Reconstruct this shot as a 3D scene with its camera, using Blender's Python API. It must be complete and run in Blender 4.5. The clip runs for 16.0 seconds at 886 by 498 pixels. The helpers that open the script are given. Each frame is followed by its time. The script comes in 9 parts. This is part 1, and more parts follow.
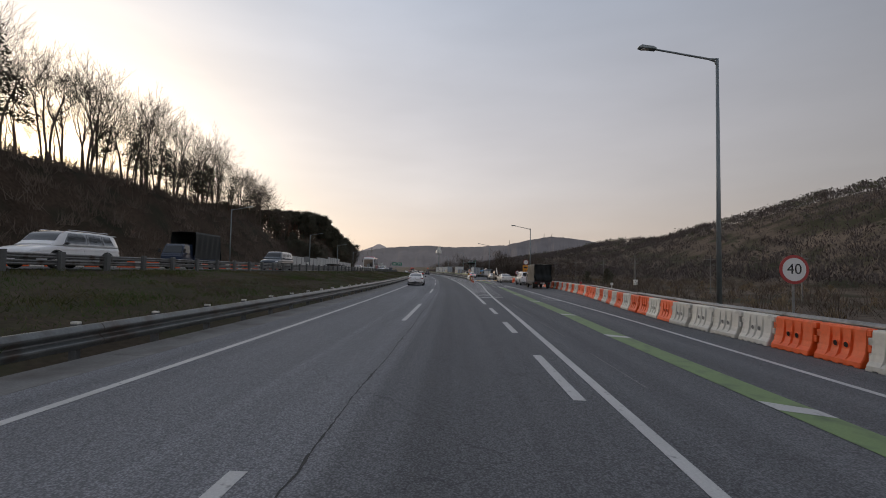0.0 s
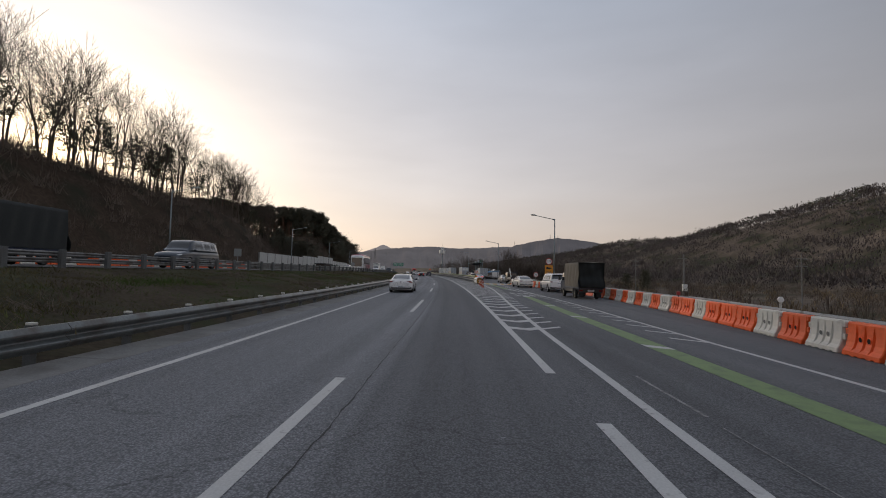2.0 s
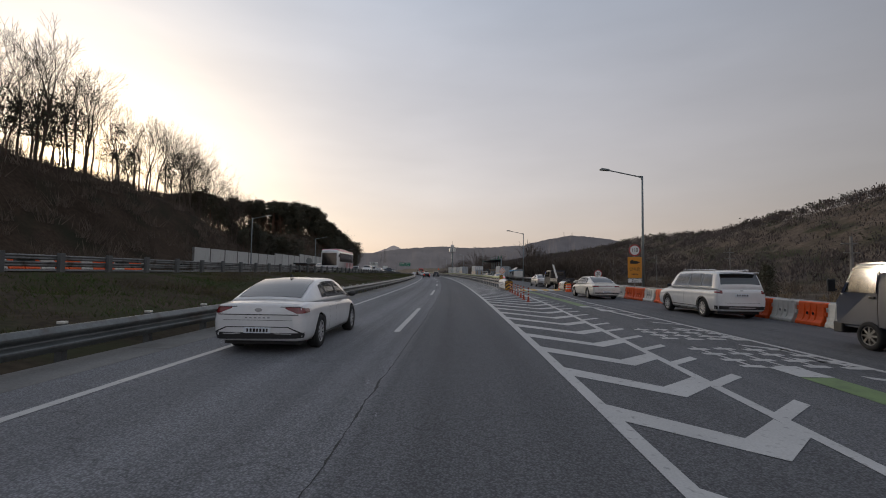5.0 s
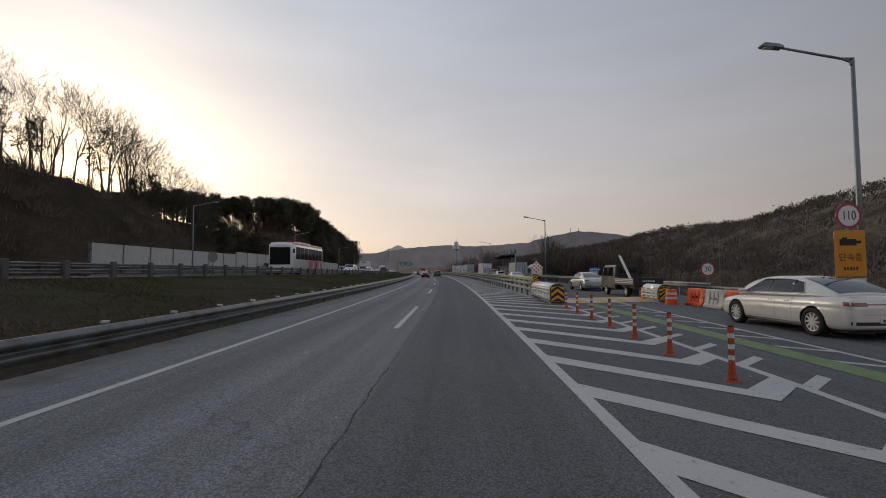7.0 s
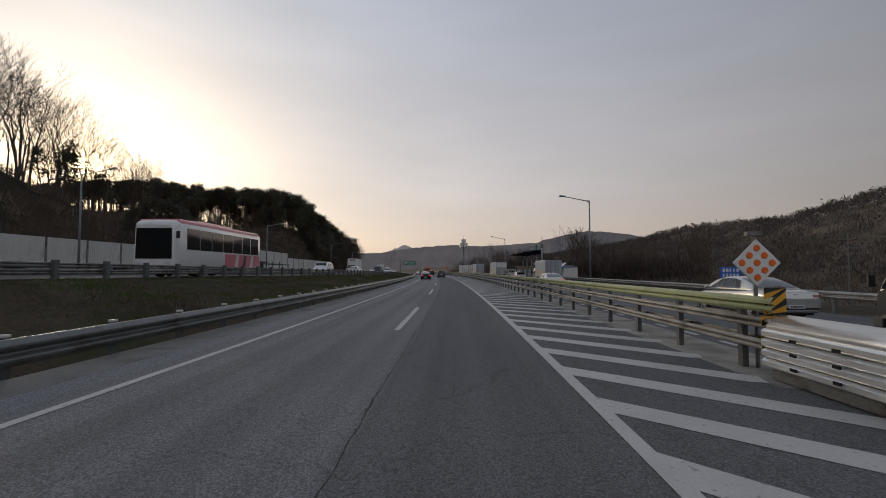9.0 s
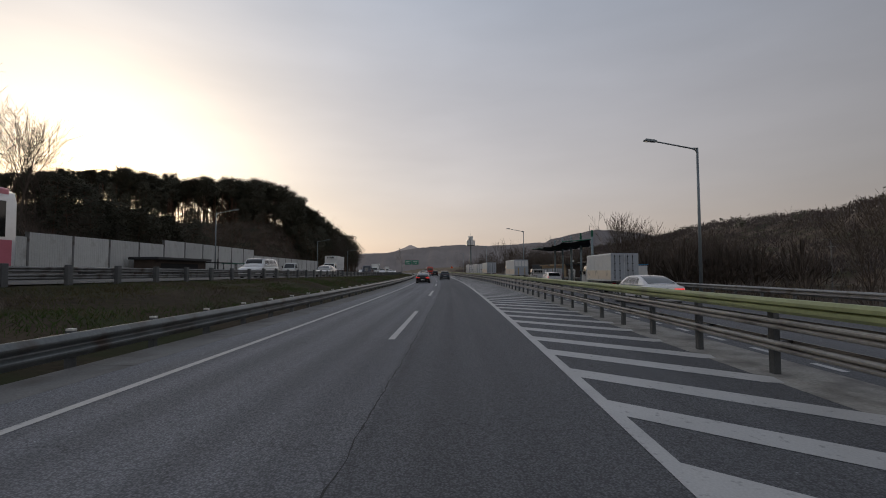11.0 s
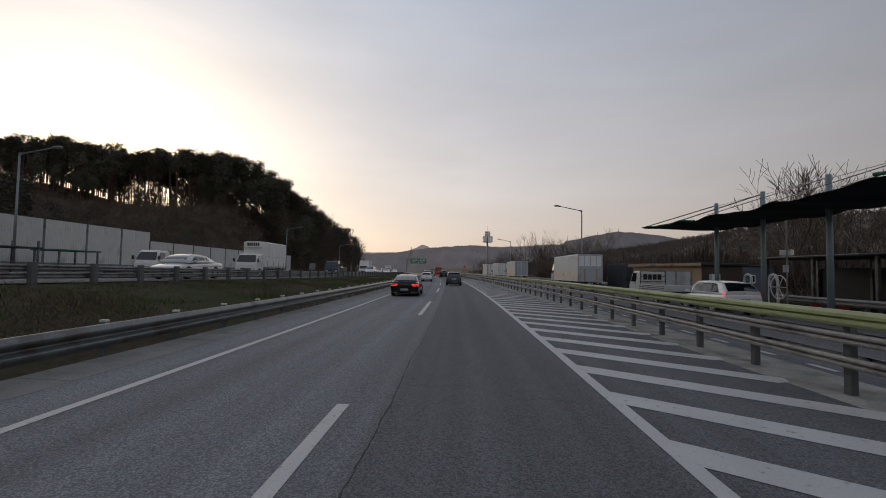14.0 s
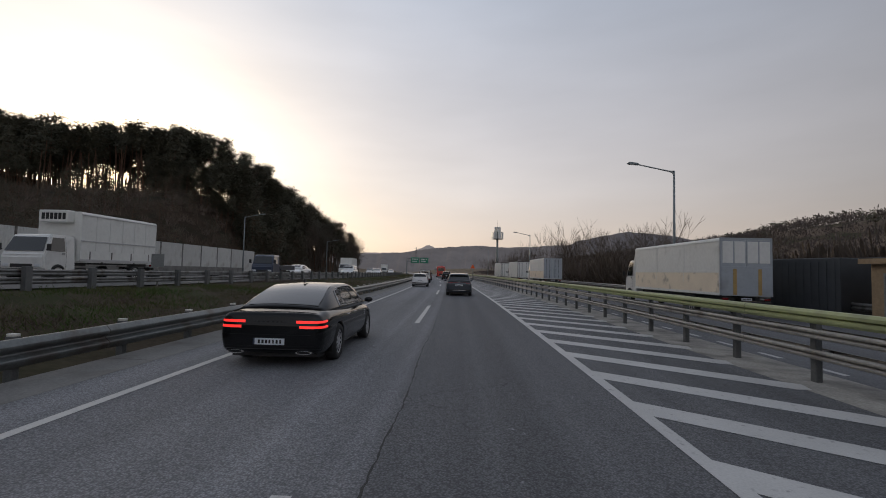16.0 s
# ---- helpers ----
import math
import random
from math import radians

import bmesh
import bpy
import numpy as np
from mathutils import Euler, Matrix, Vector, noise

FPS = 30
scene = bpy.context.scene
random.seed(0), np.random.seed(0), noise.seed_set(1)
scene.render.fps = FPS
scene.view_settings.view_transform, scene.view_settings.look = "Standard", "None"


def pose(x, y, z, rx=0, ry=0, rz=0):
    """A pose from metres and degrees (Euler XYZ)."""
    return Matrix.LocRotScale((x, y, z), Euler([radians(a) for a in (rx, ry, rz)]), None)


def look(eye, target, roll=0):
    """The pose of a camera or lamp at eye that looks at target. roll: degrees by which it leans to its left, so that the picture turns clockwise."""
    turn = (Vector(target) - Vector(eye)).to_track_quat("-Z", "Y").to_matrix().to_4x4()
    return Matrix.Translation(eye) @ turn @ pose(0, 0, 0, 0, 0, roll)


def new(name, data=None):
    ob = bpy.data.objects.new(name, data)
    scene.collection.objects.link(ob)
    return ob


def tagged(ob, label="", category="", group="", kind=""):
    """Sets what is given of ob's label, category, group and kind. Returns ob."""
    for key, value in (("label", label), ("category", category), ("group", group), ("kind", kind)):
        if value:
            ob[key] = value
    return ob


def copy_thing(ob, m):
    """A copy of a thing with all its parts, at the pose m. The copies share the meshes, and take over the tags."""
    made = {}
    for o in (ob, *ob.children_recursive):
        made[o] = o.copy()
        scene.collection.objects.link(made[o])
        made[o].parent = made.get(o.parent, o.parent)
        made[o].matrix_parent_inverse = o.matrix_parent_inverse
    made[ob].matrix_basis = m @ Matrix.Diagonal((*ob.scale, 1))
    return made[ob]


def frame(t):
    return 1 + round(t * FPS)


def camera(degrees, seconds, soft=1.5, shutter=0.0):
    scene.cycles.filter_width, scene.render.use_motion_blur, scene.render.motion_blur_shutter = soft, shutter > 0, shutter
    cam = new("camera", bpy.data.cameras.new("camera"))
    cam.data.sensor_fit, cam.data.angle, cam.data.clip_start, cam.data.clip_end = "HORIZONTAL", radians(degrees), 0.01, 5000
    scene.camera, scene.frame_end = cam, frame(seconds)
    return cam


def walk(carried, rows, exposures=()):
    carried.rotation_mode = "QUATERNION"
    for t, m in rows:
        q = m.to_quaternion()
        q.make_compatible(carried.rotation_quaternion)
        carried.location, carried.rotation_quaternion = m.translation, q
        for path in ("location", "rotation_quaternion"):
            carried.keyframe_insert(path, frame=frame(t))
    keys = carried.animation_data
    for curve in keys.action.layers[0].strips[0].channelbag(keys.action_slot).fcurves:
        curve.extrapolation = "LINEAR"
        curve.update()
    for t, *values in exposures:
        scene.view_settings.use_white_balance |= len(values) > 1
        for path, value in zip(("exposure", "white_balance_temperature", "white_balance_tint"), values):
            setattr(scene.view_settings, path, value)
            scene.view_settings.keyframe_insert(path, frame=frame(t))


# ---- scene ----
cam = camera(88.0, 16.0, soft=1.0)

PATH = [
    (0, (0.508, -0.745, 1.748), (0.436, 1.251, 1.843), 1.1),
    (0.5, (0.488, 3.472, 1.737), (0.413, 5.468, 1.836), 1.2),
    (1, (0.474, 7.669, 1.72), (0.395, 9.665, 1.82), 1.2),
    (1.5, (0.442, 11.841, 1.706), (0.353, 13.836, 1.807), 1.3),
    (2, (0.393, 15.997, 1.693), (0.302, 17.993, 1.793), 1.5),
    (2.5, (0.332, 20.205, 1.686), (0.239, 22.201, 1.788), 1.4),
    (3, (0.25, 24.495, 1.674), (0.151, 26.49, 1.777), 1.4),
    (3.5, (0.127, 28.909, 1.657), (0.017, 30.903, 1.76), 1.3),
    (4, (-0.036, 33.45, 1.636), (-0.158, 35.444, 1.74), 1.3),
    (4.2, (-0.102, 35.306, 1.632), (-0.229, 37.3, 1.736), 1.2),
    (6.3, (-0.626, 55.223, 1.628), (-0.771, 57.216, 1.72), -0.2),
    (6.5, (-0.698, 57.149, 1.628), (-0.845, 59.141, 1.722), -0.4),
    (7, (-0.935, 62.032, 1.638), (-1.093, 64.024, 1.733), -0.3),
    (7.5, (-1.202, 66.959, 1.652), (-1.371, 68.95, 1.747), -0.1),
    (8, (-1.474, 71.942, 1.657), (-1.652, 73.932, 1.756), -0.1),
    (8.5, (-1.773, 77.032, 1.654), (-1.957, 79.022, 1.75), 0.2),
    (9, (-2.101, 82.284, 1.662), (-2.289, 84.273, 1.757), -0.0),
    (11.3, (-3.934, 106.972, 1.693), (-4.154, 108.958, 1.788), 0.0),
    (11.5, (-4.124, 109.145, 1.692), (-4.348, 111.13, 1.785), 0.6),
    (12, (-4.633, 114.648, 1.685), (-4.864, 116.633, 1.778), 0.7),
    (12.5, (-5.135, 120.234, 1.686), (-5.376, 122.217, 1.781), 0.8),
    (13, (-5.644, 125.863, 1.691), (-5.897, 127.845, 1.788), 0.9),
    (13.5, (-6.171, 131.503, 1.702), (-6.434, 133.483, 1.799), 1.0),
    (14, (-6.721, 137.103, 1.715), (-6.991, 139.082, 1.812), 1.0),
    (14.5, (-7.29, 142.648, 1.716), (-7.568, 144.626, 1.814), 1.0),
    (15, (-7.905, 148.204, 1.711), (-8.188, 150.182, 1.809), 1.0),
    (15.5, (-8.544, 153.754, 1.722), (-8.833, 155.731, 1.819), 1.3),
    (16, (-9.169, 159.292, 1.751), (-9.463, 161.268, 1.85), 1.3),
]
walk(cam, [(t, look(eye, target, roll)) for t, eye, target, roll in PATH], exposures=((0.0, 0.12), (5.0, 0.06), (11.0, -0.14), (13.0, -0.14), (14.8, 0.11), (16.0, 0.11)))

# ---------------------------------------------------------------- light
SUN_WAY = Vector((-0.681, 0.711, 0.175)).normalized()
world = bpy.data.worlds.new("sky")
scene.world = world
world.use_nodes = True
wn, wl = world.node_tree.nodes, world.node_tree.links
sky = wn.new("ShaderNodeTexSky")
sky.sky_type = "NISHITA"
sky.sun_disc = False
sky.sun_elevation = math.asin(SUN_WAY.z)
sky.sun_rotation = math.atan2(SUN_WAY.x, SUN_WAY.y)
sky.air_density, sky.dust_density, sky.ozone_density = 1.0, 2.5, 1.0
# thin high haze: pale and warm low down, blue-grey overhead
wc = wn.new("ShaderNodeTexCoord")
ws = wn.new("ShaderNodeSeparateXYZ")
wl.new(wc.outputs["Generated"], ws.inputs[0])
haze = wn.new("ShaderNodeValToRGB")
haze.color_ramp.elements[0].position, haze.color_ramp.elements[0].color = 0.0, (0.485, 0.385, 0.33, 1)
haze.color_ramp.elements[1].position, haze.color_ramp.elements[1].color = 0.55, (0.315, 0.345, 0.41, 1)
mid = haze.color_ramp.elements.new(0.18)
mid.color = (0.438, 0.402, 0.400, 1)
wl.new(ws.outputs["Z"], haze.inputs["Fac"])
glare = wn.new("ShaderNodeVectorMath")
glare.operation = "SCALE"
glare.inputs["Scale"].default_value = 0.021
wl.new(sky.outputs[0], glare.inputs[0])
# the haze is thinner and darker away from the sun
sunward = wn.new("ShaderNodeVectorMath")
sunward.operation = "DOT_PRODUCT"
sunward.inputs[1].default_value = SUN_WAY
wl.new(wc.outputs["Generated"], sunward.inputs[0])
fade = wn.new("ShaderNodeMapRange")
fade.inputs["From Min"].default_value, fade.inputs["From Max"].default_value = 0.0, 0.78
fade.inputs["To Min"].default_value, fade.inputs["To Max"].default_value = 0.60, 1.24
wl.new(sunward.outputs["Value"], fade.inputs["Value"])
thin = wn.new("ShaderNodeVectorMath")
thin.operation = "SCALE"
wl.new(haze.outputs["Color"], thin.inputs[0])
# brightness added to the unseen sky opposite the sun, to fill shaded faces
back = wn.new("ShaderNodeMapRange")
back.inputs["From Min"].default_value, back.inputs["From Max"].default_value = -1.0, 0.0
back.inputs["To Min"].default_value, back.inputs["To Max"].default_value = 0.85, 0.0
wl.new(sunward.outputs["Value"], back.inputs["Value"])
shine = wn.new("ShaderNodeMath")
shine.operation = "ADD"
wl.new(fade.outputs[0], shine.inputs[0])
wl.new(back.outputs[0], shine.inputs[1])
wl.new(shine.outputs[0], thin.inputs["Scale"])
both = wn.new("ShaderNodeVectorMath")
both.operation = "ADD"
wl.new(glare.outputs[0], both.inputs[0])
wl.new(thin.outputs[0], both.inputs[1])
# the sun itself, veiled by the haze, with its bright rim
facing = wn.new("ShaderNodeMath")
facing.operation = "MAXIMUM"
facing.inputs[1].default_value = 0.0
wl.new(sunward.outputs["Value"], facing.inputs[0])
for power, tint in ((9000.0, (9.0, 6.6, 3.6)), (500.0, (0.75, 0.52, 0.26)), (26.0, (0.22, 0.20, 0.16)), (5.0, (0.13, 0.115, 0.095))):
    lobe = wn.new("ShaderNodeMath")
    lobe.operation = "POWER"
    lobe.inputs[1].default_value = power
    wl.new(facing.outputs[0], lobe.inputs[0])
    rim = wn.new("ShaderNodeVectorMath")
    rim.operation = "SCALE"
    rim.inputs[0].default_value = tint
    wl.new(lobe.outputs[0], rim.inputs["Scale"])
    joined = wn.new("ShaderNodeVectorMath")
    joined.operation = "ADD"
    wl.new(both.outputs[0], joined.inputs[0])
    wl.new(rim.outputs[0], joined.inputs[1])
    both = joined
# faint streaks of cloud
wm = wn.new("ShaderNodeMapping")
wm.inputs["Scale"].default_value = (1.2, 1.2, 5.0)
wl.new(wc.outputs["Generated"], wm.inputs["Vector"])
cloud = wn.new("ShaderNodeTexNoise")
cloud.inputs["Scale"].default_value, cloud.inputs["Detail"].default_value, cloud.inputs["Roughness"].default_value = 2.0, 4, 0.5
wl.new(wm.outputs[0], cloud.inputs["Vector"])
cr = wn.new("ShaderNodeMapRange")
cr.inputs["From Min"].default_value, cr.inputs["From Max"].default_value = 0.3, 0.7
cr.inputs["To Min"].default_value, cr.inputs["To Max"].default_value = 0.95, 1.06
wl.new(cloud.outputs["Fac"], cr.inputs["Value"])
veil = wn.new("ShaderNodeVectorMath")
veil.operation = "SCALE"
wl.new(both.outputs[0], veil.inputs[0])
wl.new(cr.outputs[0], veil.inputs["Scale"])
wl.new(veil.outputs[0], wn["Background"].inputs["Color"])
wn["Background"].inputs["Strength"].default_value = 1.0
sun_data = bpy.data.lights.new("sun", "SUN")
sun_data.energy, sun_data.angle, sun_data.color = 1.2, radians(1.5), (1.0, 0.84, 0.64)
sun = new("sun", sun_data)
sun.matrix_world = look(SUN_WAY * 100, (0, 0, 0))

# ---------------------------------------------------------------- materials


def mat(name, colour, rough=0.6, metal=0.0, vary=0.18, scale=2.0, fine=30.0, bump=0.05, coat=0.0, each=0.0, spec=0.5, dirt=None, uv=False, stretch=None):
    """A surface with its base colour mottled at two scales, a fine relief and, where asked, dirt and a difference from piece to piece."""
    m = bpy.data.materials.new(name)
    m.use_nodes = True
    nt = m.node_tree
    n, l = nt.nodes, nt.links
    b = n["Principled BSDF"]
    co = n.new("ShaderNodeTexCoord")
    src = co.outputs["UV" if uv else "Object"]
    if stretch:
        mp = n.new("ShaderNodeMapping")
        mp.inputs["Scale"].default_value = stretch
        l.new(src, mp.inputs["Vector"])
        big_src = mp.outputs[0]
    else:
        big_src = src
    big = n.new("ShaderNodeTexNoise")
    big.inputs["Scale"].default_value, big.inputs["Detail"].default_value = scale, 5
    l.new(big_src, big.inputs["Vector"])
    small = n.new("ShaderNodeTexNoise")
    small.inputs["Scale"].default_value, small.inputs["Detail"].default_value = fine, 3
    l.new(src, small.inputs["Vector"])
    add = n.new("ShaderNodeMath")
    add.operation = "ADD"
    l.new(big.outputs["Fac"], add.inputs[0])
    l.new(small.outputs["Fac"], add.inputs[1])
    ramp = n.new("ShaderNodeMapRange")
    ramp.inputs["From Min"].default_value, ramp.inputs["From Max"].default_value = 0.65, 1.35
    ramp.inputs["To Min"].default_value, ramp.inputs["To Max"].default_value = 1 - vary, 1 + vary
    l.new(add.outputs[0], ramp.inputs["Value"])
    last = ramp.outputs[0]
    if each:
        info = n.new("ShaderNodeObjectInfo")
        rr = n.new("ShaderNodeMapRange")
        rr.inputs["To Min"].default_value, rr.inputs["To Max"].default_value = 1 - each, 1 + each
        l.new(info.outputs["Random"], rr.inputs["Value"])
        mu = n.new("ShaderNodeMath")
        mu.operation = "MULTIPLY"
        l.new(last, mu.inputs[0])
        l.new(rr.outputs[0], mu.inputs[1])
        last = mu.outputs[0]
    mul = n.new("ShaderNodeVectorMath")
    mul.operation = "SCALE"
    mul.inputs[0].default_value = colour[:3]
    l.new(last, mul.inputs["Scale"])
    out = mul.outputs[0]
    if dirt:
        dn = n.new("ShaderNodeTexNoise")
        dn.inputs["Scale"].default_value, dn.inputs["Detail"].default_value = dirt[1], 8
        l.new(src, dn.inputs["Vector"])
        dr = n.new("ShaderNodeMapRange")
        dr.inputs["From Min"].default_value, dr.inputs["From Max"].default_value = dirt[2], dirt[3]
        l.new(dn.outputs["Fac"], dr.inputs["Value"])
        mx = n.new("ShaderNodeMix")
        mx.data_type = "RGBA"
        l.new(dr.outputs[0], mx.inputs["Factor"])
        l.new(out, mx.inputs["A"])
        mx.inputs["B"].default_value = (*dirt[0], 1)
        out = mx.outputs["Result"]
    l.new(out, b.inputs["Base Color"])
    b.inputs["Roughness"].default_value, b.inputs["Metallic"].default_value = rough, metal
    b.inputs["Coat Weight"].default_value, b.inputs["Coat Roughness"].default_value = coat, 0.04
    b.inputs["Specular IOR Level"].default_value = spec
    if bump:
        bp = n.new("ShaderNodeBump")
        bp.inputs["Strength"].default_value, bp.inputs["Distance"].default_value = bump, 0.02
        l.new(small.outputs["Fac"], bp.inputs["Height"])
        l.new(bp.outputs[0], b.inputs["Normal"])
    return m


def glow(name, colour, strength):
    m = bpy.data.materials.new(name)
    m.use_nodes = True
    b = m.node_tree.nodes["Principled BSDF"]
    b.inputs["Base Color"].default_value = (*colour, 1)
    b.inputs["Emission Color"].default_value = (*colour, 1)
    b.inputs["Emission Strength"].default_value = strength
    b.inputs["Roughness"].default_value = 0.25
    return m


def asphalt_material():
    """Two layings of asphalt, the left one older and lighter, with reflected glare in its tone, and stone grain,
    streaks along the lanes, patches and fine cracks.
    """
    m = mat("asphalt", (0.140, 0.142, 0.150), rough=0.82, vary=0.26, scale=0.35, fine=60, bump=0.7, uv=True, stretch=(0.12, 1.0, 1), spec=0.35)
    nt = m.node_tree
    n, l = nt.nodes, nt.links
    b = n["Principled BSDF"]
    old = b.inputs["Base Color"].links[0].from_socket
    uv = n["Texture Coordinate"].outputs["UV"]
    sep = n.new("ShaderNodeSeparateXYZ")
    l.new(uv, sep.inputs[0])
    # left lane paler by age, with a veil of reflected glare painted in
    lane = n.new("ShaderNodeMapRange")
    lane.inputs["From Min"].default_value, lane.inputs["From Max"].default_value = -0.75, -0.55
    lane.inputs["To Min"].default_value, lane.inputs["To Max"].default_value = 1.46, 0.97
    l.new(sep.outputs["Y"], lane.inputs["Value"])
    sc = n.new("ShaderNodeVectorMath")
    sc.operation = "SCALE"
    l.new(old, sc.inputs[0])
    l.new(lane.outputs[0], sc.inputs["Scale"])
    grain = n.new("ShaderNodeTexVoronoi")
    grain.inputs["Scale"].default_value = 45
    l.new(uv, grain.inputs["Vector"])
    gr = n.new("ShaderNodeMapRange")
    gr.inputs["From Max"].default_value = 0.7
    gr.inputs["To Min"].default_value, gr.inputs["To Max"].default_value = 1.45, 0.62
    l.new(grain.outputs["Distance"], gr.inputs["Value"])
    sc2 = n.new("ShaderNodeVectorMath")
    sc2.operation = "SCALE"
    l.new(sc.outputs[0], sc2.inputs[0])
    l.new(gr.outputs[0], sc2.inputs["Scale"])
    cr = n.new("ShaderNodeTexVoronoi")
    cr.feature = "DISTANCE_TO_EDGE"
    cr.inputs["Scale"].default_value = 0.22
    wob = n.new("ShaderNodeTexNoise")
    wob.inputs["Scale"].default_value, wob.inputs["Detail"].default_value = 1.4, 6
    l.new(uv, wob.inputs["Vector"])
    vm = n.new("ShaderNodeVectorMath")
    vm.operation = "MULTIPLY_ADD"
    l.new(wob.outputs["Color"], vm.inputs[0])
    vm.inputs[1].default_value = (1.2, 1.2, 0)
    l.new(uv, vm.inputs[2])
    l.new(vm.outputs[0], cr.inputs["Vector"])
    th = n.new("ShaderNodeMapRange")
    th.inputs["From Min"].default_value, th.inputs["From Max"].default_value = 0.001, 0.003
    th.inputs["To Min"].default_value, th.inputs["To Max"].default_value = 0.74, 1.0
    l.new(cr.outputs["Distance"], th.inputs["Value"])
    sc3 = n.new("ShaderNodeVectorMath")
    sc3.operation = "SCALE"
    l.new(sc2.outputs[0], sc3.inputs[0])
    l.new(th.outputs[0], sc3.inputs["Scale"])
    # mottling of a few centimetres and pale scattered chips
    mot = n.new("ShaderNodeTexNoise")
    mot.inputs["Scale"].default_value, mot.inputs["Detail"].default_value, mot.inputs["Roughness"].default_value = 16.0, 10, 0.85
    l.new(uv, mot.inputs["Vector"])
    mr = n.new("ShaderNodeMapRange")
    mr.inputs["From Min"].default_value, mr.inputs["From Max"].default_value = 0.3, 0.7
    mr.inputs["To Min"].default_value, mr.inputs["To Max"].default_value = 0.62, 1.40
    l.new(mot.outputs["Fac"], mr.inputs["Value"])
    sc4 = n.new("ShaderNodeVectorMath")
    sc4.operation = "SCALE"
    l.new(sc3.outputs[0], sc4.inputs[0])
    l.new(mr.outputs[0], sc4.inputs["Scale"])
    chip = n.new("ShaderNodeTexVoronoi")
    chip.inputs["Scale"].default_value = 2.2
    l.new(vm.outputs[0], chip.inputs["Vector"])
    ch = n.new("ShaderNodeMapRange")
    ch.inputs["From Min"].default_value, ch.inputs["From Max"].default_value = 0.035, 0.05
    ch.inputs["To Min"].default_value, ch.inputs["To Max"].default_value = 1.9, 1.0
    l.new(chip.outputs["Distance"], ch.inputs["Value"])
    sc5 = n.new("ShaderNodeVectorMath")
    sc5.operation = "SCALE"
    l.new(sc4.outputs[0], sc5.inputs[0])
    l.new(ch.outputs[0], sc5.inputs["Scale"])
    # tyre tracks: darker bands along the lanes
    wave = n.new("ShaderNodeTexNoise")
    wave.inputs["Scale"].default_value, wave.inputs["Detail"].default_value = 1.0, 3
    wm = n.new("ShaderNodeMapping")
    wm.inputs["Scale"].default_value = (0.006, 1.5, 1)
    l.new(uv, wm.inputs["Vector"])
    l.new(wm.outputs[0], wave.inputs["Vector"])
    wr = n.new("ShaderNodeMapRange")
    wr.inputs["From Min"].default_value, wr.inputs["From Max"].default_value = 0.3, 0.7
    wr.inputs["To Min"].default_value, wr.inputs["To Max"].default_value = 0.82, 1.18
    l.new(wave.outputs["Fac"], wr.inputs["Value"])
    sc6 = n.new("ShaderNodeVectorMath")
    sc6.operation = "SCALE"
    l.new(sc5.outputs[0], sc6.inputs[0])
    l.new(wr.outputs[0], sc6.inputs["Scale"])
    l.new(sc6.outputs[0], b.inputs["Base Color"])
    return m


ASPHALT = asphalt_material()
ASPHALT_FAR = mat("worn asphalt", (0.085, 0.083, 0.08), rough=0.85, vary=0.15, scale=0.3, fine=50, bump=0.3, uv=True, stretch=(0.1, 1, 1))
PAINT = mat("white road paint", (0.47, 0.465, 0.455), rough=0.6, vary=0.16, scale=0.9, fine=40, bump=0.15, uv=True, dirt=((0.16, 0.16, 0.16), 9.0, 0.60, 0.76))
PAINT_OLD = mat("worn-off road paint", (0.27, 0.265, 0.26), rough=0.8, vary=0.3, scale=2.0, fine=30, uv=True, dirt=((0.12, 0.12, 0.12), 9.0, 0.42, 0.62))
PAINT_YELLOW = mat("yellow road paint", (0.62, 0.37, 0.06), rough=0.6, uv=True, dirt=((0.14, 0.12, 0.09), 7.0, 0.54, 0.7))
PAINT_GREEN = mat("green road paint", (0.16, 0.235, 0.09), rough=0.65, uv=True, vary=0.15, dirt=((0.10, 0.14, 0.07), 3.0, 0.5, 0.75))
DUSTY = mat("dusty concrete", (0.33, 0.315, 0.285), rough=0.95, vary=0.3, scale=1.0, fine=18, bump=0.4, dirt=((0.15, 0.14, 0.13), 1.3, 0.45, 0.7))
TAR = mat("dark crack seal", (0.018, 0.018, 0.018), rough=0.7, bump=0.3)
CONCRETE = mat("pale concrete", (0.185, 0.18, 0.172), rough=0.9, vary=0.25, scale=0.8, fine=25, bump=0.3, dirt=((0.11, 0.10, 0.09), 1.1, 0.5, 0.75))
GRASS_SOIL = mat("dry verge", (0.056, 0.044, 0.030), rough=1.0, vary=0.5, scale=0.35, fine=6, bump=0.8, dirt=((0.040, 0.046, 0.021), 0.30, 0.46, 0.66), spec=0.1)
LITTER = mat("leaf litter", (0.050, 0.036, 0.026), rough=1.0, vary=0.5, scale=0.12, fine=2.5, bump=0.9, dirt=((0.03, 0.03, 0.02), 0.2, 0.5, 0.7), spec=0.1)
FIELD = mat("dry brush land", (0.115, 0.092, 0.074), rough=1.0, vary=0.45, scale=0.05, fine=0.8, bump=0.9, dirt=((0.045, 0.045, 0.028), 0.07, 0.48, 0.62), spec=0.1)
STEEL = mat("weathered galvanised steel", (0.26, 0.26, 0.255), rough=0.5, metal=0.75, vary=0.22, scale=1.2, fine=18, bump=0.06, dirt=((0.10, 0.08, 0.06), 2.2, 0.56, 0.75))
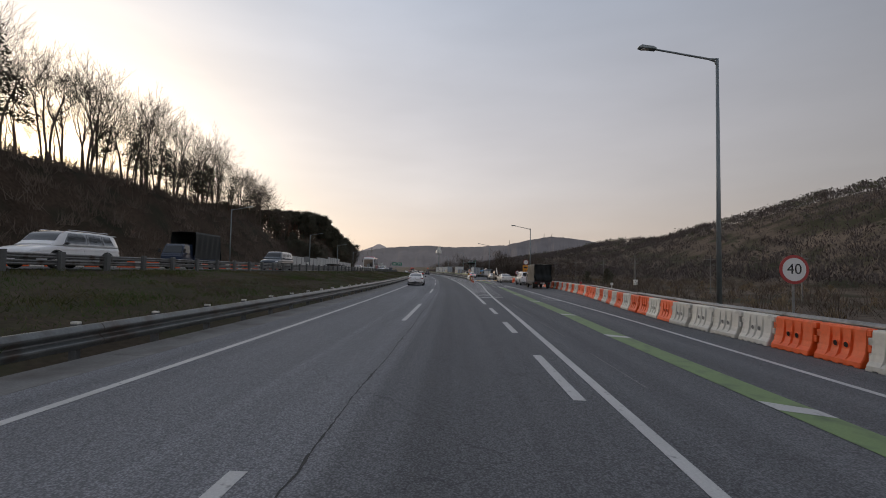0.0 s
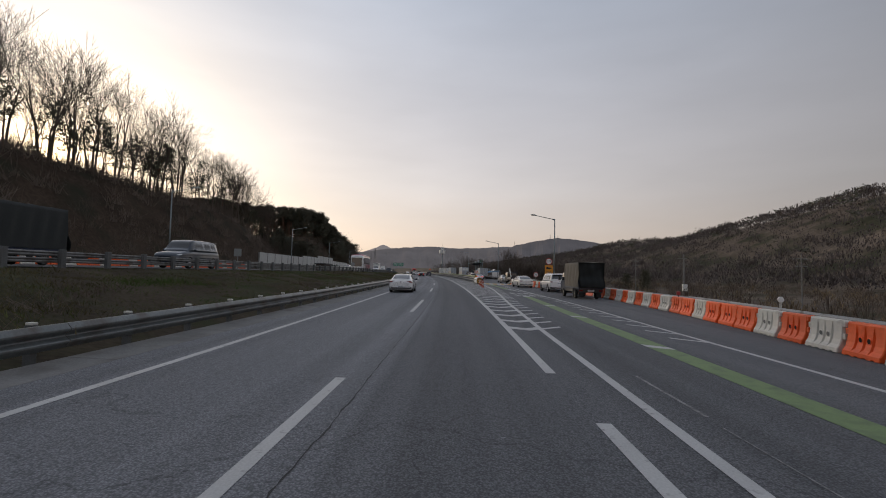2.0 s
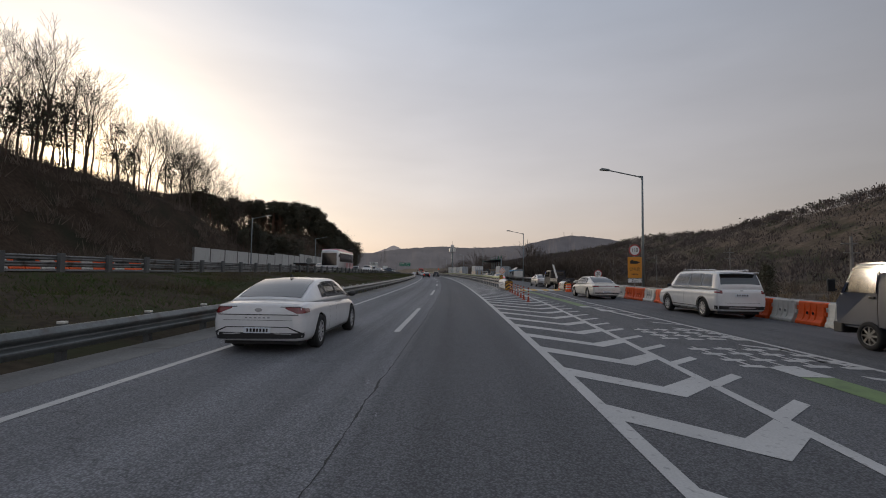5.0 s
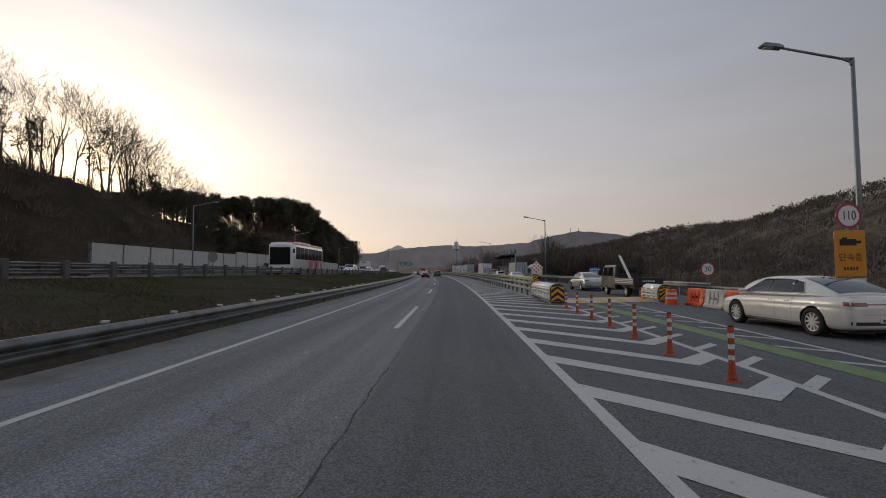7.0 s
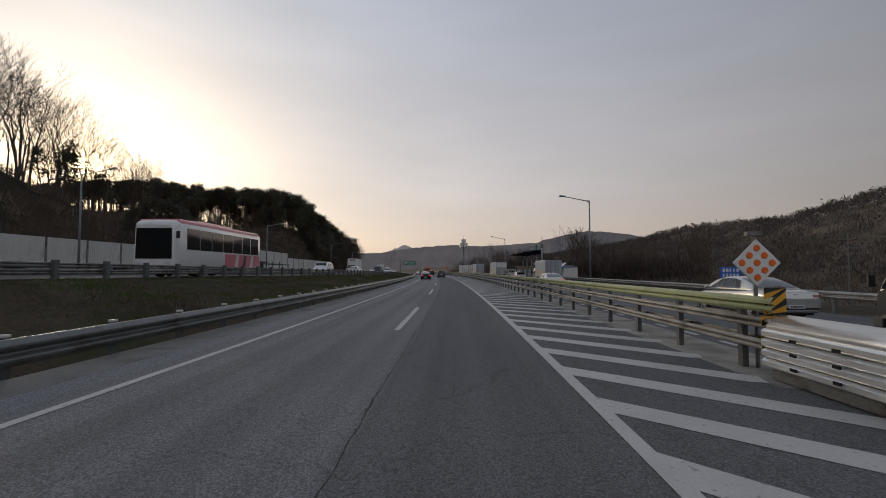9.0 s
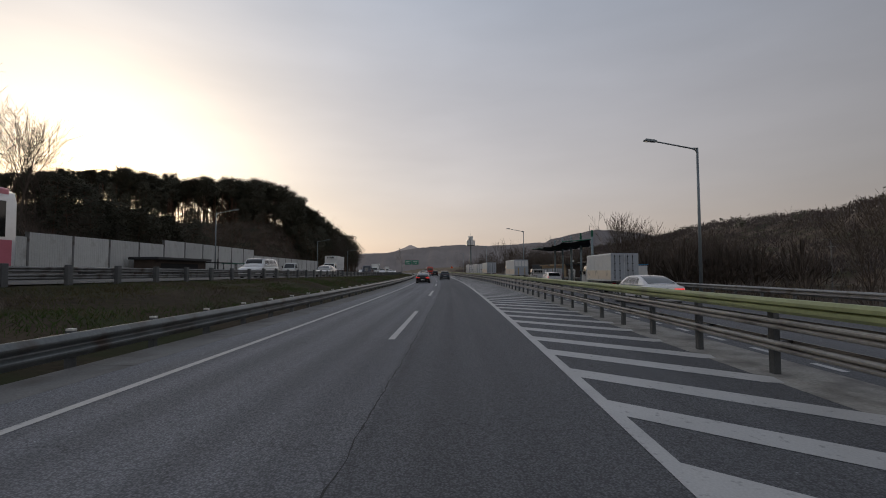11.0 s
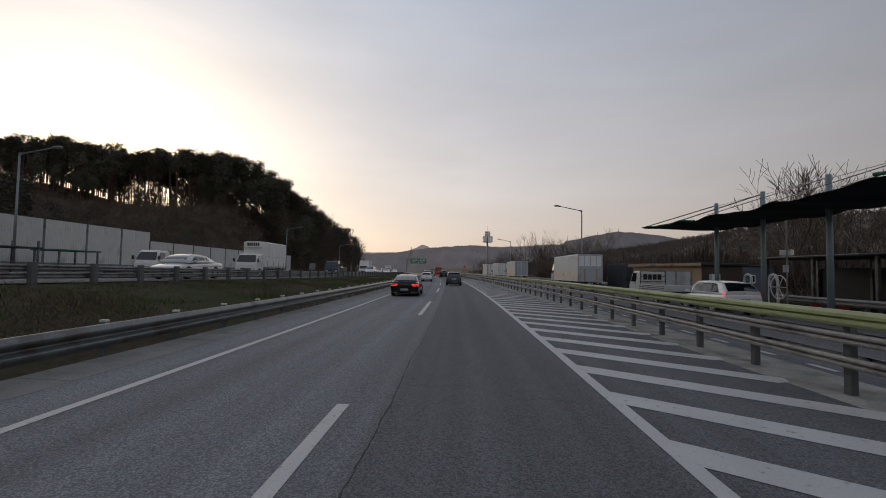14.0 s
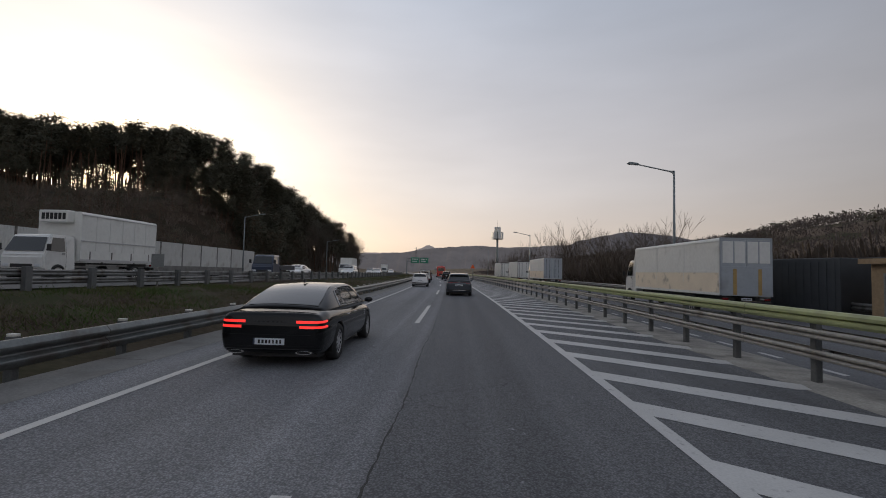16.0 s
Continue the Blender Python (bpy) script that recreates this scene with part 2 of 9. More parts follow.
RAIL_STEEL = mat("weathered rail steel", (0.15, 0.16, 0.158), rough=0.42, metal=0.6, vary=0.25, scale=1.2, fine=18, bump=0.06, dirt=((0.085, 0.065, 0.05), 1.6, 0.50, 0.72))
STEEL_DARK = mat("dirty galvanised steel", (0.20, 0.20, 0.195), rough=0.6, metal=0.6, vary=0.25, scale=1.5, fine=20, bump=0.06, dirt=((0.07, 0.055, 0.04), 2.0, 0.5, 0.7))
STEEL_BRIGHT = mat("bright corrugated steel", (0.80, 0.80, 0.78), rough=0.30, metal=0.85, vary=0.08, scale=1.5, fine=20, bump=0.03)
RAIL_YELLOW = mat("pale yellow-green rail", (0.34, 0.37, 0.17), rough=0.5, vary=0.15, scale=1.2, fine=12, dirt=((0.20, 0.20, 0.12), 1.5, 0.55, 0.75))
RAIL_TAN = mat("tan-grey weathered steel", (0.34, 0.32, 0.29), rough=0.5, metal=0.45, vary=0.2, scale=1.5, fine=15, dirt=((0.13, 0.11, 0.09), 1.7, 0.52, 0.75))
POST_GREY = mat("dark grey post", (0.12, 0.125, 0.125), rough=0.6, metal=0.4, vary=0.2, each=0.1)
LAMP_STEEL = mat("painted lamp steel", (0.20, 0.23, 0.24), rough=0.5, metal=0.4, vary=0.12, scale=3, fine=20)
WALL_PALE = mat("pale ribbed wall panel", (0.52, 0.52, 0.50), rough=0.7, vary=0.12, scale=0.7, fine=9, each=0.06, dirt=((0.28, 0.26, 0.23), 0.7, 0.55, 0.8))
BLACK = mat("black", (0.012, 0.012, 0.012), rough=0.6)
PLASTIC_ORANGE = mat("faded orange plastic", (0.80, 0.105, 0.012), rough=0.5, vary=0.12, scale=1.2, fine=12, bump=0.06, each=0.12, dirt=((0.30, 0.10, 0.05), 2.5, 0.58, 0.85))
POST_RED = mat("worn red-orange rubber", (0.42, 0.062, 0.022), rough=0.6, vary=0.2, scale=6, fine=40, bump=0.1, each=0.15, dirt=((0.10, 0.05, 0.035), 9.0, 0.55, 0.75))
PLASTIC_WHITE = mat("grimy white plastic", (0.60, 0.58, 0.53), rough=0.5, vary=0.1, scale=1.2, fine=12, bump=0.06, each=0.10, dirt=((0.26, 0.24, 0.20), 2.5, 0.55, 0.8))

# ---------------------------------------------------------------- geometry helpers
CURVE = 1336.0  # radius of the road's left-hand bend


def heading(s):
    return min(s, 420.0) / CURVE - 0.00014 * (min(max(s, 100.0), 420.0) - 100.0)


def bend(s):
    """Where the driven line runs at s metres along the road."""
    e = min(s, 420.0)
    a = e / CURVE
    side = 0.00007 * max(e - 100.0, 0.0) ** 2
    p = Vector((-CURVE * (1 - math.cos(a)) + side * math.cos(a), CURVE * math.sin(a) + side * math.sin(a), 0))
    if s > 420.0:
        h = heading(420.0)
        p += (s - 420.0) * Vector((-math.sin(h), math.cos(h), 0))
    return p


def road(s, d, z=0.0):
    """The place s metres along the road, d metres to the right of the driven line, at height z."""
    h = heading(s)
    return bend(s) + d * Vector((math.cos(h), math.sin(h), 0)) + Vector((0, 0, z))


def on_road(s, d, z=0.0, turn=0.0):
    p = road(s, d, z)
    return pose(p.x, p.y, p.z, 0, 0, math.degrees(heading(s)) + turn)


def lerp(table, s):
    """Straight lines between the (s, value) pairs of a short table."""
    if s <= table[0][0]:
        return table[0][1]
    for (a, va), (b, vb) in zip(table, table[1:]):
        if s <= b:
            return va + (vb - va) * (s - a) / (b - a)
    return table[-1][1]


def smooth(a, b, x):
    """0 at a, 1 at b, eased between; a may be the larger."""
    t = min(max((x - a) / (b - a), 0.0), 1.0)
    return t * t * (3 - 2 * t)


def mesh_object(name, verts, faces, material, uvs=None, flat=True):
    me = bpy.data.meshes.new(name)
    me.from_pydata([tuple(v) for v in verts], [], faces)
    if uvs:
        layer = me.uv_layers.new(name="UVMap")
        for loop in me.loops:
            layer.data[loop.index].uv = uvs[loop.vertex_index]
    for mt in material if isinstance(material, (list, tuple)) else [material]:
        me.materials.append(mt)
    if not flat:
        me.polygons.foreach_set("use_smooth", [True] * len(me.polygons))
    return new(name, me)


def part(name, bm, material, parent, label="", smooth_faces=False):
    """One mesh object under a thing or under a part, from a bmesh that is used up."""
    me = bpy.data.meshes.new(name)
    bm.to_mesh(me)
    bm.free()
    for mt in material if isinstance(material, (list, tuple)) else [material]:
        me.materials.append(mt)
    if smooth_faces:
        me.polygons.foreach_set("use_smooth", [True] * len(me.polygons))
    ob = new(name, me)
    ob.parent = parent
    if label:
        ob["label"] = label
    return ob


def again(ob, m, parent):
    """Another object on the same mesh."""
    o = new(ob.name.split(".")[0], ob.data)
    o.parent = parent
    o.matrix_basis = m
    return o


def thing(name, label, category, m=None, group=""):
    ob = new(name)
    ob.empty_display_size = 0.2
    if m is not None:
        ob.matrix_basis = m
    return tagged(ob, label, category, group)


def box(bm, x0, x1, y0, y1, z0, z1, bevel=0.0):
    r = bmesh.ops.create_cube(bm, size=1.0)
    bmesh.ops.scale(bm, vec=(x1 - x0, y1 - y0, z1 - z0), verts=r["verts"])
    bmesh.ops.translate(bm, vec=((x0 + x1) / 2, (y0 + y1) / 2, (z0 + z1) / 2), verts=r["verts"])
    if bevel:
        edges = list({e for v in r["verts"] for e in v.link_edges})
        bmesh.ops.bevel(bm, geom=edges, offset=bevel, segments=2, profile=0.5, affect="EDGES")
    return bm


def boxes(*dims, bevel=0.0):
    bm = bmesh.new()
    for d in dims:
        box(bm, *d, bevel=bevel)
    return bm


def tube(bm, a, b, r0, r1=None, n=8, caps=True):
    """A round bar from a to b."""
    r1 = r0 if r1 is None else r1
    a, b = Vector(a), Vector(b)
    w = (b - a).normalized()
    u = w.orthogonal().normalized()
    v = w.cross(u)
    ring = []
    for p, r in ((a, r0), (b, r1)):
        ring.append([bm.verts.new(p + r * (math.cos(2 * math.pi * k / n) * u + math.sin(2 * math.pi * k / n) * v)) for k in range(n)])
    for k in range(n):
        bm.faces.new((ring[0][k], ring[0][(k + 1) % n], ring[1][(k + 1) % n], ring[1][k]))
    if caps:
        bm.faces.new(list(reversed(ring[0])))
        bm.faces.new(ring[1])
    return bm


def prism(bm, outline, axis, a, b):
    """A closed outline of (u, v) pairs pushed from a to b along an axis: x takes (y, z), y takes (x, z), z takes (x, y)."""
    def at(u, v, w):
        return {"x": (w, u, v), "y": (u, w, v), "z": (u, v, w)}[axis]
    low = [bm.verts.new(at(u, v, a)) for u, v in outline]
    high = [bm.verts.new(at(u, v, b)) for u, v in outline]
    n = len(outline)
    for k in range(n):
        bm.faces.new((low[k], low[(k + 1) % n], high[(k + 1) % n], high[k]))
    bm.faces.new(list(reversed(low)))
    bm.faces.new(high)
    bmesh.ops.recalc_face_normals(bm, faces=bm.faces)
    return bm


def strip(bm, s0, s1, da, db, z, step=4.0, thick=0.0):
    """A flat band along the road from s0 to s1 between the offsets da and db (numbers or functions of s), with uv in metres."""
    uv = bm.loops.layers.uv.verify()
    fa = da if callable(da) else (lambda s: da)
    fb = db if callable(db) else (lambda s: db)
    fz = z if callable(z) else (lambda s: z)
    n = max(1, math.ceil((s1 - s0) / step))
    rows = []
    for i in range(n + 1):
        s = s0 + (s1 - s0) * i / n
        rows.append([(bm.verts.new(road(s, d, fz(s))), (s, d)) for d in (fa(s), fb(s))])
    for p, q in zip(rows, rows[1:]):
        f = bm.faces.new((p[0][0], p[1][0], q[1][0], q[0][0]))
        for loop, (_, c) in zip(f.loops, (p[0], p[1], q[1], q[0])):
            loop[uv].uv = c
    return bm


def patch(bm, corners, z):
    """A flat piece on the road with its corners given as (s, d)."""
    uv = bm.loops.layers.uv.verify()
    f = bm.faces.new([bm.verts.new(road(s, d, z)) for s, d in corners])
    for loop, c in zip(f.loops, corners):
        loop[uv].uv = c
    f.normal_update()
    if f.normal.z < 0:
        f.normal_flip()


def setting(name, bm, material, label, category, kind="structure"):
    ob = part(name, bm, material, None)
    return tagged(ob, label, category, "", kind)


# ---------------------------------------------------------------- ground
def bank_top(s):
    return lerp(((0, 1.55), (90, 1.42), (150, 1.12), (180, 0.90), (240, 0.7), (400, 0.5)), s)


def bank_rail(s):
    """Offset of the guardrail on top of the bank."""
    return lerp(((0, -14.95), (60, -14.75), (100, -13.8), (150, -13.0), (190, -12.2), (330, -11.6)), s)


def asphalt_right(s):
    return lerp(((-80, 9.4), (16, 9.4), (31, 11.2), (50, 12.9), (88, 15.0), (260, 17.0), (320, 16.0), (370, 8.5)), s)


def ground_height(s, d):
    """Height of the land: verge, bank, cut slope with its ridge, pine hill, valley and the hill beyond it."""
    wob = noise.noise(Vector((s * 0.05, d * 0.05, 3))) * 0.5 + noise.noise(Vector((s * 0.013, d * 0.013, 8))) * 2.0
    if d < -33.5:
        u = -d
        base = bank_top(s)
        near = 13.6 * smooth(38, 53, u) * (1 - 0.8 * smooth(126, 180, s)) - 0.10 * max(u - 58, 0) * (1 - smooth(100, 190, s))
        lobe = smooth(200, 268, s) * (1 - 0.35 * smooth(282, 350, s)) * (1 - 0.75 * smooth(350, 480, s))
        pines = 20.0 * lobe * smooth(38, 58, u) - 2.4 * lobe * smooth(48, 60, u) * (1 - smooth(86, 108, u)) + 3.2 * lobe * smooth(92, 112, u) - 0.30 * max(s - 285, 0) * smooth(60, 90, u) * (1 - smooth(285, 420, s) * 0.6)
        far = -smooth(140, 400, u) * 10
        rise = max(near, pines, 0.0)
        return base - 0.06 + rise + wob * smooth(37, 44, u) * 0.6 + far
    top = bank_rail(s)
    if d < top - 0.25:
        return bank_top(s) - 0.06
    if d < -6.0:
        t = min(max((-6.7 - d) / (-top - 7.0), 0.0), 1.0) ** 0.85
        lumps = noise.noise(Vector((s * 0.45, d * 0.6, 1))) * 0.20 + noise.noise(Vector((s * 0.13, d * 0.3, 5))) * 0.22
        return -0.05 + t * bank_top(s) + lumps * smooth(-6.7, -8.2, d) * smooth(top - 0.2, top + 1.8, d)
    edge = asphalt_right(s)
    if d < edge + 0.2:
        return -0.06
    ridge = lerp(((-60, 36.6), (100, 40.2), (164, 38.8), (235, 32.6), (280, 28.4), (340, 26.6), (430, 24), (520, 20), (800, 11)), s)
    rise = ridge * smooth(70, 185, d) - 8 * smooth(200, 500, d)
    drop = -1.2 * smooth(edge + 0.5, edge + 6, d)
    return -0.06 + drop + rise + wob * smooth(edge + 4, edge + 20, d) * (0.5 + 1.6 * smooth(80, 160, d))


def spaced(values):
    out = []
    for a, b, step in values:
        n = round((b - a) / step)
        out += [a + (b - a) * i / n for i in range(n)]
    return out + [values[-1][1]]


def make_ground():
    ss = spaced(((-90, 0, 6), (0, 200, 1.0), (200, 240, 2.5), (240, 480, 6), (480, 900, 30), (900, 4600, 370)))
    ds = spaced(((-3000, -400, 260), (-400, -130, 27), (-130, -64, 6), (-64, -36, 2), (-36, -16, 4), (-16, -6, 0.5), (-6, 18, 3), (18, 60, 4), (60, 220, 8), (220, 460, 40), (460, 3000, 254)))
    verts = [road(s, d, ground_height(s, d)) for s in ss for d in ds]
    w = len(ds)
    faces, kinds = [], []
    for i in range(len(ss) - 1):
        for j in range(w - 1):
            faces.append((i * w + j, i * w + j + 1, (i + 1) * w + j + 1, (i + 1) * w + j))
            mid = (ds[j] + ds[j + 1]) / 2
            kinds.append(1 if mid < -34 else 2 if mid > 17 else 0)
    ob = mesh_object("ground", verts, faces, [GRASS_SOIL, LITTER, FIELD], flat=False)
    ob.data.polygons.foreach_set("material_index", kinds)
    return tagged(ob, "grassy verge, leaf-littered slopes and brushy valley floor", "ground", "", "structure")


make_ground()

bm = bmesh.new()
strip(bm, -90, 900, -5.45, asphalt_right, 0.0)
setting("road", bm, ASPHALT, "grey cracked asphalt motorway with worn lanes", "road")
bm = bmesh.new()
strip(bm, -90, 900, -33.4, lambda s: bank_rail(s) - 0.75, lambda s: bank_top(s) - 0.01)
setting("road_opposite", bm, ASPHALT_FAR, "worn asphalt carriageway on top of the bank", "road")
bm = bmesh.new()
for k in range(120):
    s = -60 + 4.0 * k
    for a, b, z0, z1 in ((-6.36, -5.448, 0.0, 0.02),):
        low = [bm.verts.new(road(t, d, z)) for t in (s + 0.01, s + 3.99) for d, z in ((a, -0.1), (a, z1), (b, 0.004), (b, -0.1))]
        for i in range(4):
            bm.faces.new((low[i], low[(i + 1) % 4], low[4 + (i + 1) % 4], low[4 + i]))
        bm.faces.new(low[:4])
        bm.faces.new(low[4:])
bmesh.ops.recalc_face_normals(bm, faces=bm.faces)
setting("gutter", bm, CONCRETE, "stained concrete gutter strip beside the asphalt", "gutter")

# ---------------------------------------------------------------- road markings


def gore_right(s):
    return lerp(((-60, 2.3), (0, 2.55), (19, 2.92), (30, 3.15), (42, 3.67), (61, 4.9), (68, 5.27), (76, 5.5), (84, 5.72)), s)


def gore_left(s):
    return lerp(((24, 2.15), (80, 2.14), (95, 2.20), (140, 2.34), (166, 2.5), (330, 2.8)), s)


def edge_right(s):
    return lerp(((-60, 6.8), (6, 6.9), (18, 7.2), (30, 7.3), (45, 7.75), (60, 7.82), (70, 7.95), (85, 8.75)), s)


def green_mid(s):
    return lerp(((-60, 4.9), (5, 5.0), (13, 5.04), (18, 5.24), (35, 5.6), (40, 5.76), (50, 6.17), (60, 6.66), (70, 6.92), (84, 7.02)), s)


def island_edge(s):
    """Where the hatching ends and the gritty strip under the rail begins."""
    return lerp(((85, 5.1), (92, 5.25), (120, 5.45), (140, 5.75), (330, 6.6)), s)


def lane_line(s):
    return lerp(((0, -1.35), (20, -1.28), (75, -1.22), (300, -1.2)), s)


def marking(name, bm, material, label):
    return setting(name, bm, material, label, "road marking")


bm = strip(bmesh.new(), -70, 600, -4.50, -4.35, 0.006, 5)
marking("edge_line", bm, PAINT, "worn white line along the edge of the lane")
for k in range(-3, 22):
    s1 = 3.2 + 20 * k
    bm = strip(bmesh.new(), s1 - 8, s1, lambda s: lane_line(s) - 0.08, lambda s: lane_line(s) + 0.08, 0.006, 4)
    tagged(marking("lane_dash", bm, PAINT, "worn white dash between the lanes"), group="lane dashes")
bm = strip(bmesh.new(), -70, 84, lambda s: gore_right(s) - 0.08, lambda s: gore_right(s) + 0.08, 0.006, 3)
marking("solid_line", bm, PAINT, "white solid line that runs out to the crash cushion")
for s0, s1 in ((-6, -2.5), (5.7, 9.1), (12.6, 15.4), (18.4, 21.4)):
    bm = strip(bmesh.new(), s0, s1, 2.12, 2.3, 0.006, 4)
    tagged(marking("lane_dash", bm, PAINT, "short white dash beside the solid line"), group="short dashes")
bm = strip(bmesh.new(), 24.0, 330, lambda s: gore_left(s) - 0.09, lambda s: gore_left(s) + 0.09, 0.006, 4)
marking("gore_line", bm, PAINT, "white line along the hatched island, chipped in places")
bm = strip(bmesh.new(), -70, 88, lambda s: edge_right(s) - 0.07, lambda s: edge_right(s) + 0.07, 0.006, 3)
marking("edge_line", bm, PAINT, "white line along the hard shoulder")
bm = strip(bmesh.new(), -70, 50.5, lambda s: green_mid(s) - 0.27, lambda s: green_mid(s) + 0.27, 0.006, 3)
marking("guide_line", bm, PAINT_GREEN, "green painted guide line in the exit lane")
bm = strip(bmesh.new(), 66, 84.4, lambda s: green_mid(s) - 0.27, lambda s: green_mid(s) + 0.27, 0.006, 3)
marking("guide_line", bm, PAINT_GREEN, "green painted guide line in the exit lane")
bm = bmesh.new()
for s in (-8.6, 5.2, 12.0, 18.4, 27.0, 34.6, 41.0):
    patch(bm, ((s + 0.3, green_mid(s) - 0.27), (s, green_mid(s) + 0.27), (s + 0.35, green_mid(s) + 0.27), (s + 0.75, green_mid(s) - 0.27)), 0.010)
for s in (50.5, 65.2):
    patch(bm, ((s, green_mid(s) - 0.28), (s, green_mid(s) + 0.28), (s + 0.8, green_mid(s) + 0.27), (s + 0.8, green_mid(s) - 0.27)), 0.010)
marking("guide_patch", bm, PAINT, "white bands across the green guide line")

rng = random.Random(27)
# hatched island: slanting bands, at first with a forward flick up to the solid line
ISLAND = ((0, 88.5), (20, 127.5), (25, 136.77), (28, 142.28), (31, 148.04), (34, 153.7), (37, 159.16), (40, 164.24), (123, 330.0))
for s in [30.88 + 2.232 * k for k in range(26)] + [lerp(ISLAND, k) for k in range(123)]:
    bm = bmesh.new()
    left = gore_left(s) + 0.05
    if s < 87.5:
        g = gore_right(s - lerp(((31, 0.0), (64, 1.6)), s)) - 0.07
        kd = left + lerp(((31, 0.55), (40, 0.66), (64.4, 1.88), (86.5, 3.2)), s)
        w = lerp(((31, 0.57), (64, 0.74)), s)
        up = s - lerp(((31, 0.40), (40, 0.52), (64.4, 2.26), (86.5, 3.35)), s)
        low = up - 0.56
        ahead = 0.95 * (g - kd)
        patch(bm, ((s - w, left), (s, left), (up, kd - 0.03), (low, kd + 0.03)), 0.0065)
        patch(bm, ((low, kd + 0.03), (up, kd - 0.03), (up + ahead, g), (low + ahead, g)), 0.0065)
    else:
        w = 0.67
        end = island_edge(s - 2.4) + rng.uniform(-0.06, 0.10)
        back = lerp(((90, 0.92), (125, 0.80)), s) * (end - left)
        patch(bm, ((s - w, left), (s, left), (s - back, end), (s - back - w * rng.uniform(0.4, 0.7), end - 0.1), (s - back - w * 0.55, end - 0.35)), 0.0065)
    tagged(marking("hatch_band", bm, PAINT, "slanting white band of the hatched island"), group="hatching")
s = 30.45
while s < 82:
    bm = bmesh.new()
    g = gore_right(s) + 0.07
    patch(bm, ((s - 0.14, g), (s + 0.14, g), (s + 0.76, g + 0.68), (s + 0.50, g + 0.70)), 0.0065)
    tagged(marking("line_tick", bm, PAINT, "short slanting white tick beyond the solid line"), group="line ticks")
    s += 1.67 if s < 42 else 1.555

# concrete strip under the island's rail, and the dashed line of the lay-by beyond it
bm = strip(bmesh.new(), 89, 330, lambda s: island_edge(s) - 0.18, lambda s: island_edge(s) + 1.15, 0.004, 4)
setting("rail_strip", bm, DUSTY, "dusty pale strip of gritty concrete under the guardrail", "strip")
s = 91.0
while s < 330:
    bm = strip(bmesh.new(), s, s + 0.72, lambda t: island_edge(t) + 1.36, lambda t: island_edge(t) + 1.50, 0.007, 2)
    tagged(marking("lane_dash", bm, PAINT, "short white dash along the lay-by"), group="lay-by dashes")
    s += 1.72

# ticks inside the shoulder line, arrow, lettering blocks, speed hump
for k in range(34):
    s = 28.45 + 1.65 * k
    e = edge_right(s)
    bm = bmesh.new()
    patch(bm, ((s + 0.55, e - 0.75), (s + 0.8, e - 0.75), (s + 0.12, e - 0.05), (s - 0.1, e - 0.05)), 0.0065)
    tagged(marking("shoulder_tick", bm, PAINT, "short slanting white tick beside the shoulder line"), group="shoulder ticks")
bm = bmesh.new()
patch(bm, ((59.8, 7.08), (59.8, 7.26), (63.0, 7.16), (63.0, 6.98)), 0.014)
patch(bm, ((63.0, 6.72), (63.0, 7.42), (65.2, 6.95)), 0.014)
marking("lane_arrow", bm, PAINT, "long white arrow painted in the exit lane")
bm = bmesh.new()
rng = random.Random(4)
for row, s in enumerate((51.2, 54.6)):
    for c in range(4):
        d = 5.5 + c * 0.6 + row * 0.12
        for q in range(4):
            a = s + q * 0.62 + rng.random() * 0.15
            patch(bm, ((a, d), (a, d + 0.42), (a + 0.22, d + 0.42), (a + 0.22, d)), 0.0065)
        patch(bm, ((s + 0.2, d + 0.17), (s + 0.2, d + 0.24), (s + 2.3, d + 0.24), (s + 2.3, d + 0.17)), 0.0095)
marking("lane_lettering", bm, PAINT, "two rows of white painted bars in the exit lane")

bm = bmesh.new()
uvl = bm.loops.layers.uv.verify()
bands = []
for i in range(9):
    d0, d1 = 6.1 + i * 0.55, 6.1 + (i + 1) * 0.55
    prof = [(0.0, 0.0), (0.7, 0.06), (1.5, 0.085), (2.3, 0.085), (3.1, 0.06), (3.8, 0.0)]
    for (a, za), (b, zb) in zip(prof, prof[1:]):
        f = bm.faces.new([bm.verts.new(road(84.7 + t + 0.22 * (d - 6.1), d, z + 0.012)) for t, d, z in ((a, d0, za), (a, d1, za), (b, d1, zb), (b, d0, zb))])
        f.material_index = i % 2
        for loop, c in zip(f.loops, ((a, d0), (a, d1), (b, d1), (b, d0))):
            loop[uvl].uv = c
        bands.append(f)
ob = part("speed_hump", bm, [PAINT, PAINT_YELLOW], None)
tagged(ob, "low speed hump striped in white and yellow paint", "speed hump", "", "structure")



def seam_line(s):
    return lerp(((0, -0.87), (17, -0.87), (77, -0.64), (125, -0.64), (330, -0.5)), s)


bm = bmesh.new()
prev = None
rng = random.Random(9)
s = -60.0
while s < 330:
    d = seam_line(s) + 0.06 * noise.noise(Vector((s * 0.25, 0, 0))) + 0.03 * noise.noise(Vector((s * 1.7, 4, 0))) + 0.018 * noise.noise(Vector((s * 7.0, 2, 0)))
    w = 0.006 + 0.020 * max(noise.noise(Vector((s * 0.8, 9, 0))), 0.0) + 0.012 * rng.random() ** 3
    cur = (bm.verts.new(road(s, d - w, 0.004)), bm.verts.new(road(s, d + w * rng.uniform(0.4, 1.0), 0.004)))
    if prev:
        bm.faces.new((prev[0], prev[1], cur[1], cur[0]))
    prev = cur
    s += 0.11 if -2 < s < 215 else 0.45
marking("tar_seam", bm, TAR, "dark wandering tar seam between two layings of asphalt")

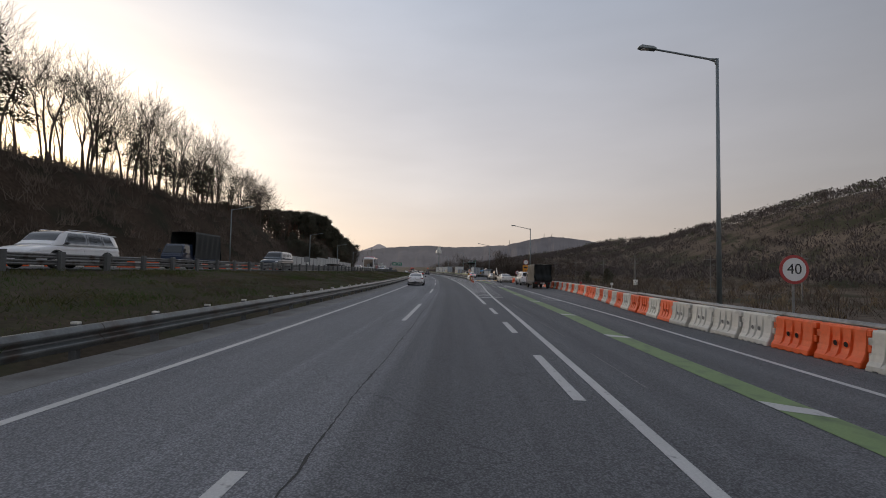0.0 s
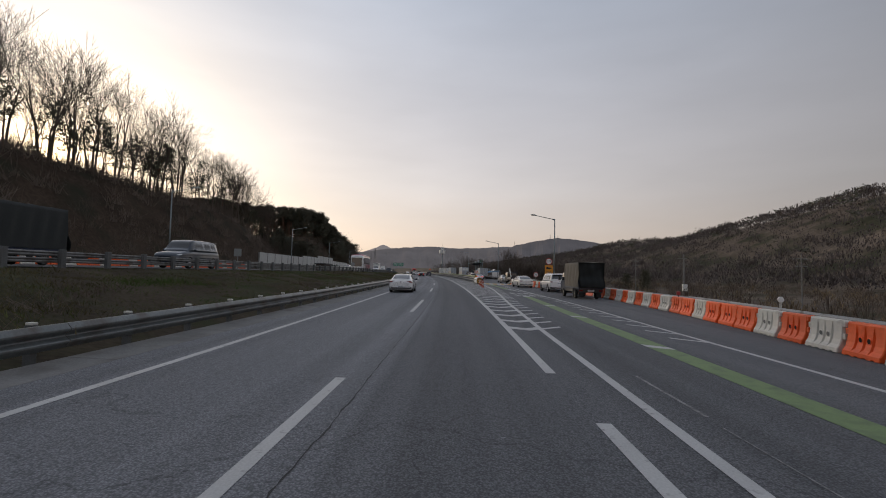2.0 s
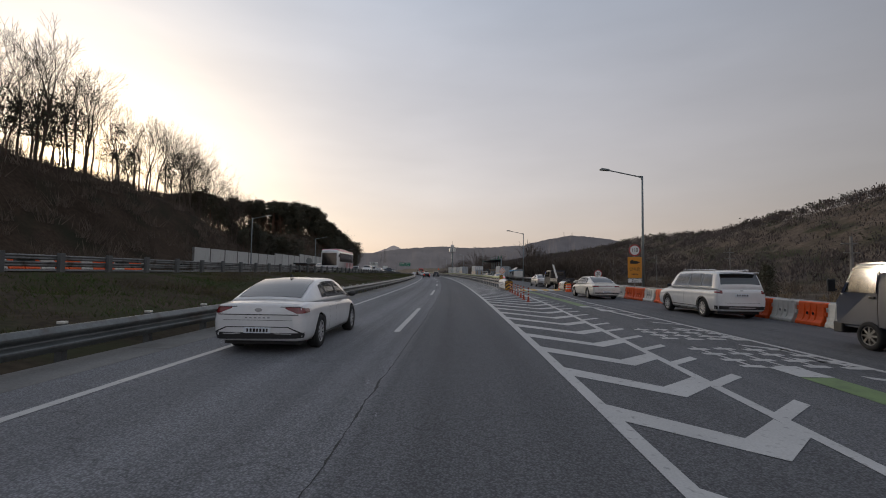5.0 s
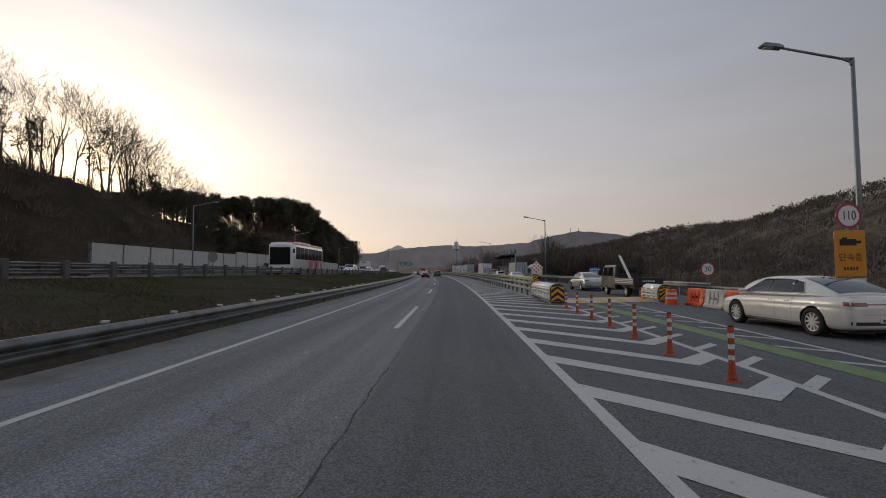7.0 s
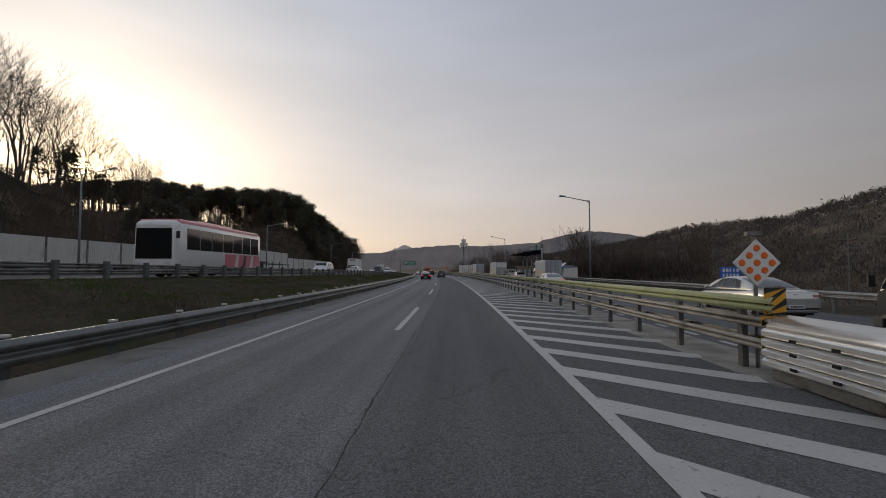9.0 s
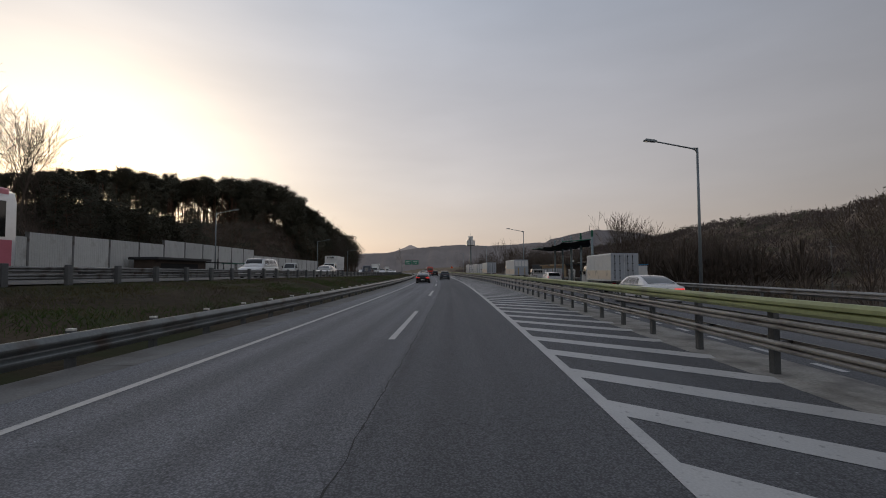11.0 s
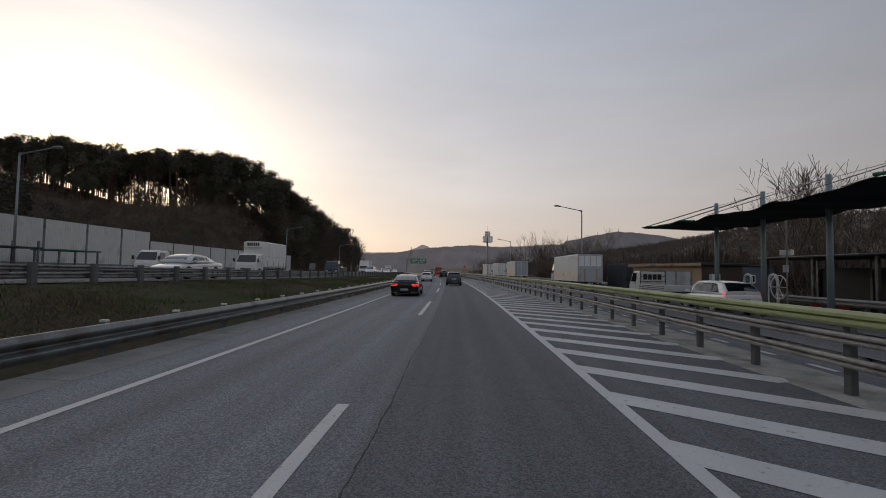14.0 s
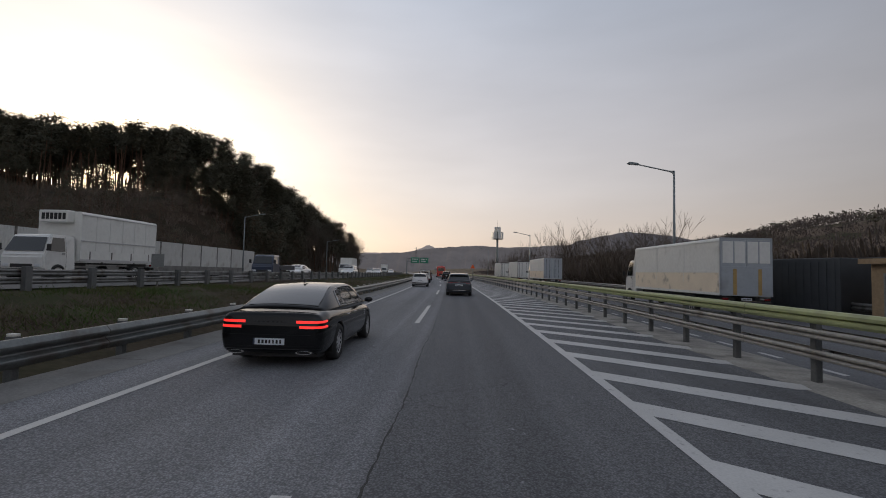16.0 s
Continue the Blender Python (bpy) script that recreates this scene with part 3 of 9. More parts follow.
# thin remains of an older line and pale scuffs between the exit lane's markings
for s0, s1, d, w in ((21.8, 24.0, 3.60, 0.05), (17.5, 21.4, 3.56, 0.02), (17.1, 18.1, 2.98, 0.03), (12.0, 16.2, 3.5, 0.018), (6.5, 9.5, 3.45, 0.02)):
    bm = strip(bmesh.new(), s0, s1, d - w / 2, d + w / 2, 0.0055, 1.0)
    tagged(marking("line_remnant", bm, PAINT_OLD, "thin worn remnant of an old white line"), group="old lines")

# ---------------------------------------------------------------- guard rails
W_BEAM = ((0.0, 0.155), (0.022, 0.153), (0.034, 0.142), (0.072, 0.098), (0.080, 0.086), (0.080, 0.066), (0.072, 0.054), (0.014, 0.014), (0.008, 0.0), (0.014, -0.014), (0.072, -0.054), (0.080, -0.066), (0.080, -0.086), (0.072, -0.098), (0.034, -0.142), (0.022, -0.153), (0.0, -0.155))


def sweep(bm, s0, s1, d, z, outline, step=2.0, face=1, thick=0.004):
    """An open outline of (out, up) pairs drawn along the road; face is the side to which it bulges."""
    fd = d if callable(d) else (lambda s: d)
    fz = z if callable(z) else (lambda s: z)
    n = max(1, math.ceil((s1 - s0) / step))
    rows = []
    for i in range(n + 1):
        s = s0 + (s1 - s0) * i / n
        rows.append([bm.verts.new(road(s, fd(s) + face * u, fz(s) + v)) for u, v in outline] + [bm.verts.new(road(s, fd(s) + face * (u - 0.006), fz(s) + v)) for u, v in reversed(outline)])
    m = len(rows[0])
    for p, q in zip(rows, rows[1:]):
        for k in range(m):
            bm.faces.new((p[k], p[(k + 1) % m], q[(k + 1) % m], q[k]))
    bm.faces.new(rows[0])
    bm.faces.new(list(reversed(rows[-1])))
    bmesh.ops.recalc_face_normals(bm, faces=bm.faces)
    return bm


def median_guardrail():
    rail = thing("guardrail", "weathered grey W-beam guardrail on steel posts beside the verge", "guardrail")
    for k in range(24):
        s0 = -40 + 16 * k
        part("beam", sweep(bmesh.new(), s0, s0 + 15.98, -6.40, 0.405, [(u * 1.35, v * 1.40) for u, v in W_BEAM]), RAIL_STEEL, rail)
    post = boxes((-0.07, 0.07, -0.06, 0.06, -0.15, 0.63), bevel=0.01)
    first = part("post", post, POST_GREY, rail)
    cap = part("reflector", boxes((-0.07, 0.07, -0.05, 0.05, 0.0, 0.045), bevel=0.01), PLASTIC_WHITE, rail, "white plastic cap")
    first.matrix_basis = on_road(-38, -6.55)
    cap.matrix_basis = on_road(-38, -6.55, 0.632)
    for k in range(1, 150):
        s = -37.75 + 2.268 * k
        again(first, on_road(s, -6.55), rail)
        again(cap, on_road(s, -6.55, 0.632), rail)


def bank_guardrail():
    rail = thing("guardrail", "dark guardrail with ribbed double beams on thick posts atop the bank", "guardrail")
    rib = ((0.0, 0.10), (0.05, 0.09), (0.07, 0.05), (0.04, 0.0), (0.07, -0.05), (0.05, -0.09), (0.0, -0.10))
    for k in range(24):
        s0 = -40 + 16 * k
        part("beam", sweep(bmesh.new(), s0, s0 + 15.98, lambda s: bank_rail(s) - 0.15, lambda s: bank_top(s) + 0.50, rib), STEEL_DARK, rail)
        part("lower_beam", sweep(bmesh.new(), s0, s0 + 15.98, lambda s: bank_rail(s) - 0.15, lambda s: bank_top(s) + 0.25, rib), STEEL_DARK, rail)
    post = part("post", boxes((-0.08, 0.08, -0.11, 0.11, -0.25, 0.68), bevel=0.015), POST_GREY, rail)
    block = part("spacer", boxes((-0.09, 0.05, -0.35, 0.35, 0.30, 0.60), bevel=0.01), POST_GREY, rail)
    for k in range(145):
        s = -36 + 2.4 * k
        a = on_road(s, bank_rail(s), bank_top(s))
        b = on_road(s + 1.2, bank_rail(s) - 0.27, bank_top(s) - 0.12)
        if k == 0:
            post.matrix_basis, block.matrix_basis = a, b
        else:
            again(post, a, rail)
            if k % 2:
                again(block, b, rail)


def island_rail(s):
    return lerp(((89, 5.35), (120, 5.55), (140, 5.88), (168, 6.23), (330, 6.8)), s)


def island_guardrail():
    """Posts with three rails; the top one is a broad pale yellow-green beam."""
    rail = thing("guardrail", "guardrail with yellow-green top beam and weathered double lower rails", "guardrail")
    top = ((0.0, 0.12), (0.05, 0.115), (0.085, 0.07), (0.085, 0.02), (0.02, 0.0), (0.085, -0.02), (0.085, -0.07), (0.05, -0.115), (0.0, -0.12))
    low = ((0.0, 0.080), (0.045, 0.075), (0.065, 0.055), (0.065, 0.03), (0.04, 0.010), (0.0, 0.0), (0.04, -0.010), (0.065, -0.03), (0.065, -0.055), (0.045, -0.075), (0.0, -0.080))
    for k in range(15):
        a = 89.5 + 16 * k
        part("top_beam", sweep(bmesh.new(), a, a + 15.98, lambda s: island_rail(s) - 0.02, 1.13, top, face=-1), RAIL_YELLOW, rail)
        for nm, z in (("middle_rail", 0.84), ("lower_rail", 0.50)):
            part(nm, sweep(bmesh.new(), a, a + 15.98, lambda s: island_rail(s) - 0.06, z, low, face=-1), RAIL_TAN, rail)
            part(nm, sweep(bmesh.new(), a, a + 15.98, lambda s: island_rail(s) + 0.30, z - 0.02, low, face=1), RAIL_TAN, rail)
    bm = boxes((-0.055, 0.055, -0.07, 0.07, -0.1, 1.21), bevel=0.012)
    post = part("post", bm, POST_GREY, rail)
    arm = part("bracket", boxes((-0.06, 0.34, -0.05, 0.05, 0.44, 0.54), bevel=0.01), STEEL_DARK, rail)
    box2 = part("reflector_box", boxes((0.32, 0.46, -0.09, 0.09, 0.36, 0.52), bevel=0.012), PLASTIC_WHITE, rail, "small pale reflector box")
    for k in range(106):
        s = lerp(((0, 90.55), (1, 92.82), (11, 116.2), (16, 126.87), (22, 139.93), (25, 146.55), (27, 150.74), (30, 157.25), (33, 163.91), (35, 167.82), (107, 330.0)), k)
        m = on_road(s, island_rail(s) + 0.09)
        for o in (post, arm, box2):
            if k == 0:
                o.matrix_basis = m
            elif o is not box2 or k % 2 == 0:
                again(o, m, rail)
    return rail


def barrier_line(s):
    return lerp(((-60, 8.1), (16, 8.35), (24, 9.15), (31, 10.2), (38, 11.2), (50, 12.1), (64, 12.4), (76, 11.8), (84, 11.15)), s)


def shoulder_guardrail():
    rail = thing("guardrail", "plain grey guardrail running behind the plastic barriers", "guardrail")
    line = lambda s: barrier_line(s) + lerp(((0, 1.0), (30, 1.2), (60, 1.7), (84, 3.6)), s) if s < 84 else lerp(((84, 14.9), (130, 15.7), (250, 17.3), (330, 16.3)), s)
    for k in range(22):
        a = -40 + 16 * k
        part("beam", sweep(bmesh.new(), a, a + 15.98, line, lerp(((8, 0.66), (40, 0.58), (72, 0.56), (88, 0.72)), a), W_BEAM, face=-1), STEEL, rail)
    post = part("post", boxes((-0.06, 0.06, -0.06, 0.06, -1.2, 0.74), bevel=0.01), POST_GREY, rail)
    for k in range(160):
        s = -38 + 2.2 * k
        m = on_road(s, line(s) + 0.09)
        if k == 0:
            post.matrix_basis = m
        else:
            again(post, m, rail)


median_guardrail()
bank_guardrail()
island_guardrail()
shoulder_guardrail()

# ---------------------------------------------------------------- noise wall


def wall_top(s):
    return 5.12 if 143 <= s < 160 else 5.72 if 160 <= s < 189 else 4.70


def noise_wall():
    wall = thing("noise_barrier", "tall pale ribbed-panel noise barrier, stained and stepped in height", "noise barrier")
    s = 108.5
    shapes = {}
    while s < 241:
        top = wall_top(s + 0.5)
        base = bank_top(s) - 0.1
        if (round(top, 2), "p") not in shapes:
            bm = bmesh.new()
            rib = [(-0.07, 0.12), (0.05, 0.12)]
            for i in range(18):
                y0 = 0.14 + i * 0.26
                rib += [(0.05, y0), (0.075, y0 + 0.03), (0.075, y0 + 0.10), (0.05, y0 + 0.13)]
            rib += [(0.05, 4.80), (-0.07, 4.80)]
            prism(bm, rib, "z", 0.0, 4.7 if top > 5 else 3.7)
            shapes[(round(top, 2), "p")] = bm_mesh = bpy.data.meshes.new("panel")
            bm.to_mesh(bm_mesh)
            bm.free()
            bm_mesh.materials.append(WALL_PALE)
        p = new("panel", shapes[(round(top, 2), "p")])
        p.parent = wall
        h = 4.7 if top > 5 else 3.7
        p.matrix_basis = on_road(s, -36.0, top - h)
        if "post" not in shapes:
            bm = boxes((-0.12, 0.12, -0.1, 0.1, 0.0, 5.0), bevel=0.01)
            shapes["post"] = bpy.data.meshes.new("post")
            bm.to_mesh(shapes["post"])
            bm.free()
            shapes["post"].materials.append(STEEL_DARK)
        q = new("post", shapes["post"])
        q.parent = wall
        q.matrix_basis = on_road(s, -36.0, top - 4.98)
        s += 4.9
    for k in range(27):
        bm = bmesh.new()
        a = 108.5 + 4.9 * k
        lo = [bm.verts.new(road(t, d, z)) for t in (a, a + 4.89) for d, z in ((-36.25, bank_top(a) - 0.3), (-36.25, bank_top(a) + 0.95), (-35.75, bank_top(a) + 0.95), (-35.75, bank_top(a) - 0.3))]
        for i in range(4):
            bm.faces.new((lo[i], lo[(i + 1) % 4], lo[4 + (i + 1) % 4], lo[4 + i]))
        bm.faces.new(lo[:4])
        bm.faces.new(lo[4:])
        bmesh.ops.recalc_face_normals(bm, faces=bm.faces)
        part("footing", bm, CONCRETE, wall, "low concrete footing")


noise_wall()

# ---------------------------------------------------------------- street lamps


def street_lamp(height=9.6, reach=2.6):
    lamp = thing("street_lamp", "tall grey tapered street lamp with one long arm", "street lamp", group="street lamps")
    bm = tube(bmesh.new(), (0, 0, 0.0), (0, 0, height), 0.115, 0.065, 10)
    part("pole", bm, LAMP_STEEL, lamp, smooth_faces=True)
    bm = boxes((-0.2, 0.2, -0.2, 0.2, -0.1, 0.06), (-0.13, 0.13, -0.13, 0.13, 0.06, 0.55), bevel=0.02)
    part("base", bm, LAMP_STEEL, lamp)
    bm = bmesh.new()
    pts = [(0, 0, height - 0.32), (-0.12, 0, height - 0.12), (-0.4, 0, height - 0.02), (-reach, 0, height + 0.42)]
    for a, b in zip(pts, pts[1:]):
        tube(bm, a, b, 0.05, 0.045, 8)
    tube(bm, (0.0, 0, height - 0.02), (-0.4, 0, height - 0.02), 0.045, 0.045, 8)
    part("arm", bm, LAMP_STEEL, lamp, smooth_faces=True)
    bm = bmesh.new()
    prism(bm, ((-reach - 0.78, height + 0.50), (-reach - 0.62, height + 0.60), (-reach - 0.1, height + 0.53), (-reach + 0.06, height + 0.45), (-reach + 0.04, height + 0.37), (-reach - 0.7, height + 0.44)), "y", -0.14, 0.14)
    bmesh.ops.bevel(bm, geom=bm.edges[:], offset=0.02, segments=1, affect="EDGES")
    head = part("lamp_head", bm, LAMP_STEEL, lamp)
    part("lens", boxes((-reach - 0.62, -reach - 0.12, -0.1, 0.1, height + 0.40, height + 0.425)), PLASTIC_WHITE, head, "pale flat lens")
    return lamp


first = street_lamp(12.5, 2.9)
first.matrix_basis = on_road(20.5, 12.55, -0.6)
lamp = street_lamp()
lamp.matrix_basis = on_road(78.9, 15.2, -0.2)
for s, d in ((132.6, 15.8), (192.7, 15.8), (250, 16.5), (310, 16.5)):
    copy_thing(lamp, on_road(s, d, -0.2))
for s in (22.0, 73.2, 124.8, 172.5, 236.5, 300.0):
    copy_thing(lamp, on_road(s, -34.2, bank_top(s) - 0.1, 180))

# ---------------------------------------------------------------- trees
BARK = mat("grey-brown bark", (0.085, 0.068, 0.055), rough=0.95, vary=0.3, scale=1.5, fine=14, bump=0.4, each=0.2, spec=0.2)
BARK_PINE = mat("reddish pine bark", (0.11, 0.065, 0.045), rough=0.95, vary=0.3, scale=1.5, fine=14, bump=0.4, each=0.15, spec=0.2)
NEEDLE = mat("dark pine needles", (0.070, 0.068, 0.048), rough=0.9, vary=0.35, scale=0.6, fine=5, bump=0.0, each=0.25, spec=0.2)
BRUSH = mat("bare brown brush", (0.125, 0.10, 0.082), rough=1.0, vary=0.35, scale=0.15, fine=1.5, bump=0.0, spec=0.1)
WOOD_FAR = mat("grey-brown winter wood", (0.112, 0.096, 0.092), rough=1.0, vary=0.35, scale=0.03, fine=0.5, bump=0.0, spec=0.1)
SHRUB_TAN = mat("tan shrub twigs", (0.20, 0.155, 0.105), rough=1.0, vary=0.3, scale=0.1, fine=2.0, bump=0.0, spec=0.1)
STRAW = mat("dead straw", (0.125, 0.10, 0.062), rough=1.0, vary=0.4, scale=0.5, fine=5, bump=0.0, spec=0.1)
DRY_GRASS = mat("dry and green grass", (0.085, 0.074, 0.036), rough=1.0, vary=0.55, scale=0.5, fine=5, bump=0.0, spec=0.15, dirt=((0.055, 0.088, 0.024), 0.35, 0.40, 0.56))


class Soup:
    """Triangles and quads gathered for one mesh."""

    def __init__(self):
        self.v, self.f = [], []

    def limb(self, a, b, r0, r1, n=3):
        w = (b - a)
        if w.length < 1e-4:
            return
        w = w.normalized()
        u = w.orthogonal().normalized()
        x = w.cross(u)
        i = len(self.v)
        for p, r in ((a, r0), (b, r1)):
            for k in range(n):
                c = 2 * math.pi * k / n
                self.v.append(p + r * (math.cos(c) * u + math.sin(c) * x))
        for k in range(n):
            self.f.append((i + k, i + (k + 1) % n, i + n + (k + 1) % n, i + n + k))

    def tuft(self, p, size, rng, count, flat=1.0, leaf=1.0):
        for _ in range(count):
            c = p + Vector((rng.gauss(0, size * 0.45), rng.gauss(0, size * 0.45), rng.gauss(0, size * 0.22 * flat)))
            a = Vector((rng.uniform(-1, 1), rng.uniform(-1, 1), rng.uniform(-0.5, 0.7))).normalized() * size * leaf * rng.uniform(0.22, 0.5)
            b = a.orthogonal().normalized() * size * leaf * rng.uniform(0.08, 0.2)
            i = len(self.v)
            self.v += [c - a + b * 0.3, c - b, c + a, c + b]
            self.f.append((i, i + 1, i + 2, i + 3))

    def mesh(self, name, material):
        me = bpy.data.meshes.new(name)
        me.from_pydata([tuple(p) for p in self.v], [], self.f)
        me.materials.append(material)
        return me


def bough(soup, rng, p, w, length, r, depth):
    """A rising limb in bent pieces with side shoots, forking at its tip."""
    n = 3 if depth else 2
    for i in range(n):
        w = (w + Vector((rng.gauss(0, 0.08), rng.gauss(0, 0.08), rng.uniform(-0.02, 0.10)))).normalized()
        q = p + w * (length / n)
        r2 = r * 0.86
        soup.limb(p, q, r, r2, 5 if r > 0.06 else 3)
        p, r = q, r2
        if depth and i == 1:
            side = w.orthogonal()
            side.rotate(Matrix.Rotation(rng.uniform(0, 2 * math.pi), 3, w))
            w2 = (w + side * rng.uniform(0.45, 0.85) + Vector((0, 0, 0.15))).normalized()
            bough(soup, rng, p, w2, length * rng.uniform(0.5, 0.75), max(r * 0.5, 0.015), depth - 1)
    if depth:
        turn = rng.uniform(0, 2 * math.pi)
        for k in range(2):
            side = w.orthogonal()
            side.rotate(Matrix.Rotation(turn + math.pi * k + rng.uniform(-0.5, 0.5), 3, w))
            w2 = (w + side * rng.uniform(0.15, 0.50) + Vector((0, 0, 0.06))).normalized()
            bough(soup, rng, p, w2, length * rng.uniform(0.66, 0.86), max(r * 0.72, 0.015), depth - 1)


def bare_tree(seed, height=14.0, lean=0.06, first=0.33, broad=0.52, depth=4):
    """A leafless broadleaf tree: a trunk that parts low down into steep limbs, and a fan of twigs."""
    rng = random.Random(seed)
    tree = thing("bare_tree", "leafless grey-brown tree with fine upswept twigs", "tree", group="bare trees")
    s, c = Soup(), Soup()
    for stem in range(1 + (seed % 3 == 0)):
        p = Vector((0.5 * stem, 0.2 * stem, -0.5))
        w, r = Vector((rng.gauss(0, lean) + 0.12 * stem, rng.gauss(0, lean), 1)).normalized(), height * rng.uniform(0.0085, 0.0115)
        n = 5
        for i in range(n):
            q = p + w * (height * first * rng.uniform(0.9, 1.1) / n)
            s.limb(p, q, r, r * 0.94, 7)
            p, r = q, r * 0.94
            w = (w + Vector((rng.gauss(0, 0.05), rng.gauss(0, 0.05), 0.03))).normalized()
            if i == 3:
                a = rng.uniform(0, 2 * math.pi)
                bough(c, rng, p, (w + Vector((math.cos(a), math.sin(a), 0.1)) * rng.uniform(0.5, 0.9)).normalized(), height * 0.16, r * 0.4, 2)
        top = height * (1 - first)
        kids = rng.randint(3, 4)
        a0 = rng.uniform(0, 2 * math.pi)
        for k in range(kids):
            a = a0 + 2 * math.pi * k / kids + rng.uniform(-0.4, 0.4)
            tilt = 0.06 if k == 0 else broad * rng.uniform(0.35, 0.8)
            bough(c, rng, p, (w + Vector((math.cos(a), math.sin(a), 0)) * tilt).normalized(), top * (0.36 if k == 0 else rng.uniform(0.28, 0.35)), r * (0.85 if k == 0 else rng.uniform(0.5, 0.72)), depth)
    for nm, soup in (("trunk", s), ("crown", c)):
        o = new(nm, soup.mesh(nm, BARK))
        o.parent = tree
    return tree


def pine_tree(seed, height=14.0, bare=0.5, wide=2.3, dense=22, sprays=6):
    """A red pine: a bare lower trunk, flat sprays of needles on level limbs above."""
    rng = random.Random(seed)
    tree = thing("pine_tree", "tall dark pine with bare trunk and flat needle clumps", "tree", group="pines")
    s = Soup()
    p, w, r = Vector((0, 0, -0.5)), Vector((rng.gauss(0, 0.05), rng.gauss(0, 0.05), 1)).normalized(), height * 0.011
    spots = []
    n = 10
    for i in range(n):
        q = p + w * (height / n)
        s.limb(p, q, r, r * 0.88, 6)
        p, r = q, r * 0.88
        w = (w + Vector((rng.gauss(0, 0.06), rng.gauss(0, 0.06), 0.05))).normalized()
        if (i + 1) / n > bare:
            spots.append((q, (i + 1) / n))
    c = Soup()
    for q, t in spots:
        reach = wide * (1.05 - 0.55 * max(0.0, (t - bare) / (1.001 - bare)) ** 1.6)
        for _ in range(sprays):
            a = rng.uniform(0, 2 * math.pi)
            tip = q + Vector((math.cos(a), math.sin(a), rng.uniform(-0.05, 0.3))) * reach * rng.uniform(0.6, 1.0) + Vector((0, 0, rng.uniform(-0.5, 0.5)))
            s.limb(q, tip, 0.045, 0.015, 3)
            for f in (0.5, 0.78, 1.0):
                c.tuft(q.lerp(tip, f) + Vector((0, 0, 0.12)), 1.2, rng, dense, 1.7, 0.72)
    c.tuft(p, 1.2, rng, dense * 2, 2.2, 0.6)
    trunk = new("trunk", s.mesh("trunk", BARK_PINE))
    trunk.parent = tree
    crown = new("crown", c.mesh("crown", NEEDLE))
    crown.parent = tree
    return tree


def plant(kinds, spots, seed):
    """Sets copies of the given trees out; the first spot of each kind takes the tree itself."""
    rng = random.Random(seed)
    used = set()
    for k, (s, d, size) in enumerate(spots):
        kind = kinds[rng.randrange(len(kinds))]
        p = road(s, d, ground_height(s, d) - 0.15)
        m = pose(p.x, p.y, p.z, 0, 0, rng.uniform(0, 360)) @ Matrix.Scale(size, 4)
        copy_thing(kind, Matrix.Identity(4)).matrix_basis = m


def forget(ob):
    for o in (*ob.children_recursive, ob):
        bpy.data.objects.remove(o)


rng = random.Random(21)
bare_kinds = [bare_tree(30 + i, 14.0, lean=0.03 + 0.02 * (i % 3), first=0.30 + 0.05 * (i % 4), broad=0.62 + 0.11 * (i % 3)) for i in range(8)]
yard_kinds = [bare_tree(130 + i, 10.0, lean=0.04, first=0.24, broad=0.95) for i in range(3)]
far_kinds = [bare_tree(150 + i, 14.0, lean=0.05, first=0.28, broad=0.85, depth=3) for i in range(4)]
pine_kinds = [pine_tree(60 + i, 14.0, bare=0.38 + 0.07 * (i % 3), wide=2.7 + 0.35 * (i % 3), dense=13) for i in range(5)]
hill_kinds = [pine_tree(80 + i, 14.0, bare=0.56 + 0.04 * (i % 3), wide=2.4 + 0.3 * (i % 3), dense=15) for i in range(5)]
bush_kinds = [pine_tree(70 + i, 14.0, bare=0.10, wide=2.7 + 0.3 * i, dense=7) for i in range(3)]
thin_kinds = [pine_tree(90 + i, 14.0, bare=0.34 + 0.06 * (i % 2), wide=3.2, dense=9, sprays=4) for i in range(3)]

# the near ridge: bare trees along the crest of the cut, some pines among them
ridge_spots = []
s = 34.0
while s < 164:
    ridge_spots.append((s, -rng.uniform(50.5, 54.5), rng.uniform(0.90, 1.12) * lerp(((34, 1.08), (70, 1.12), (80, 1.15), (100, 1.16), (108, 1.0), (125, 0.94), (136, 1.08), (150, 1.05), (164, 0.95)), s)))
    if rng.random() < 0.7:
        ridge_spots.append((s + rng.uniform(-1, 1), -rng.uniform(55, 66), rng.uniform(0.85, 1.05)))
    s += rng.uniform(1.7, 3.2)
plant(bare_kinds, ridge_spots, 1)
plant(thin_kinds, [(52.0, -53.5, 1.0), (57.5, -55.0, 0.8)] + [(q, -rng.uniform(50.8, 54.5), rng.uniform(0.42, 0.72)) for q in (70, 74, 78, 80, 83, 85, 87, 89, 91, 93, 95, 97, 99, 102, 105, 109, 114, 121, 133, 147)], 7)
plant(pine_kinds, [(rng.uniform(135, 172), -rng.uniform(44, 54), rng.uniform(0.35, 0.5)) for _ in range(9)], 2)

def stand(u):
    """How tall the hill's pines grow at a distance from the road."""
    return lerp(((50, 0.86), (66, 0.97), (90, 1.01), (100, 0.90), (115, 0.78), (135, 0.72), (165, 0.62)), u)


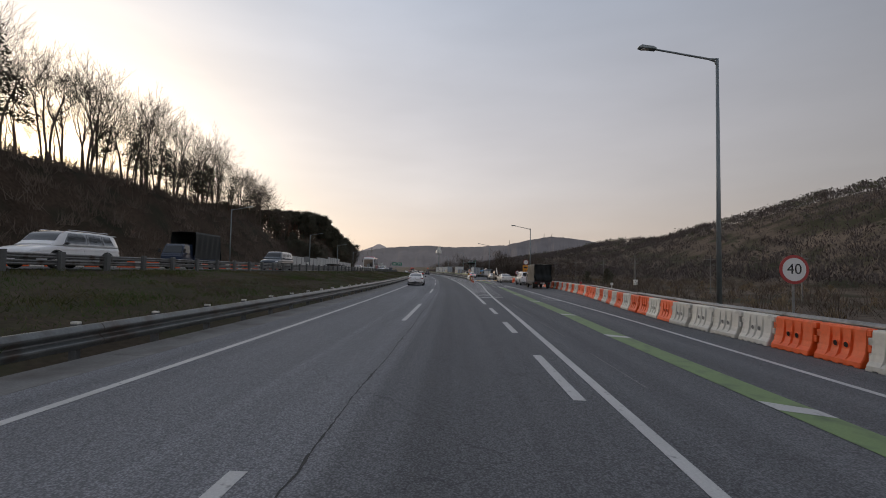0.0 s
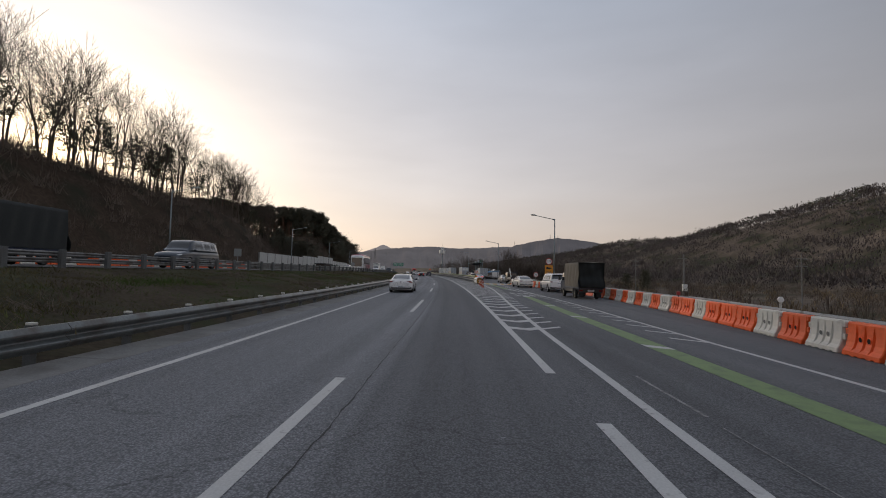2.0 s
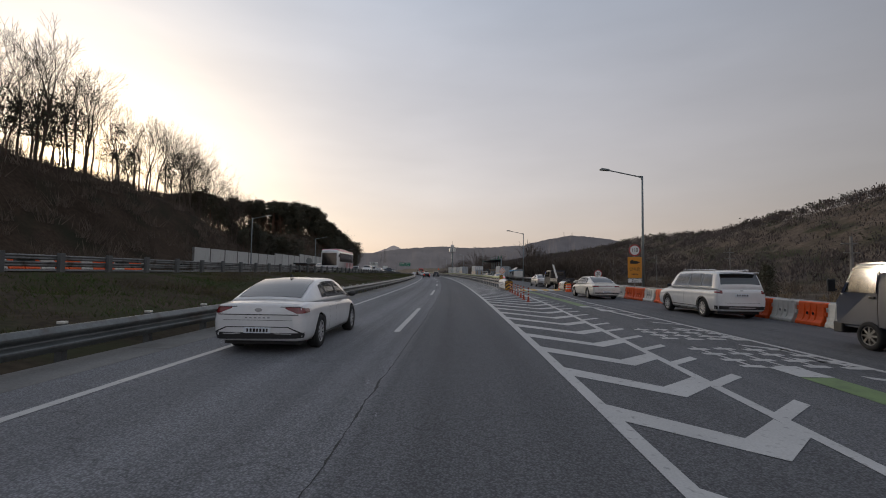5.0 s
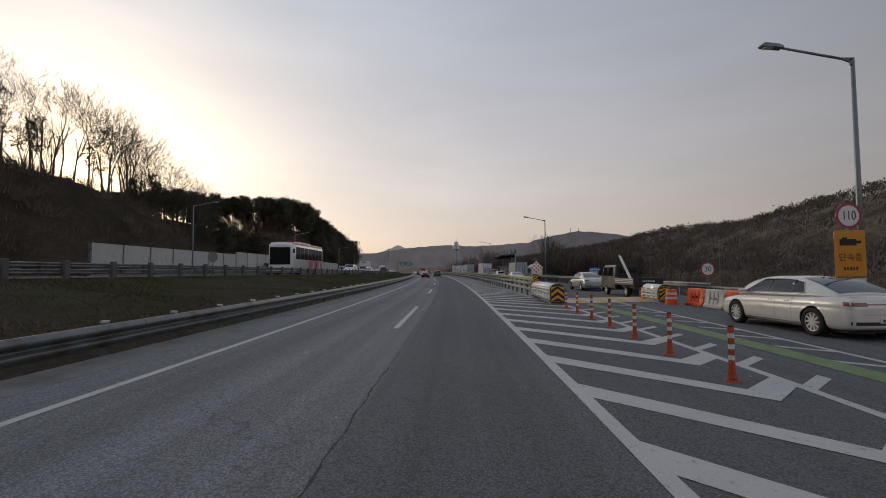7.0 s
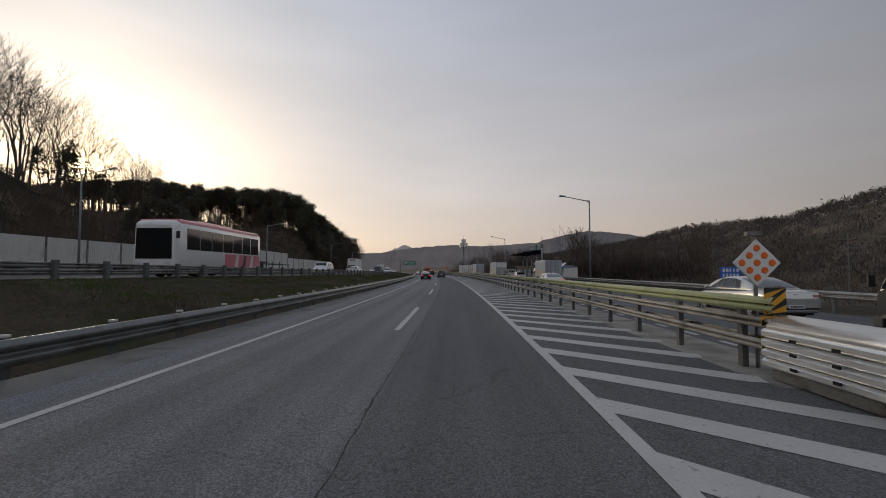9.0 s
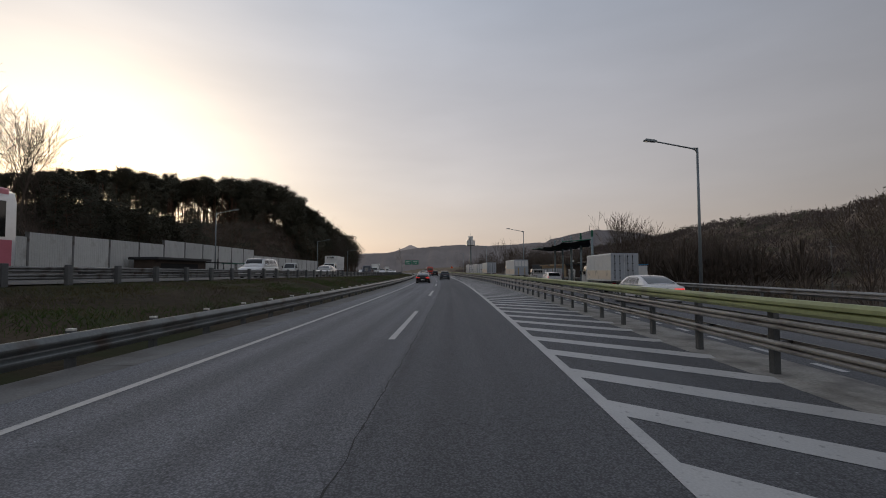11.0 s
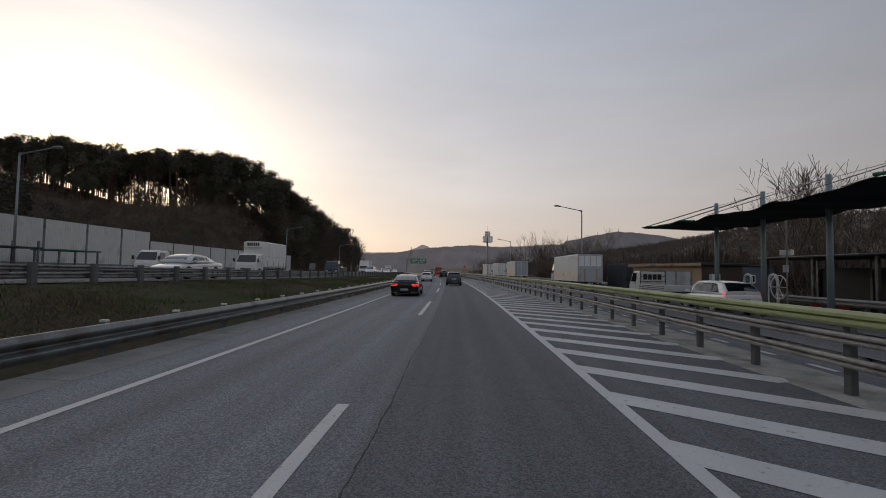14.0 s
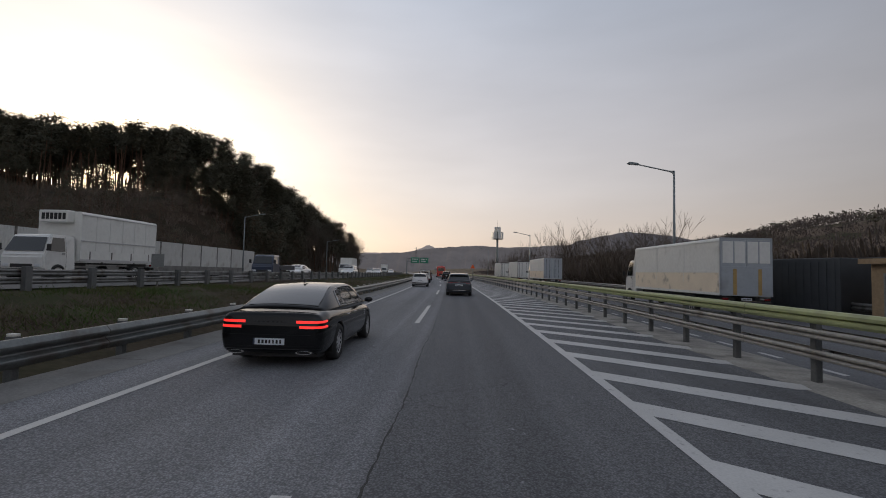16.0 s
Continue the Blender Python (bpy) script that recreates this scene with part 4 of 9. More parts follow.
# the pine hill: a stand along its crest and down the slope that faces the road
hill_spots = []
for d0 in range(-152, -46, 2):
    for _ in range(2):
        hill_spots.append((rng.uniform(264, 280), d0 + rng.uniform(-1.2, 1.2), rng.uniform(1.06, 1.16) * stand(-d0)))
for _ in range(80):
    s = rng.uniform(280, 356)
    hill_spots.append((s, -rng.uniform(39, 62), rng.uniform(0.95, 1.2)))
plant(hill_kinds, hill_spots, 3)


def joined_wood(name, kinds, spots, label, seed):
    """Many trees of the given kinds gathered into one mesh of trunks and crowns."""
    rng = random.Random(seed)
    verts, faces, slots, mats, start = [], [], [], [], 0
    for s, d, size in spots:
        kind = kinds[rng.randrange(len(kinds))]
        p = road(s, d, ground_height(s, d) - 0.15)
        m = np.array(pose(p.x, p.y, p.z, 0, 0, rng.uniform(0, 360)) @ Matrix.Scale(size, 4))
        for o in kind.children:
            me = o.data
            if me.materials[0] not in mats:
                mats.append(me.materials[0])
            co = np.empty(len(me.vertices) * 3)
            me.vertices.foreach_get("co", co)
            verts.append(co.reshape(-1, 3) @ m[:3, :3].T + m[:3, 3])
            faces += [tuple(v + start for v in f.vertices) for f in me.polygons]
            slots += [mats.index(me.materials[0])] * len(me.polygons)
            start += len(me.vertices)
    me = bpy.data.meshes.new(name)
    me.from_pydata(np.concatenate(verts).tolist(), [], faces)
    for mt in mats:
        me.materials.append(mt)
    me.polygons.foreach_set("material_index", slots)
    tagged(new(name, me), label, "trees", "", "stuff")


low_kinds = [pine_tree(170 + i, 14.0, bare=0.05, wide=4.4, dense=3) for i in range(3)]
joined_wood("pine_wood", low_kinds, [(rng.uniform(196, 264), -rng.uniform(38, 84), rng.uniform(0.16, 0.34)) for _ in range(230)] + [(rng.uniform(262, 300), -rng.uniform(38, 52), rng.uniform(0.5, 0.8)) for _ in range(60)], "low dark young pines scattered over the hill slope", 31)
joined_wood("crest_pines", hill_kinds, [(rng.uniform(256, 268), -rng.uniform(46, 64), rng.uniform(0.40, 0.62)) for _ in range(24)] + [(rng.uniform(258, 280), -u, rng.uniform(0.98, 1.1) * stand(u)) for u in (rng.uniform(46, 150) for _ in range(56))] + [(rng.uniform(262, 304), -rng.uniform(48, 88), rng.uniform(0.88, 1.02)) for _ in range(34)], "young pines filling the stand along the hill crest", 33)
joined_wood("foot_pines", bush_kinds, [(rng.uniform(160, 188), -rng.uniform(40.5, 56), rng.uniform(0.50, 0.66)) for _ in range(60)] + [(rng.uniform(262, 300), -rng.uniform(39, 50), rng.uniform(0.4, 0.7)) for _ in range(50)] + [(rng.uniform(257, 268), -rng.uniform(54, 64), rng.uniform(0.38, 0.55)) for _ in range(24)] + [(rng.uniform(294, 306), -rng.uniform(66, 82), rng.uniform(0.8, 1.0)) for _ in range(16)], "dark pines at the foot of the hill behind the fence", 38)
joined_wood("stand_pines", pine_kinds, [(rng.uniform(258, 285), -u, rng.uniform(0.8, 1.0) * stand(u)) for u in (rng.uniform(86, 150) for _ in range(46))] + [(rng.uniform(256, 270), -rng.uniform(89, 118), rng.uniform(0.45, 0.65)) for _ in range(40)], "closed dark pine stand on the upper hill", 36)
joined_wood("understory_pines", thin_kinds, [(rng.uniform(262, 292), -rng.uniform(46, 100), rng.uniform(0.3, 0.66)) for _ in range(45)], "thin young pines between the taller trunks", 37)
trunks = Soup()
for _ in range(330):
    s, d = rng.uniform(258, 288), -rng.uniform(58, 168)
    p = road(s, d, ground_height(s, d) - 0.3)
    trunks.limb(p, p + Vector((rng.gauss(0, 0.3), rng.gauss(0, 0.3), rng.uniform(8.5, 11.0) * stand(-d))), rng.uniform(0.10, 0.17), 0.08, 5)
tagged(new("pine_trunks", trunks.mesh("pine_trunks", BARK_PINE)), "close stand of slim bare pine trunks on the hill", "trees", "", "stuff")
joined_wood("flank_wood", pine_kinds + far_kinds, [(q, -rng.uniform(38, 62), rng.uniform(1.0, 1.3) * lerp(((290, 0.95), (340, 1.1), (400, 1.15), (470, 0.9)), q)) for q in (rng.uniform(292, 470) for _ in range(95))], "mixed pines and leafless trees on the falling flank", 34)
joined_wood("valley_wood", far_kinds, [(rng.uniform(150, 262), rng.uniform(24, 52), rng.uniform(0.42, 0.70)) for _ in range(60)] + [(rng.uniform(225, 345), rng.uniform(19, 34), rng.uniform(0.55, 0.85)) for _ in range(34)], "thicket of leafless trees in the valley behind the lay-by", 35)
joined_wood("scrub_wood", far_kinds, [(rng.uniform(60, 215), -rng.uniform(39.5, 50), rng.uniform(0.25, 0.5)) for _ in range(44)], "low leafless scrub trees on the shaded slope", 32)
# leafless trees along the foot of the hill where the road goes on
plant(far_kinds, [(rng.uniform(292, 470), -rng.uniform(37, 47), rng.uniform(1.1, 1.45)) for _ in range(64)], 4)
# trees beyond the lay-by and down in the valley
plant(yard_kinds, [(178.5, 30.5, 1.05), (171.5, 32, 0.9), (167, 36, 0.9), (171.8, 26, 1.2), (167.8, 26, 1.02), (165.3, 26.5, 1.03), (163, 26, 0.93), (156.8, 26, 0.86), (213, 24, 1.06), (218, 25, 0.98), (230, 24, 1.02), (244, 24, 1.32), (249, 25, 1.05), (264, 24, 1.34), (257, 26, 1.1), (272, 28, 1.0), (284, 25, 0.95), (298, 30, 0.95), (118, 27, 0.72), (124, 30, 0.85), (131, 26, 0.7), (138, 31, 0.9), (146, 33, 0.9), (151, 28, 0.7), (110, 33, 0.7), (157, 27, 0.6), (312, 24, 0.95), (324, 29, 0.95), (337, 23, 0.9)], 5)
plant(pine_kinds, [(80, 25.6, 0.26), (92, 33.4, 0.33), (95, 36, 0.28)], 6)
for k in far_kinds + low_kinds + bush_kinds + yard_kinds + bare_kinds + pine_kinds + hill_kinds + thin_kinds:
    forget(k)


def brush(name, spots, label, height, count, seed, material, lean=0.4, width=0.03):
    """Thin upright stems and twigs set out over the land, gathered in one mesh."""
    rng = random.Random(seed)
    s = Soup()
    for a, d, size in spots:
        p = road(a, d, ground_height(a, d) - 0.05)
        for _ in range(count):
            q = p + Vector((rng.gauss(0, size * 0.5), rng.gauss(0, size * 0.5), 0))
            tip = q + Vector((rng.gauss(0, lean), rng.gauss(0, lean), 1)) * height * size * rng.uniform(0.5, 1.0)
            side = (tip - q).orthogonal().normalized() * width * size
            i = len(s.v)
            s.v += [q - side, q + side, tip]
            s.f.append((i, i + 1, i + 2))
    ob = new(name, s.mesh(name, material))
    return tagged(ob, label, "brush", "", "stuff")


def shrubs(name, spots, label, height, count, seed, material, wide=0.45, twig=0.05, inner=(0.45, 0.8)):
    """Leafless shrubs or far trees: fans of twigs that spread from one foot into a rounded crown, gathered in one mesh."""
    rng = random.Random(seed)
    s = Soup()
    for a, d, size in spots:
        p = road(a, d, ground_height(a, d) - 0.1)
        h = height * size
        for _ in range(count):
            turn, out = rng.uniform(0, 2 * math.pi), rng.random() ** 0.5
            tip = p + Vector((math.cos(turn) * out * wide * h, math.sin(turn) * out * wide * h, h * (1.0 - 0.55 * out * out) * rng.uniform(0.72, 1.0)))
            q = p.lerp(tip, rng.uniform(*inner))
            side = Vector((-math.sin(turn), math.cos(turn), rng.uniform(-0.5, 0.5))) * twig * h * rng.uniform(0.5, 1.2)
            i = len(s.v)
            s.v += [q, tip - side, tip + Vector((0, 0, 0.06 * h)), tip + side]
            s.f.append((i, i + 1, i + 2, i + 3))
    return tagged(new(name, s.mesh(name, material)), label, "brush", "", "stuff")


rng = random.Random(8)
brush("ridge_brush", [(rng.uniform(20, 172), -rng.uniform(50, 60), rng.uniform(1.0, 2.2)) for _ in range(300)], "tall leafless brush along the crest of the cutting", 1.7, 26, 16, BARK, 0.30, 0.012)
brush("undergrowth", [(rng.uniform(0, 300), -rng.uniform(37.5, 62), rng.uniform(0.7, 1.5)) for _ in range(1500)] + [(rng.uniform(195, 262), -rng.uniform(60, 135), rng.uniform(0.7, 1.5)) for _ in range(800)], "tangled brown undergrowth covering the shaded cutting slope", 1.5, 22, 11, BRUSH, 0.5, 0.03)
shrubs("valley_brush", [(rng.uniform(5, 330), rng.uniform(19, 78), rng.uniform(0.5, 1.5)) for _ in range(1500)], "leafless brown shrubs over the valley floor", 1.9, 56, 12, BRUSH, 0.62, 0.013, (0.5, 0.85))
shrubs("valley_shrubs", [(rng.uniform(5, 200), rng.uniform(22, 70), rng.uniform(0.5, 1.0)) for _ in range(170)], "pale straw-coloured shrubs scattered over the valley floor", 2.2, 60, 22, SHRUB_TAN, 0.6, 0.03)
shrubs("yard_thicket", [(rng.uniform(150, 250), rng.uniform(23.5, 44), rng.uniform(0.7, 1.25)) for _ in range(230)], "dense dark leafless thicket behind the lay-by", 5.2, 70, 41, BARK, 0.55, 0.02)
far_spots = []
while len(far_spots) < 9000:
    q, d = rng.uniform(40, 640), rng.uniform(72, 205)
    if noise.noise(Vector((q * 0.02, d * 0.03, 4))) + rng.random() * 1.2 > 0.1:
        far_spots.append((q, d, rng.uniform(0.7, 1.35)))
shrubs("hillside_wood", far_spots, "bare brown winter wood covering the far hillside", 4.2, 24, 13, WOOD_FAR, 0.6, 0.034, (0.74, 0.92))
far_pines = Soup()
for _ in range(300):
    s, d = rng.uniform(60, 560), rng.uniform(150, 205) if rng.random() < 0.6 else rng.uniform(90, 200)
    p = road(s, d, ground_height(s, d) + 3.0)
    for _k in range(3):
        far_pines.tuft(p + Vector((rng.gauss(0, 0.8), rng.gauss(0, 0.8), rng.uniform(-1.5, 1.5))), 2.0, rng, 12, 1.2)
tagged(new("hillside_pines", far_pines.mesh("hillside_pines", NEEDLE)), "scattered dark pines on the far hillside", "trees", "", "stuff")

# grass of the bank and tufts along the rails
rng = random.Random(14)
tufts = []
for _ in range(15000):
    s = rng.uniform(-5, 200) if rng.random() < 0.85 else rng.uniform(200, 330)
    t = rng.random()
    d = -7.05 - t * (-bank_rail(s) - 7.2)
    clump = noise.noise(Vector((s * 0.30, d * 0.45, 2))) + 0.5 * noise.noise(Vector((s * 0.9, d * 1.2, 6)))
    if clump > -0.25 or rng.random() < 0.25:
        tufts.append((s, d, rng.uniform(0.5, 0.9) * (1.0 + 1.8 * max(clump, 0.0) * smooth(-7.4, -8.8, d)) * (0.35 + 0.65 * smooth(-7.0, -8.2, d))))
brush("bank_grass", tufts, "short dry and green grass tufts on the bank", 0.15, 20, 15, DRY_GRASS, 0.7, 0.009)
brambles = []
for _ in range(1500):
    s = rng.uniform(-5, 210)
    d = rng.uniform(-12.6, -7.5)
    if noise.noise(Vector((s * 0.16, d * 0.35, 12))) > 0.10:
        brambles.append((s, d, rng.uniform(0.5, 1.0)))
brush("bank_bramble", brambles, "low tangled brown bramble on the foot of the bank", 0.42, 30, 19, BRUSH, 0.9, 0.012)
brush("bank_straw", tufts[::3], "pale dead straw among the grass on the bank", 0.17, 16, 18, STRAW, 0.9, 0.006)

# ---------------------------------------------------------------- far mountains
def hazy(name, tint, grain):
    """Wooded mountainside mottled by gullies and woods, its bright haze added as a glow."""
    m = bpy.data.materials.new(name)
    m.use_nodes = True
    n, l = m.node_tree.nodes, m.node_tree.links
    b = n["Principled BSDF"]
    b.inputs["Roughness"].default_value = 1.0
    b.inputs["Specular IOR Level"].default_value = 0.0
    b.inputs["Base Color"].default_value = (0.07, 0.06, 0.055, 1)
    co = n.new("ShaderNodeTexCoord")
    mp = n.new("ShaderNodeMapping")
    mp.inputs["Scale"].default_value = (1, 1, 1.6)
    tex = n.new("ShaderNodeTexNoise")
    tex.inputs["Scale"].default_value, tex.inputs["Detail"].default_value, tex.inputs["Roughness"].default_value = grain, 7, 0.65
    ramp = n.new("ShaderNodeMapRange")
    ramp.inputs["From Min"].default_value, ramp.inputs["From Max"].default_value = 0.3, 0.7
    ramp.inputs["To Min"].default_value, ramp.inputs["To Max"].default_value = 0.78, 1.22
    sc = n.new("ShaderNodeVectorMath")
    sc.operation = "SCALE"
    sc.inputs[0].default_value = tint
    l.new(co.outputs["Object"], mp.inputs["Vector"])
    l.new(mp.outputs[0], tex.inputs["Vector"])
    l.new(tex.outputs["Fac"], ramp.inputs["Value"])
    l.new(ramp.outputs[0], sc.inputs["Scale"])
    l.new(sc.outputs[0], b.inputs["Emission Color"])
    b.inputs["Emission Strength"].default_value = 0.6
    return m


def mountain(name, dist, outline, label, seed, tint, rough=0.012):
    """A far ridge as a long swell of land with spurs; its top line follows bearings (degrees to the right) and rises (degrees)."""
    rows = []
    n, k = 420, 9
    for i in range(n + 1):
        b = outline[0][0] + (outline[-1][0] - outline[0][0]) * i / n
        e = lerp(outline, b) + 0.06 * noise.noise(Vector((b * 1.3, seed, 0))) + 0.035 * noise.noise(Vector((b * 5, seed, 3))) + rough * noise.noise(Vector((b * 22, seed, 5)))
        h = dist * math.tan(radians(e)) + 1.7
        row = []
        for j in range(k):
            t = j / (k - 1)
            spur = 0.05 * math.sin(math.pi * t) * noise.noise(Vector((b * 0.9, t * 2.0, seed))) + 0.02 * math.sin(math.pi * t) * noise.noise(Vector((b * 3.5, t * 4.0, seed + 3)))
            row.append((b, dist * (0.72 + 0.28 * t + spur), -6.0 + (h + 6.0) * t ** 1.15))
        rows.append(row + [(b, dist * 1.15, h * 0.4 - 4)])
    w = k + 1
    verts = [(r * math.sin(radians(b)), r * math.cos(radians(b)), z) for row in rows for b, r, z in row]
    faces = [(i * w + j, i * w + j + 1, i * w + w + 1 + j, i * w + w + j) for i in range(n) for j in range(k)]
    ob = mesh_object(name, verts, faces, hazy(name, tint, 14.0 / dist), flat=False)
    tagged(ob, label, "mountain", "", "structure")


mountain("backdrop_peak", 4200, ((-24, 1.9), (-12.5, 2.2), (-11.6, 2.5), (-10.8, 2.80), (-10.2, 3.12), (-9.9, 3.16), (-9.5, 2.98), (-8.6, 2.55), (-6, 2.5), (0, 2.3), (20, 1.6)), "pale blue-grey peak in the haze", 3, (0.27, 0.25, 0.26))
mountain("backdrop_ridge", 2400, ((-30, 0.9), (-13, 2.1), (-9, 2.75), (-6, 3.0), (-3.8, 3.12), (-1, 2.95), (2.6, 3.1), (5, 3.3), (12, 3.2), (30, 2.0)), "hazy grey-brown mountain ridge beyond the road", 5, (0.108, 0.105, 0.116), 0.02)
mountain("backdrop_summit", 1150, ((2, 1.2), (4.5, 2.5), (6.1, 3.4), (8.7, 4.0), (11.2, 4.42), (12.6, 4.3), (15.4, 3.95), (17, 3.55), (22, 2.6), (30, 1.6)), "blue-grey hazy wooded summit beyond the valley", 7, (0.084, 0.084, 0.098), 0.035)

# ---------------------------------------------------------------- vehicles


def paint(name, colour, rough=0.28, metal=0.0, coat=1.0):
    return mat(name, colour, rough=rough, metal=metal, coat=coat, vary=0.05, scale=1.5, fine=9, bump=0.0, dirt=(tuple(0.85 * c + 0.003 for c in colour), 2.2, 0.5, 0.8))


CAR_WHITE = paint("white car paint", (0.72, 0.72, 0.72))
CAR_BLACK = paint("black car paint", (0.006, 0.0065, 0.007), rough=0.10, coat=0.15)
CAR_BLACK.node_tree.nodes["Principled BSDF"].inputs["Specular IOR Level"].default_value = 0.32
TRUCK_DARK = paint("near-black truck paint", (0.014, 0.017, 0.026), rough=0.3, coat=0.3)
CAR_SLATE = paint("dark blue-grey car paint", (0.035, 0.045, 0.06), rough=0.3, metal=0.4)
CAR_SILVER = paint("silver car paint", (0.48, 0.48, 0.47), rough=0.32, metal=0.6)
CAR_PEARL = paint("pearl white car paint", (0.70, 0.67, 0.62), rough=0.3)
TRUCK_BLUE = paint("dark blue truck paint", (0.022, 0.035, 0.07))
TRUCK_WHITE = paint("white truck paint", (0.68, 0.68, 0.66))
BUS_RED = paint("red bus paint", (0.50, 0.035, 0.025))
BUS_PINK = paint("pink bus paint", (0.62, 0.17, 0.22))
GLASS = mat("tinted car glass", (0.012, 0.014, 0.015), rough=0.06, vary=0.05, bump=0.0, coat=0.6, spec=0.7)
CHROME = mat("chrome trim", (0.72, 0.72, 0.73), rough=0.25, metal=0.6, vary=0.04, bump=0.0)
RUBBER = mat("black rubber", (0.018, 0.018, 0.018), rough=0.85, vary=0.2, fine=40)
TRIM = mat("black plastic trim", (0.02, 0.02, 0.021), rough=0.55, vary=0.12)
ALLOY = mat("silver alloy", (0.50, 0.50, 0.51), rough=0.35, metal=0.45, vary=0.1, bump=0.0)
LIGHT_RED = mat("red lamp glass", (0.16, 0.007, 0.009), rough=0.12, vary=0.05, bump=0.0, coat=1.0)
LIGHT_ON = glow("lit red tail lamp", (1.0, 0.035, 0.03), 0.9)
LIGHT_CLEAR = mat("clear lamp glass", (0.62, 0.64, 0.66), rough=0.1, vary=0.05, bump=0.0, coat=1.0)
PLATE = mat("pale number plate", (0.66, 0.70, 0.74), rough=0.4, vary=0.04, bump=0.0)
BOX_WHITE = mat("grimy white box panel", (0.70, 0.70, 0.67), rough=0.45, vary=0.08, scale=0.6, fine=6, bump=0.015, dirt=((0.46, 0.45, 0.42), 0.9, 0.56, 0.85))
BOX_GREY = mat("grey box door", (0.36, 0.39, 0.42), rough=0.5, vary=0.1, scale=0.6, fine=6, dirt=((0.2, 0.19, 0.18), 0.9, 0.52, 0.85))
TARP = mat("olive tarpaulin", (0.12, 0.105, 0.085), rough=0.75, vary=0.25, scale=1.2, fine=9, bump=0.25)
TARP_DARK = mat("dark green tarpaulin", (0.014, 0.018, 0.018), rough=0.6, vary=0.25, scale=1.2, fine=9, bump=0.25)
BOX_CREAM = mat("cream truck panel", (0.80, 0.69, 0.54), rough=0.45, vary=0.08, bump=0.01, dirt=((0.42, 0.36, 0.28), 1.6, 0.58, 0.7))
YELLOW_DULL = mat("worn yellow paint", (0.40, 0.27, 0.10), rough=0.6, vary=0.2)
SEAM = mat("panel gap", (0.008, 0.008, 0.008), rough=0.9, bump=0.0)


def loft(bm, rings, ends=True, material=0):
    vs = [[bm.verts.new(p) for p in r] for r in rings]
    n = len(vs[0])
    for p, q in zip(vs, vs[1:]):
        for k in range(n):
            f = bm.faces.new((p[k], p[(k + 1) % n], q[(k + 1) % n], q[k]))
            f.smooth = True
            f.material_index = material
    if ends:
        bm.faces.new(list(reversed(vs[0])))
        bm.faces.new(vs[-1])
    bmesh.ops.recalc_face_normals(bm, faces=bm.faces)
    return bm


def wheel_mesh(r=0.33, w=0.22, spokes=10):
    """Tyre and rim meshes for a wheel on the x axis, its outer side towards +x."""
    tyre = bmesh.new()
    prof = [(-w / 2, r * 0.66), (-w / 2, r * 0.92), (-w / 2 + 0.03, r), (w / 2 - 0.03, r), (w / 2, r * 0.92), (w / 2, r * 0.68), (w / 2 - 0.02, r * 0.66)]
    n = 24
    rings = [[Vector((x, q * math.cos(2 * math.pi * k / n), q * math.sin(2 * math.pi * k / n))) for x, q in prof] for k in range(n)]
    vs = [[tyre.verts.new(p) for p in ring] for ring in rings]
    m = len(prof)
    for i in range(n):
        for k in range(m - 1):
            tyre.faces.new((vs[i][k], vs[i][k + 1], vs[(i + 1) % n][k + 1], vs[(i + 1) % n][k])).smooth = True
    bmesh.ops.recalc_face_normals(tyre, faces=tyre.faces)
    rim = bmesh.new()
    x = w / 2 - 0.025
    for k in range(n):
        a, b = 2 * math.pi * k / n, 2 * math.pi * (k + 1) / n
        q = [rim.verts.new((x + dx, rr * math.cos(c), rr * math.sin(c))) for rr, c, dx in ((r * 0.68, a, 0.012), (r * 0.68, b, 0.012), (r * 0.60, b, 0.0), (r * 0.60, a, 0.0))]
        rim.faces.new(q)
    for k in range(spokes):
        a = 2 * math.pi * k / spokes
        e = 0.13 + 0.02 * (k % 2)
        q = [rim.verts.new((x + dx, rr * math.cos(c), rr * math.sin(c))) for rr, c, dx in ((r * 0.14, a - 0.5, 0.01), (r * 0.14, a + 0.5, 0.01), (r * 0.62, a + e, 0.004), (r * 0.62, a - e, 0.004))]
        rim.faces.new(q)
    hub = [rim.verts.new((x + 0.014, r * 0.17 * math.cos(2 * math.pi * k / 12), r * 0.17 * math.sin(2 * math.pi * k / 12))) for k in range(12)]
    rim.faces.new(hub)
    bmesh.ops.recalc_face_normals(rim, faces=rim.faces)
    disc = bmesh.new()
    ring = [disc.verts.new((x - 0.07, r * 0.67 * math.cos(2 * math.pi * k / n), r * 0.67 * math.sin(2 * math.pi * k / n))) for k in range(n)]
    disc.faces.new(ring)
    return tyre, rim, disc


def add_wheels(car, half, axles, r, w=0.22, spokes=10, rim_material=None):
    """Four or more wheels as parts, each with tyre, rim and brake disc."""
    tyre, rim, disc = (part(nm, b, mt, None) for nm, b, mt in zip(("tyre", "rim", "brake_disc"), wheel_mesh(r, w, spokes), (RUBBER, rim_material or ALLOY, BLACK)))
    for y in axles:
        for side in (1, -1):
            hub = new("wheel")
            hub.parent = car
            hub.matrix_basis = pose(side * (half - w / 2 + 0.012), y, r, 0, 0, 0 if side > 0 else 180)
            for o in (tyre, rim, disc):
                again(o, Matrix.Identity(4), hub)
    for o in (tyre, rim, disc):
        bpy.data.objects.remove(o)


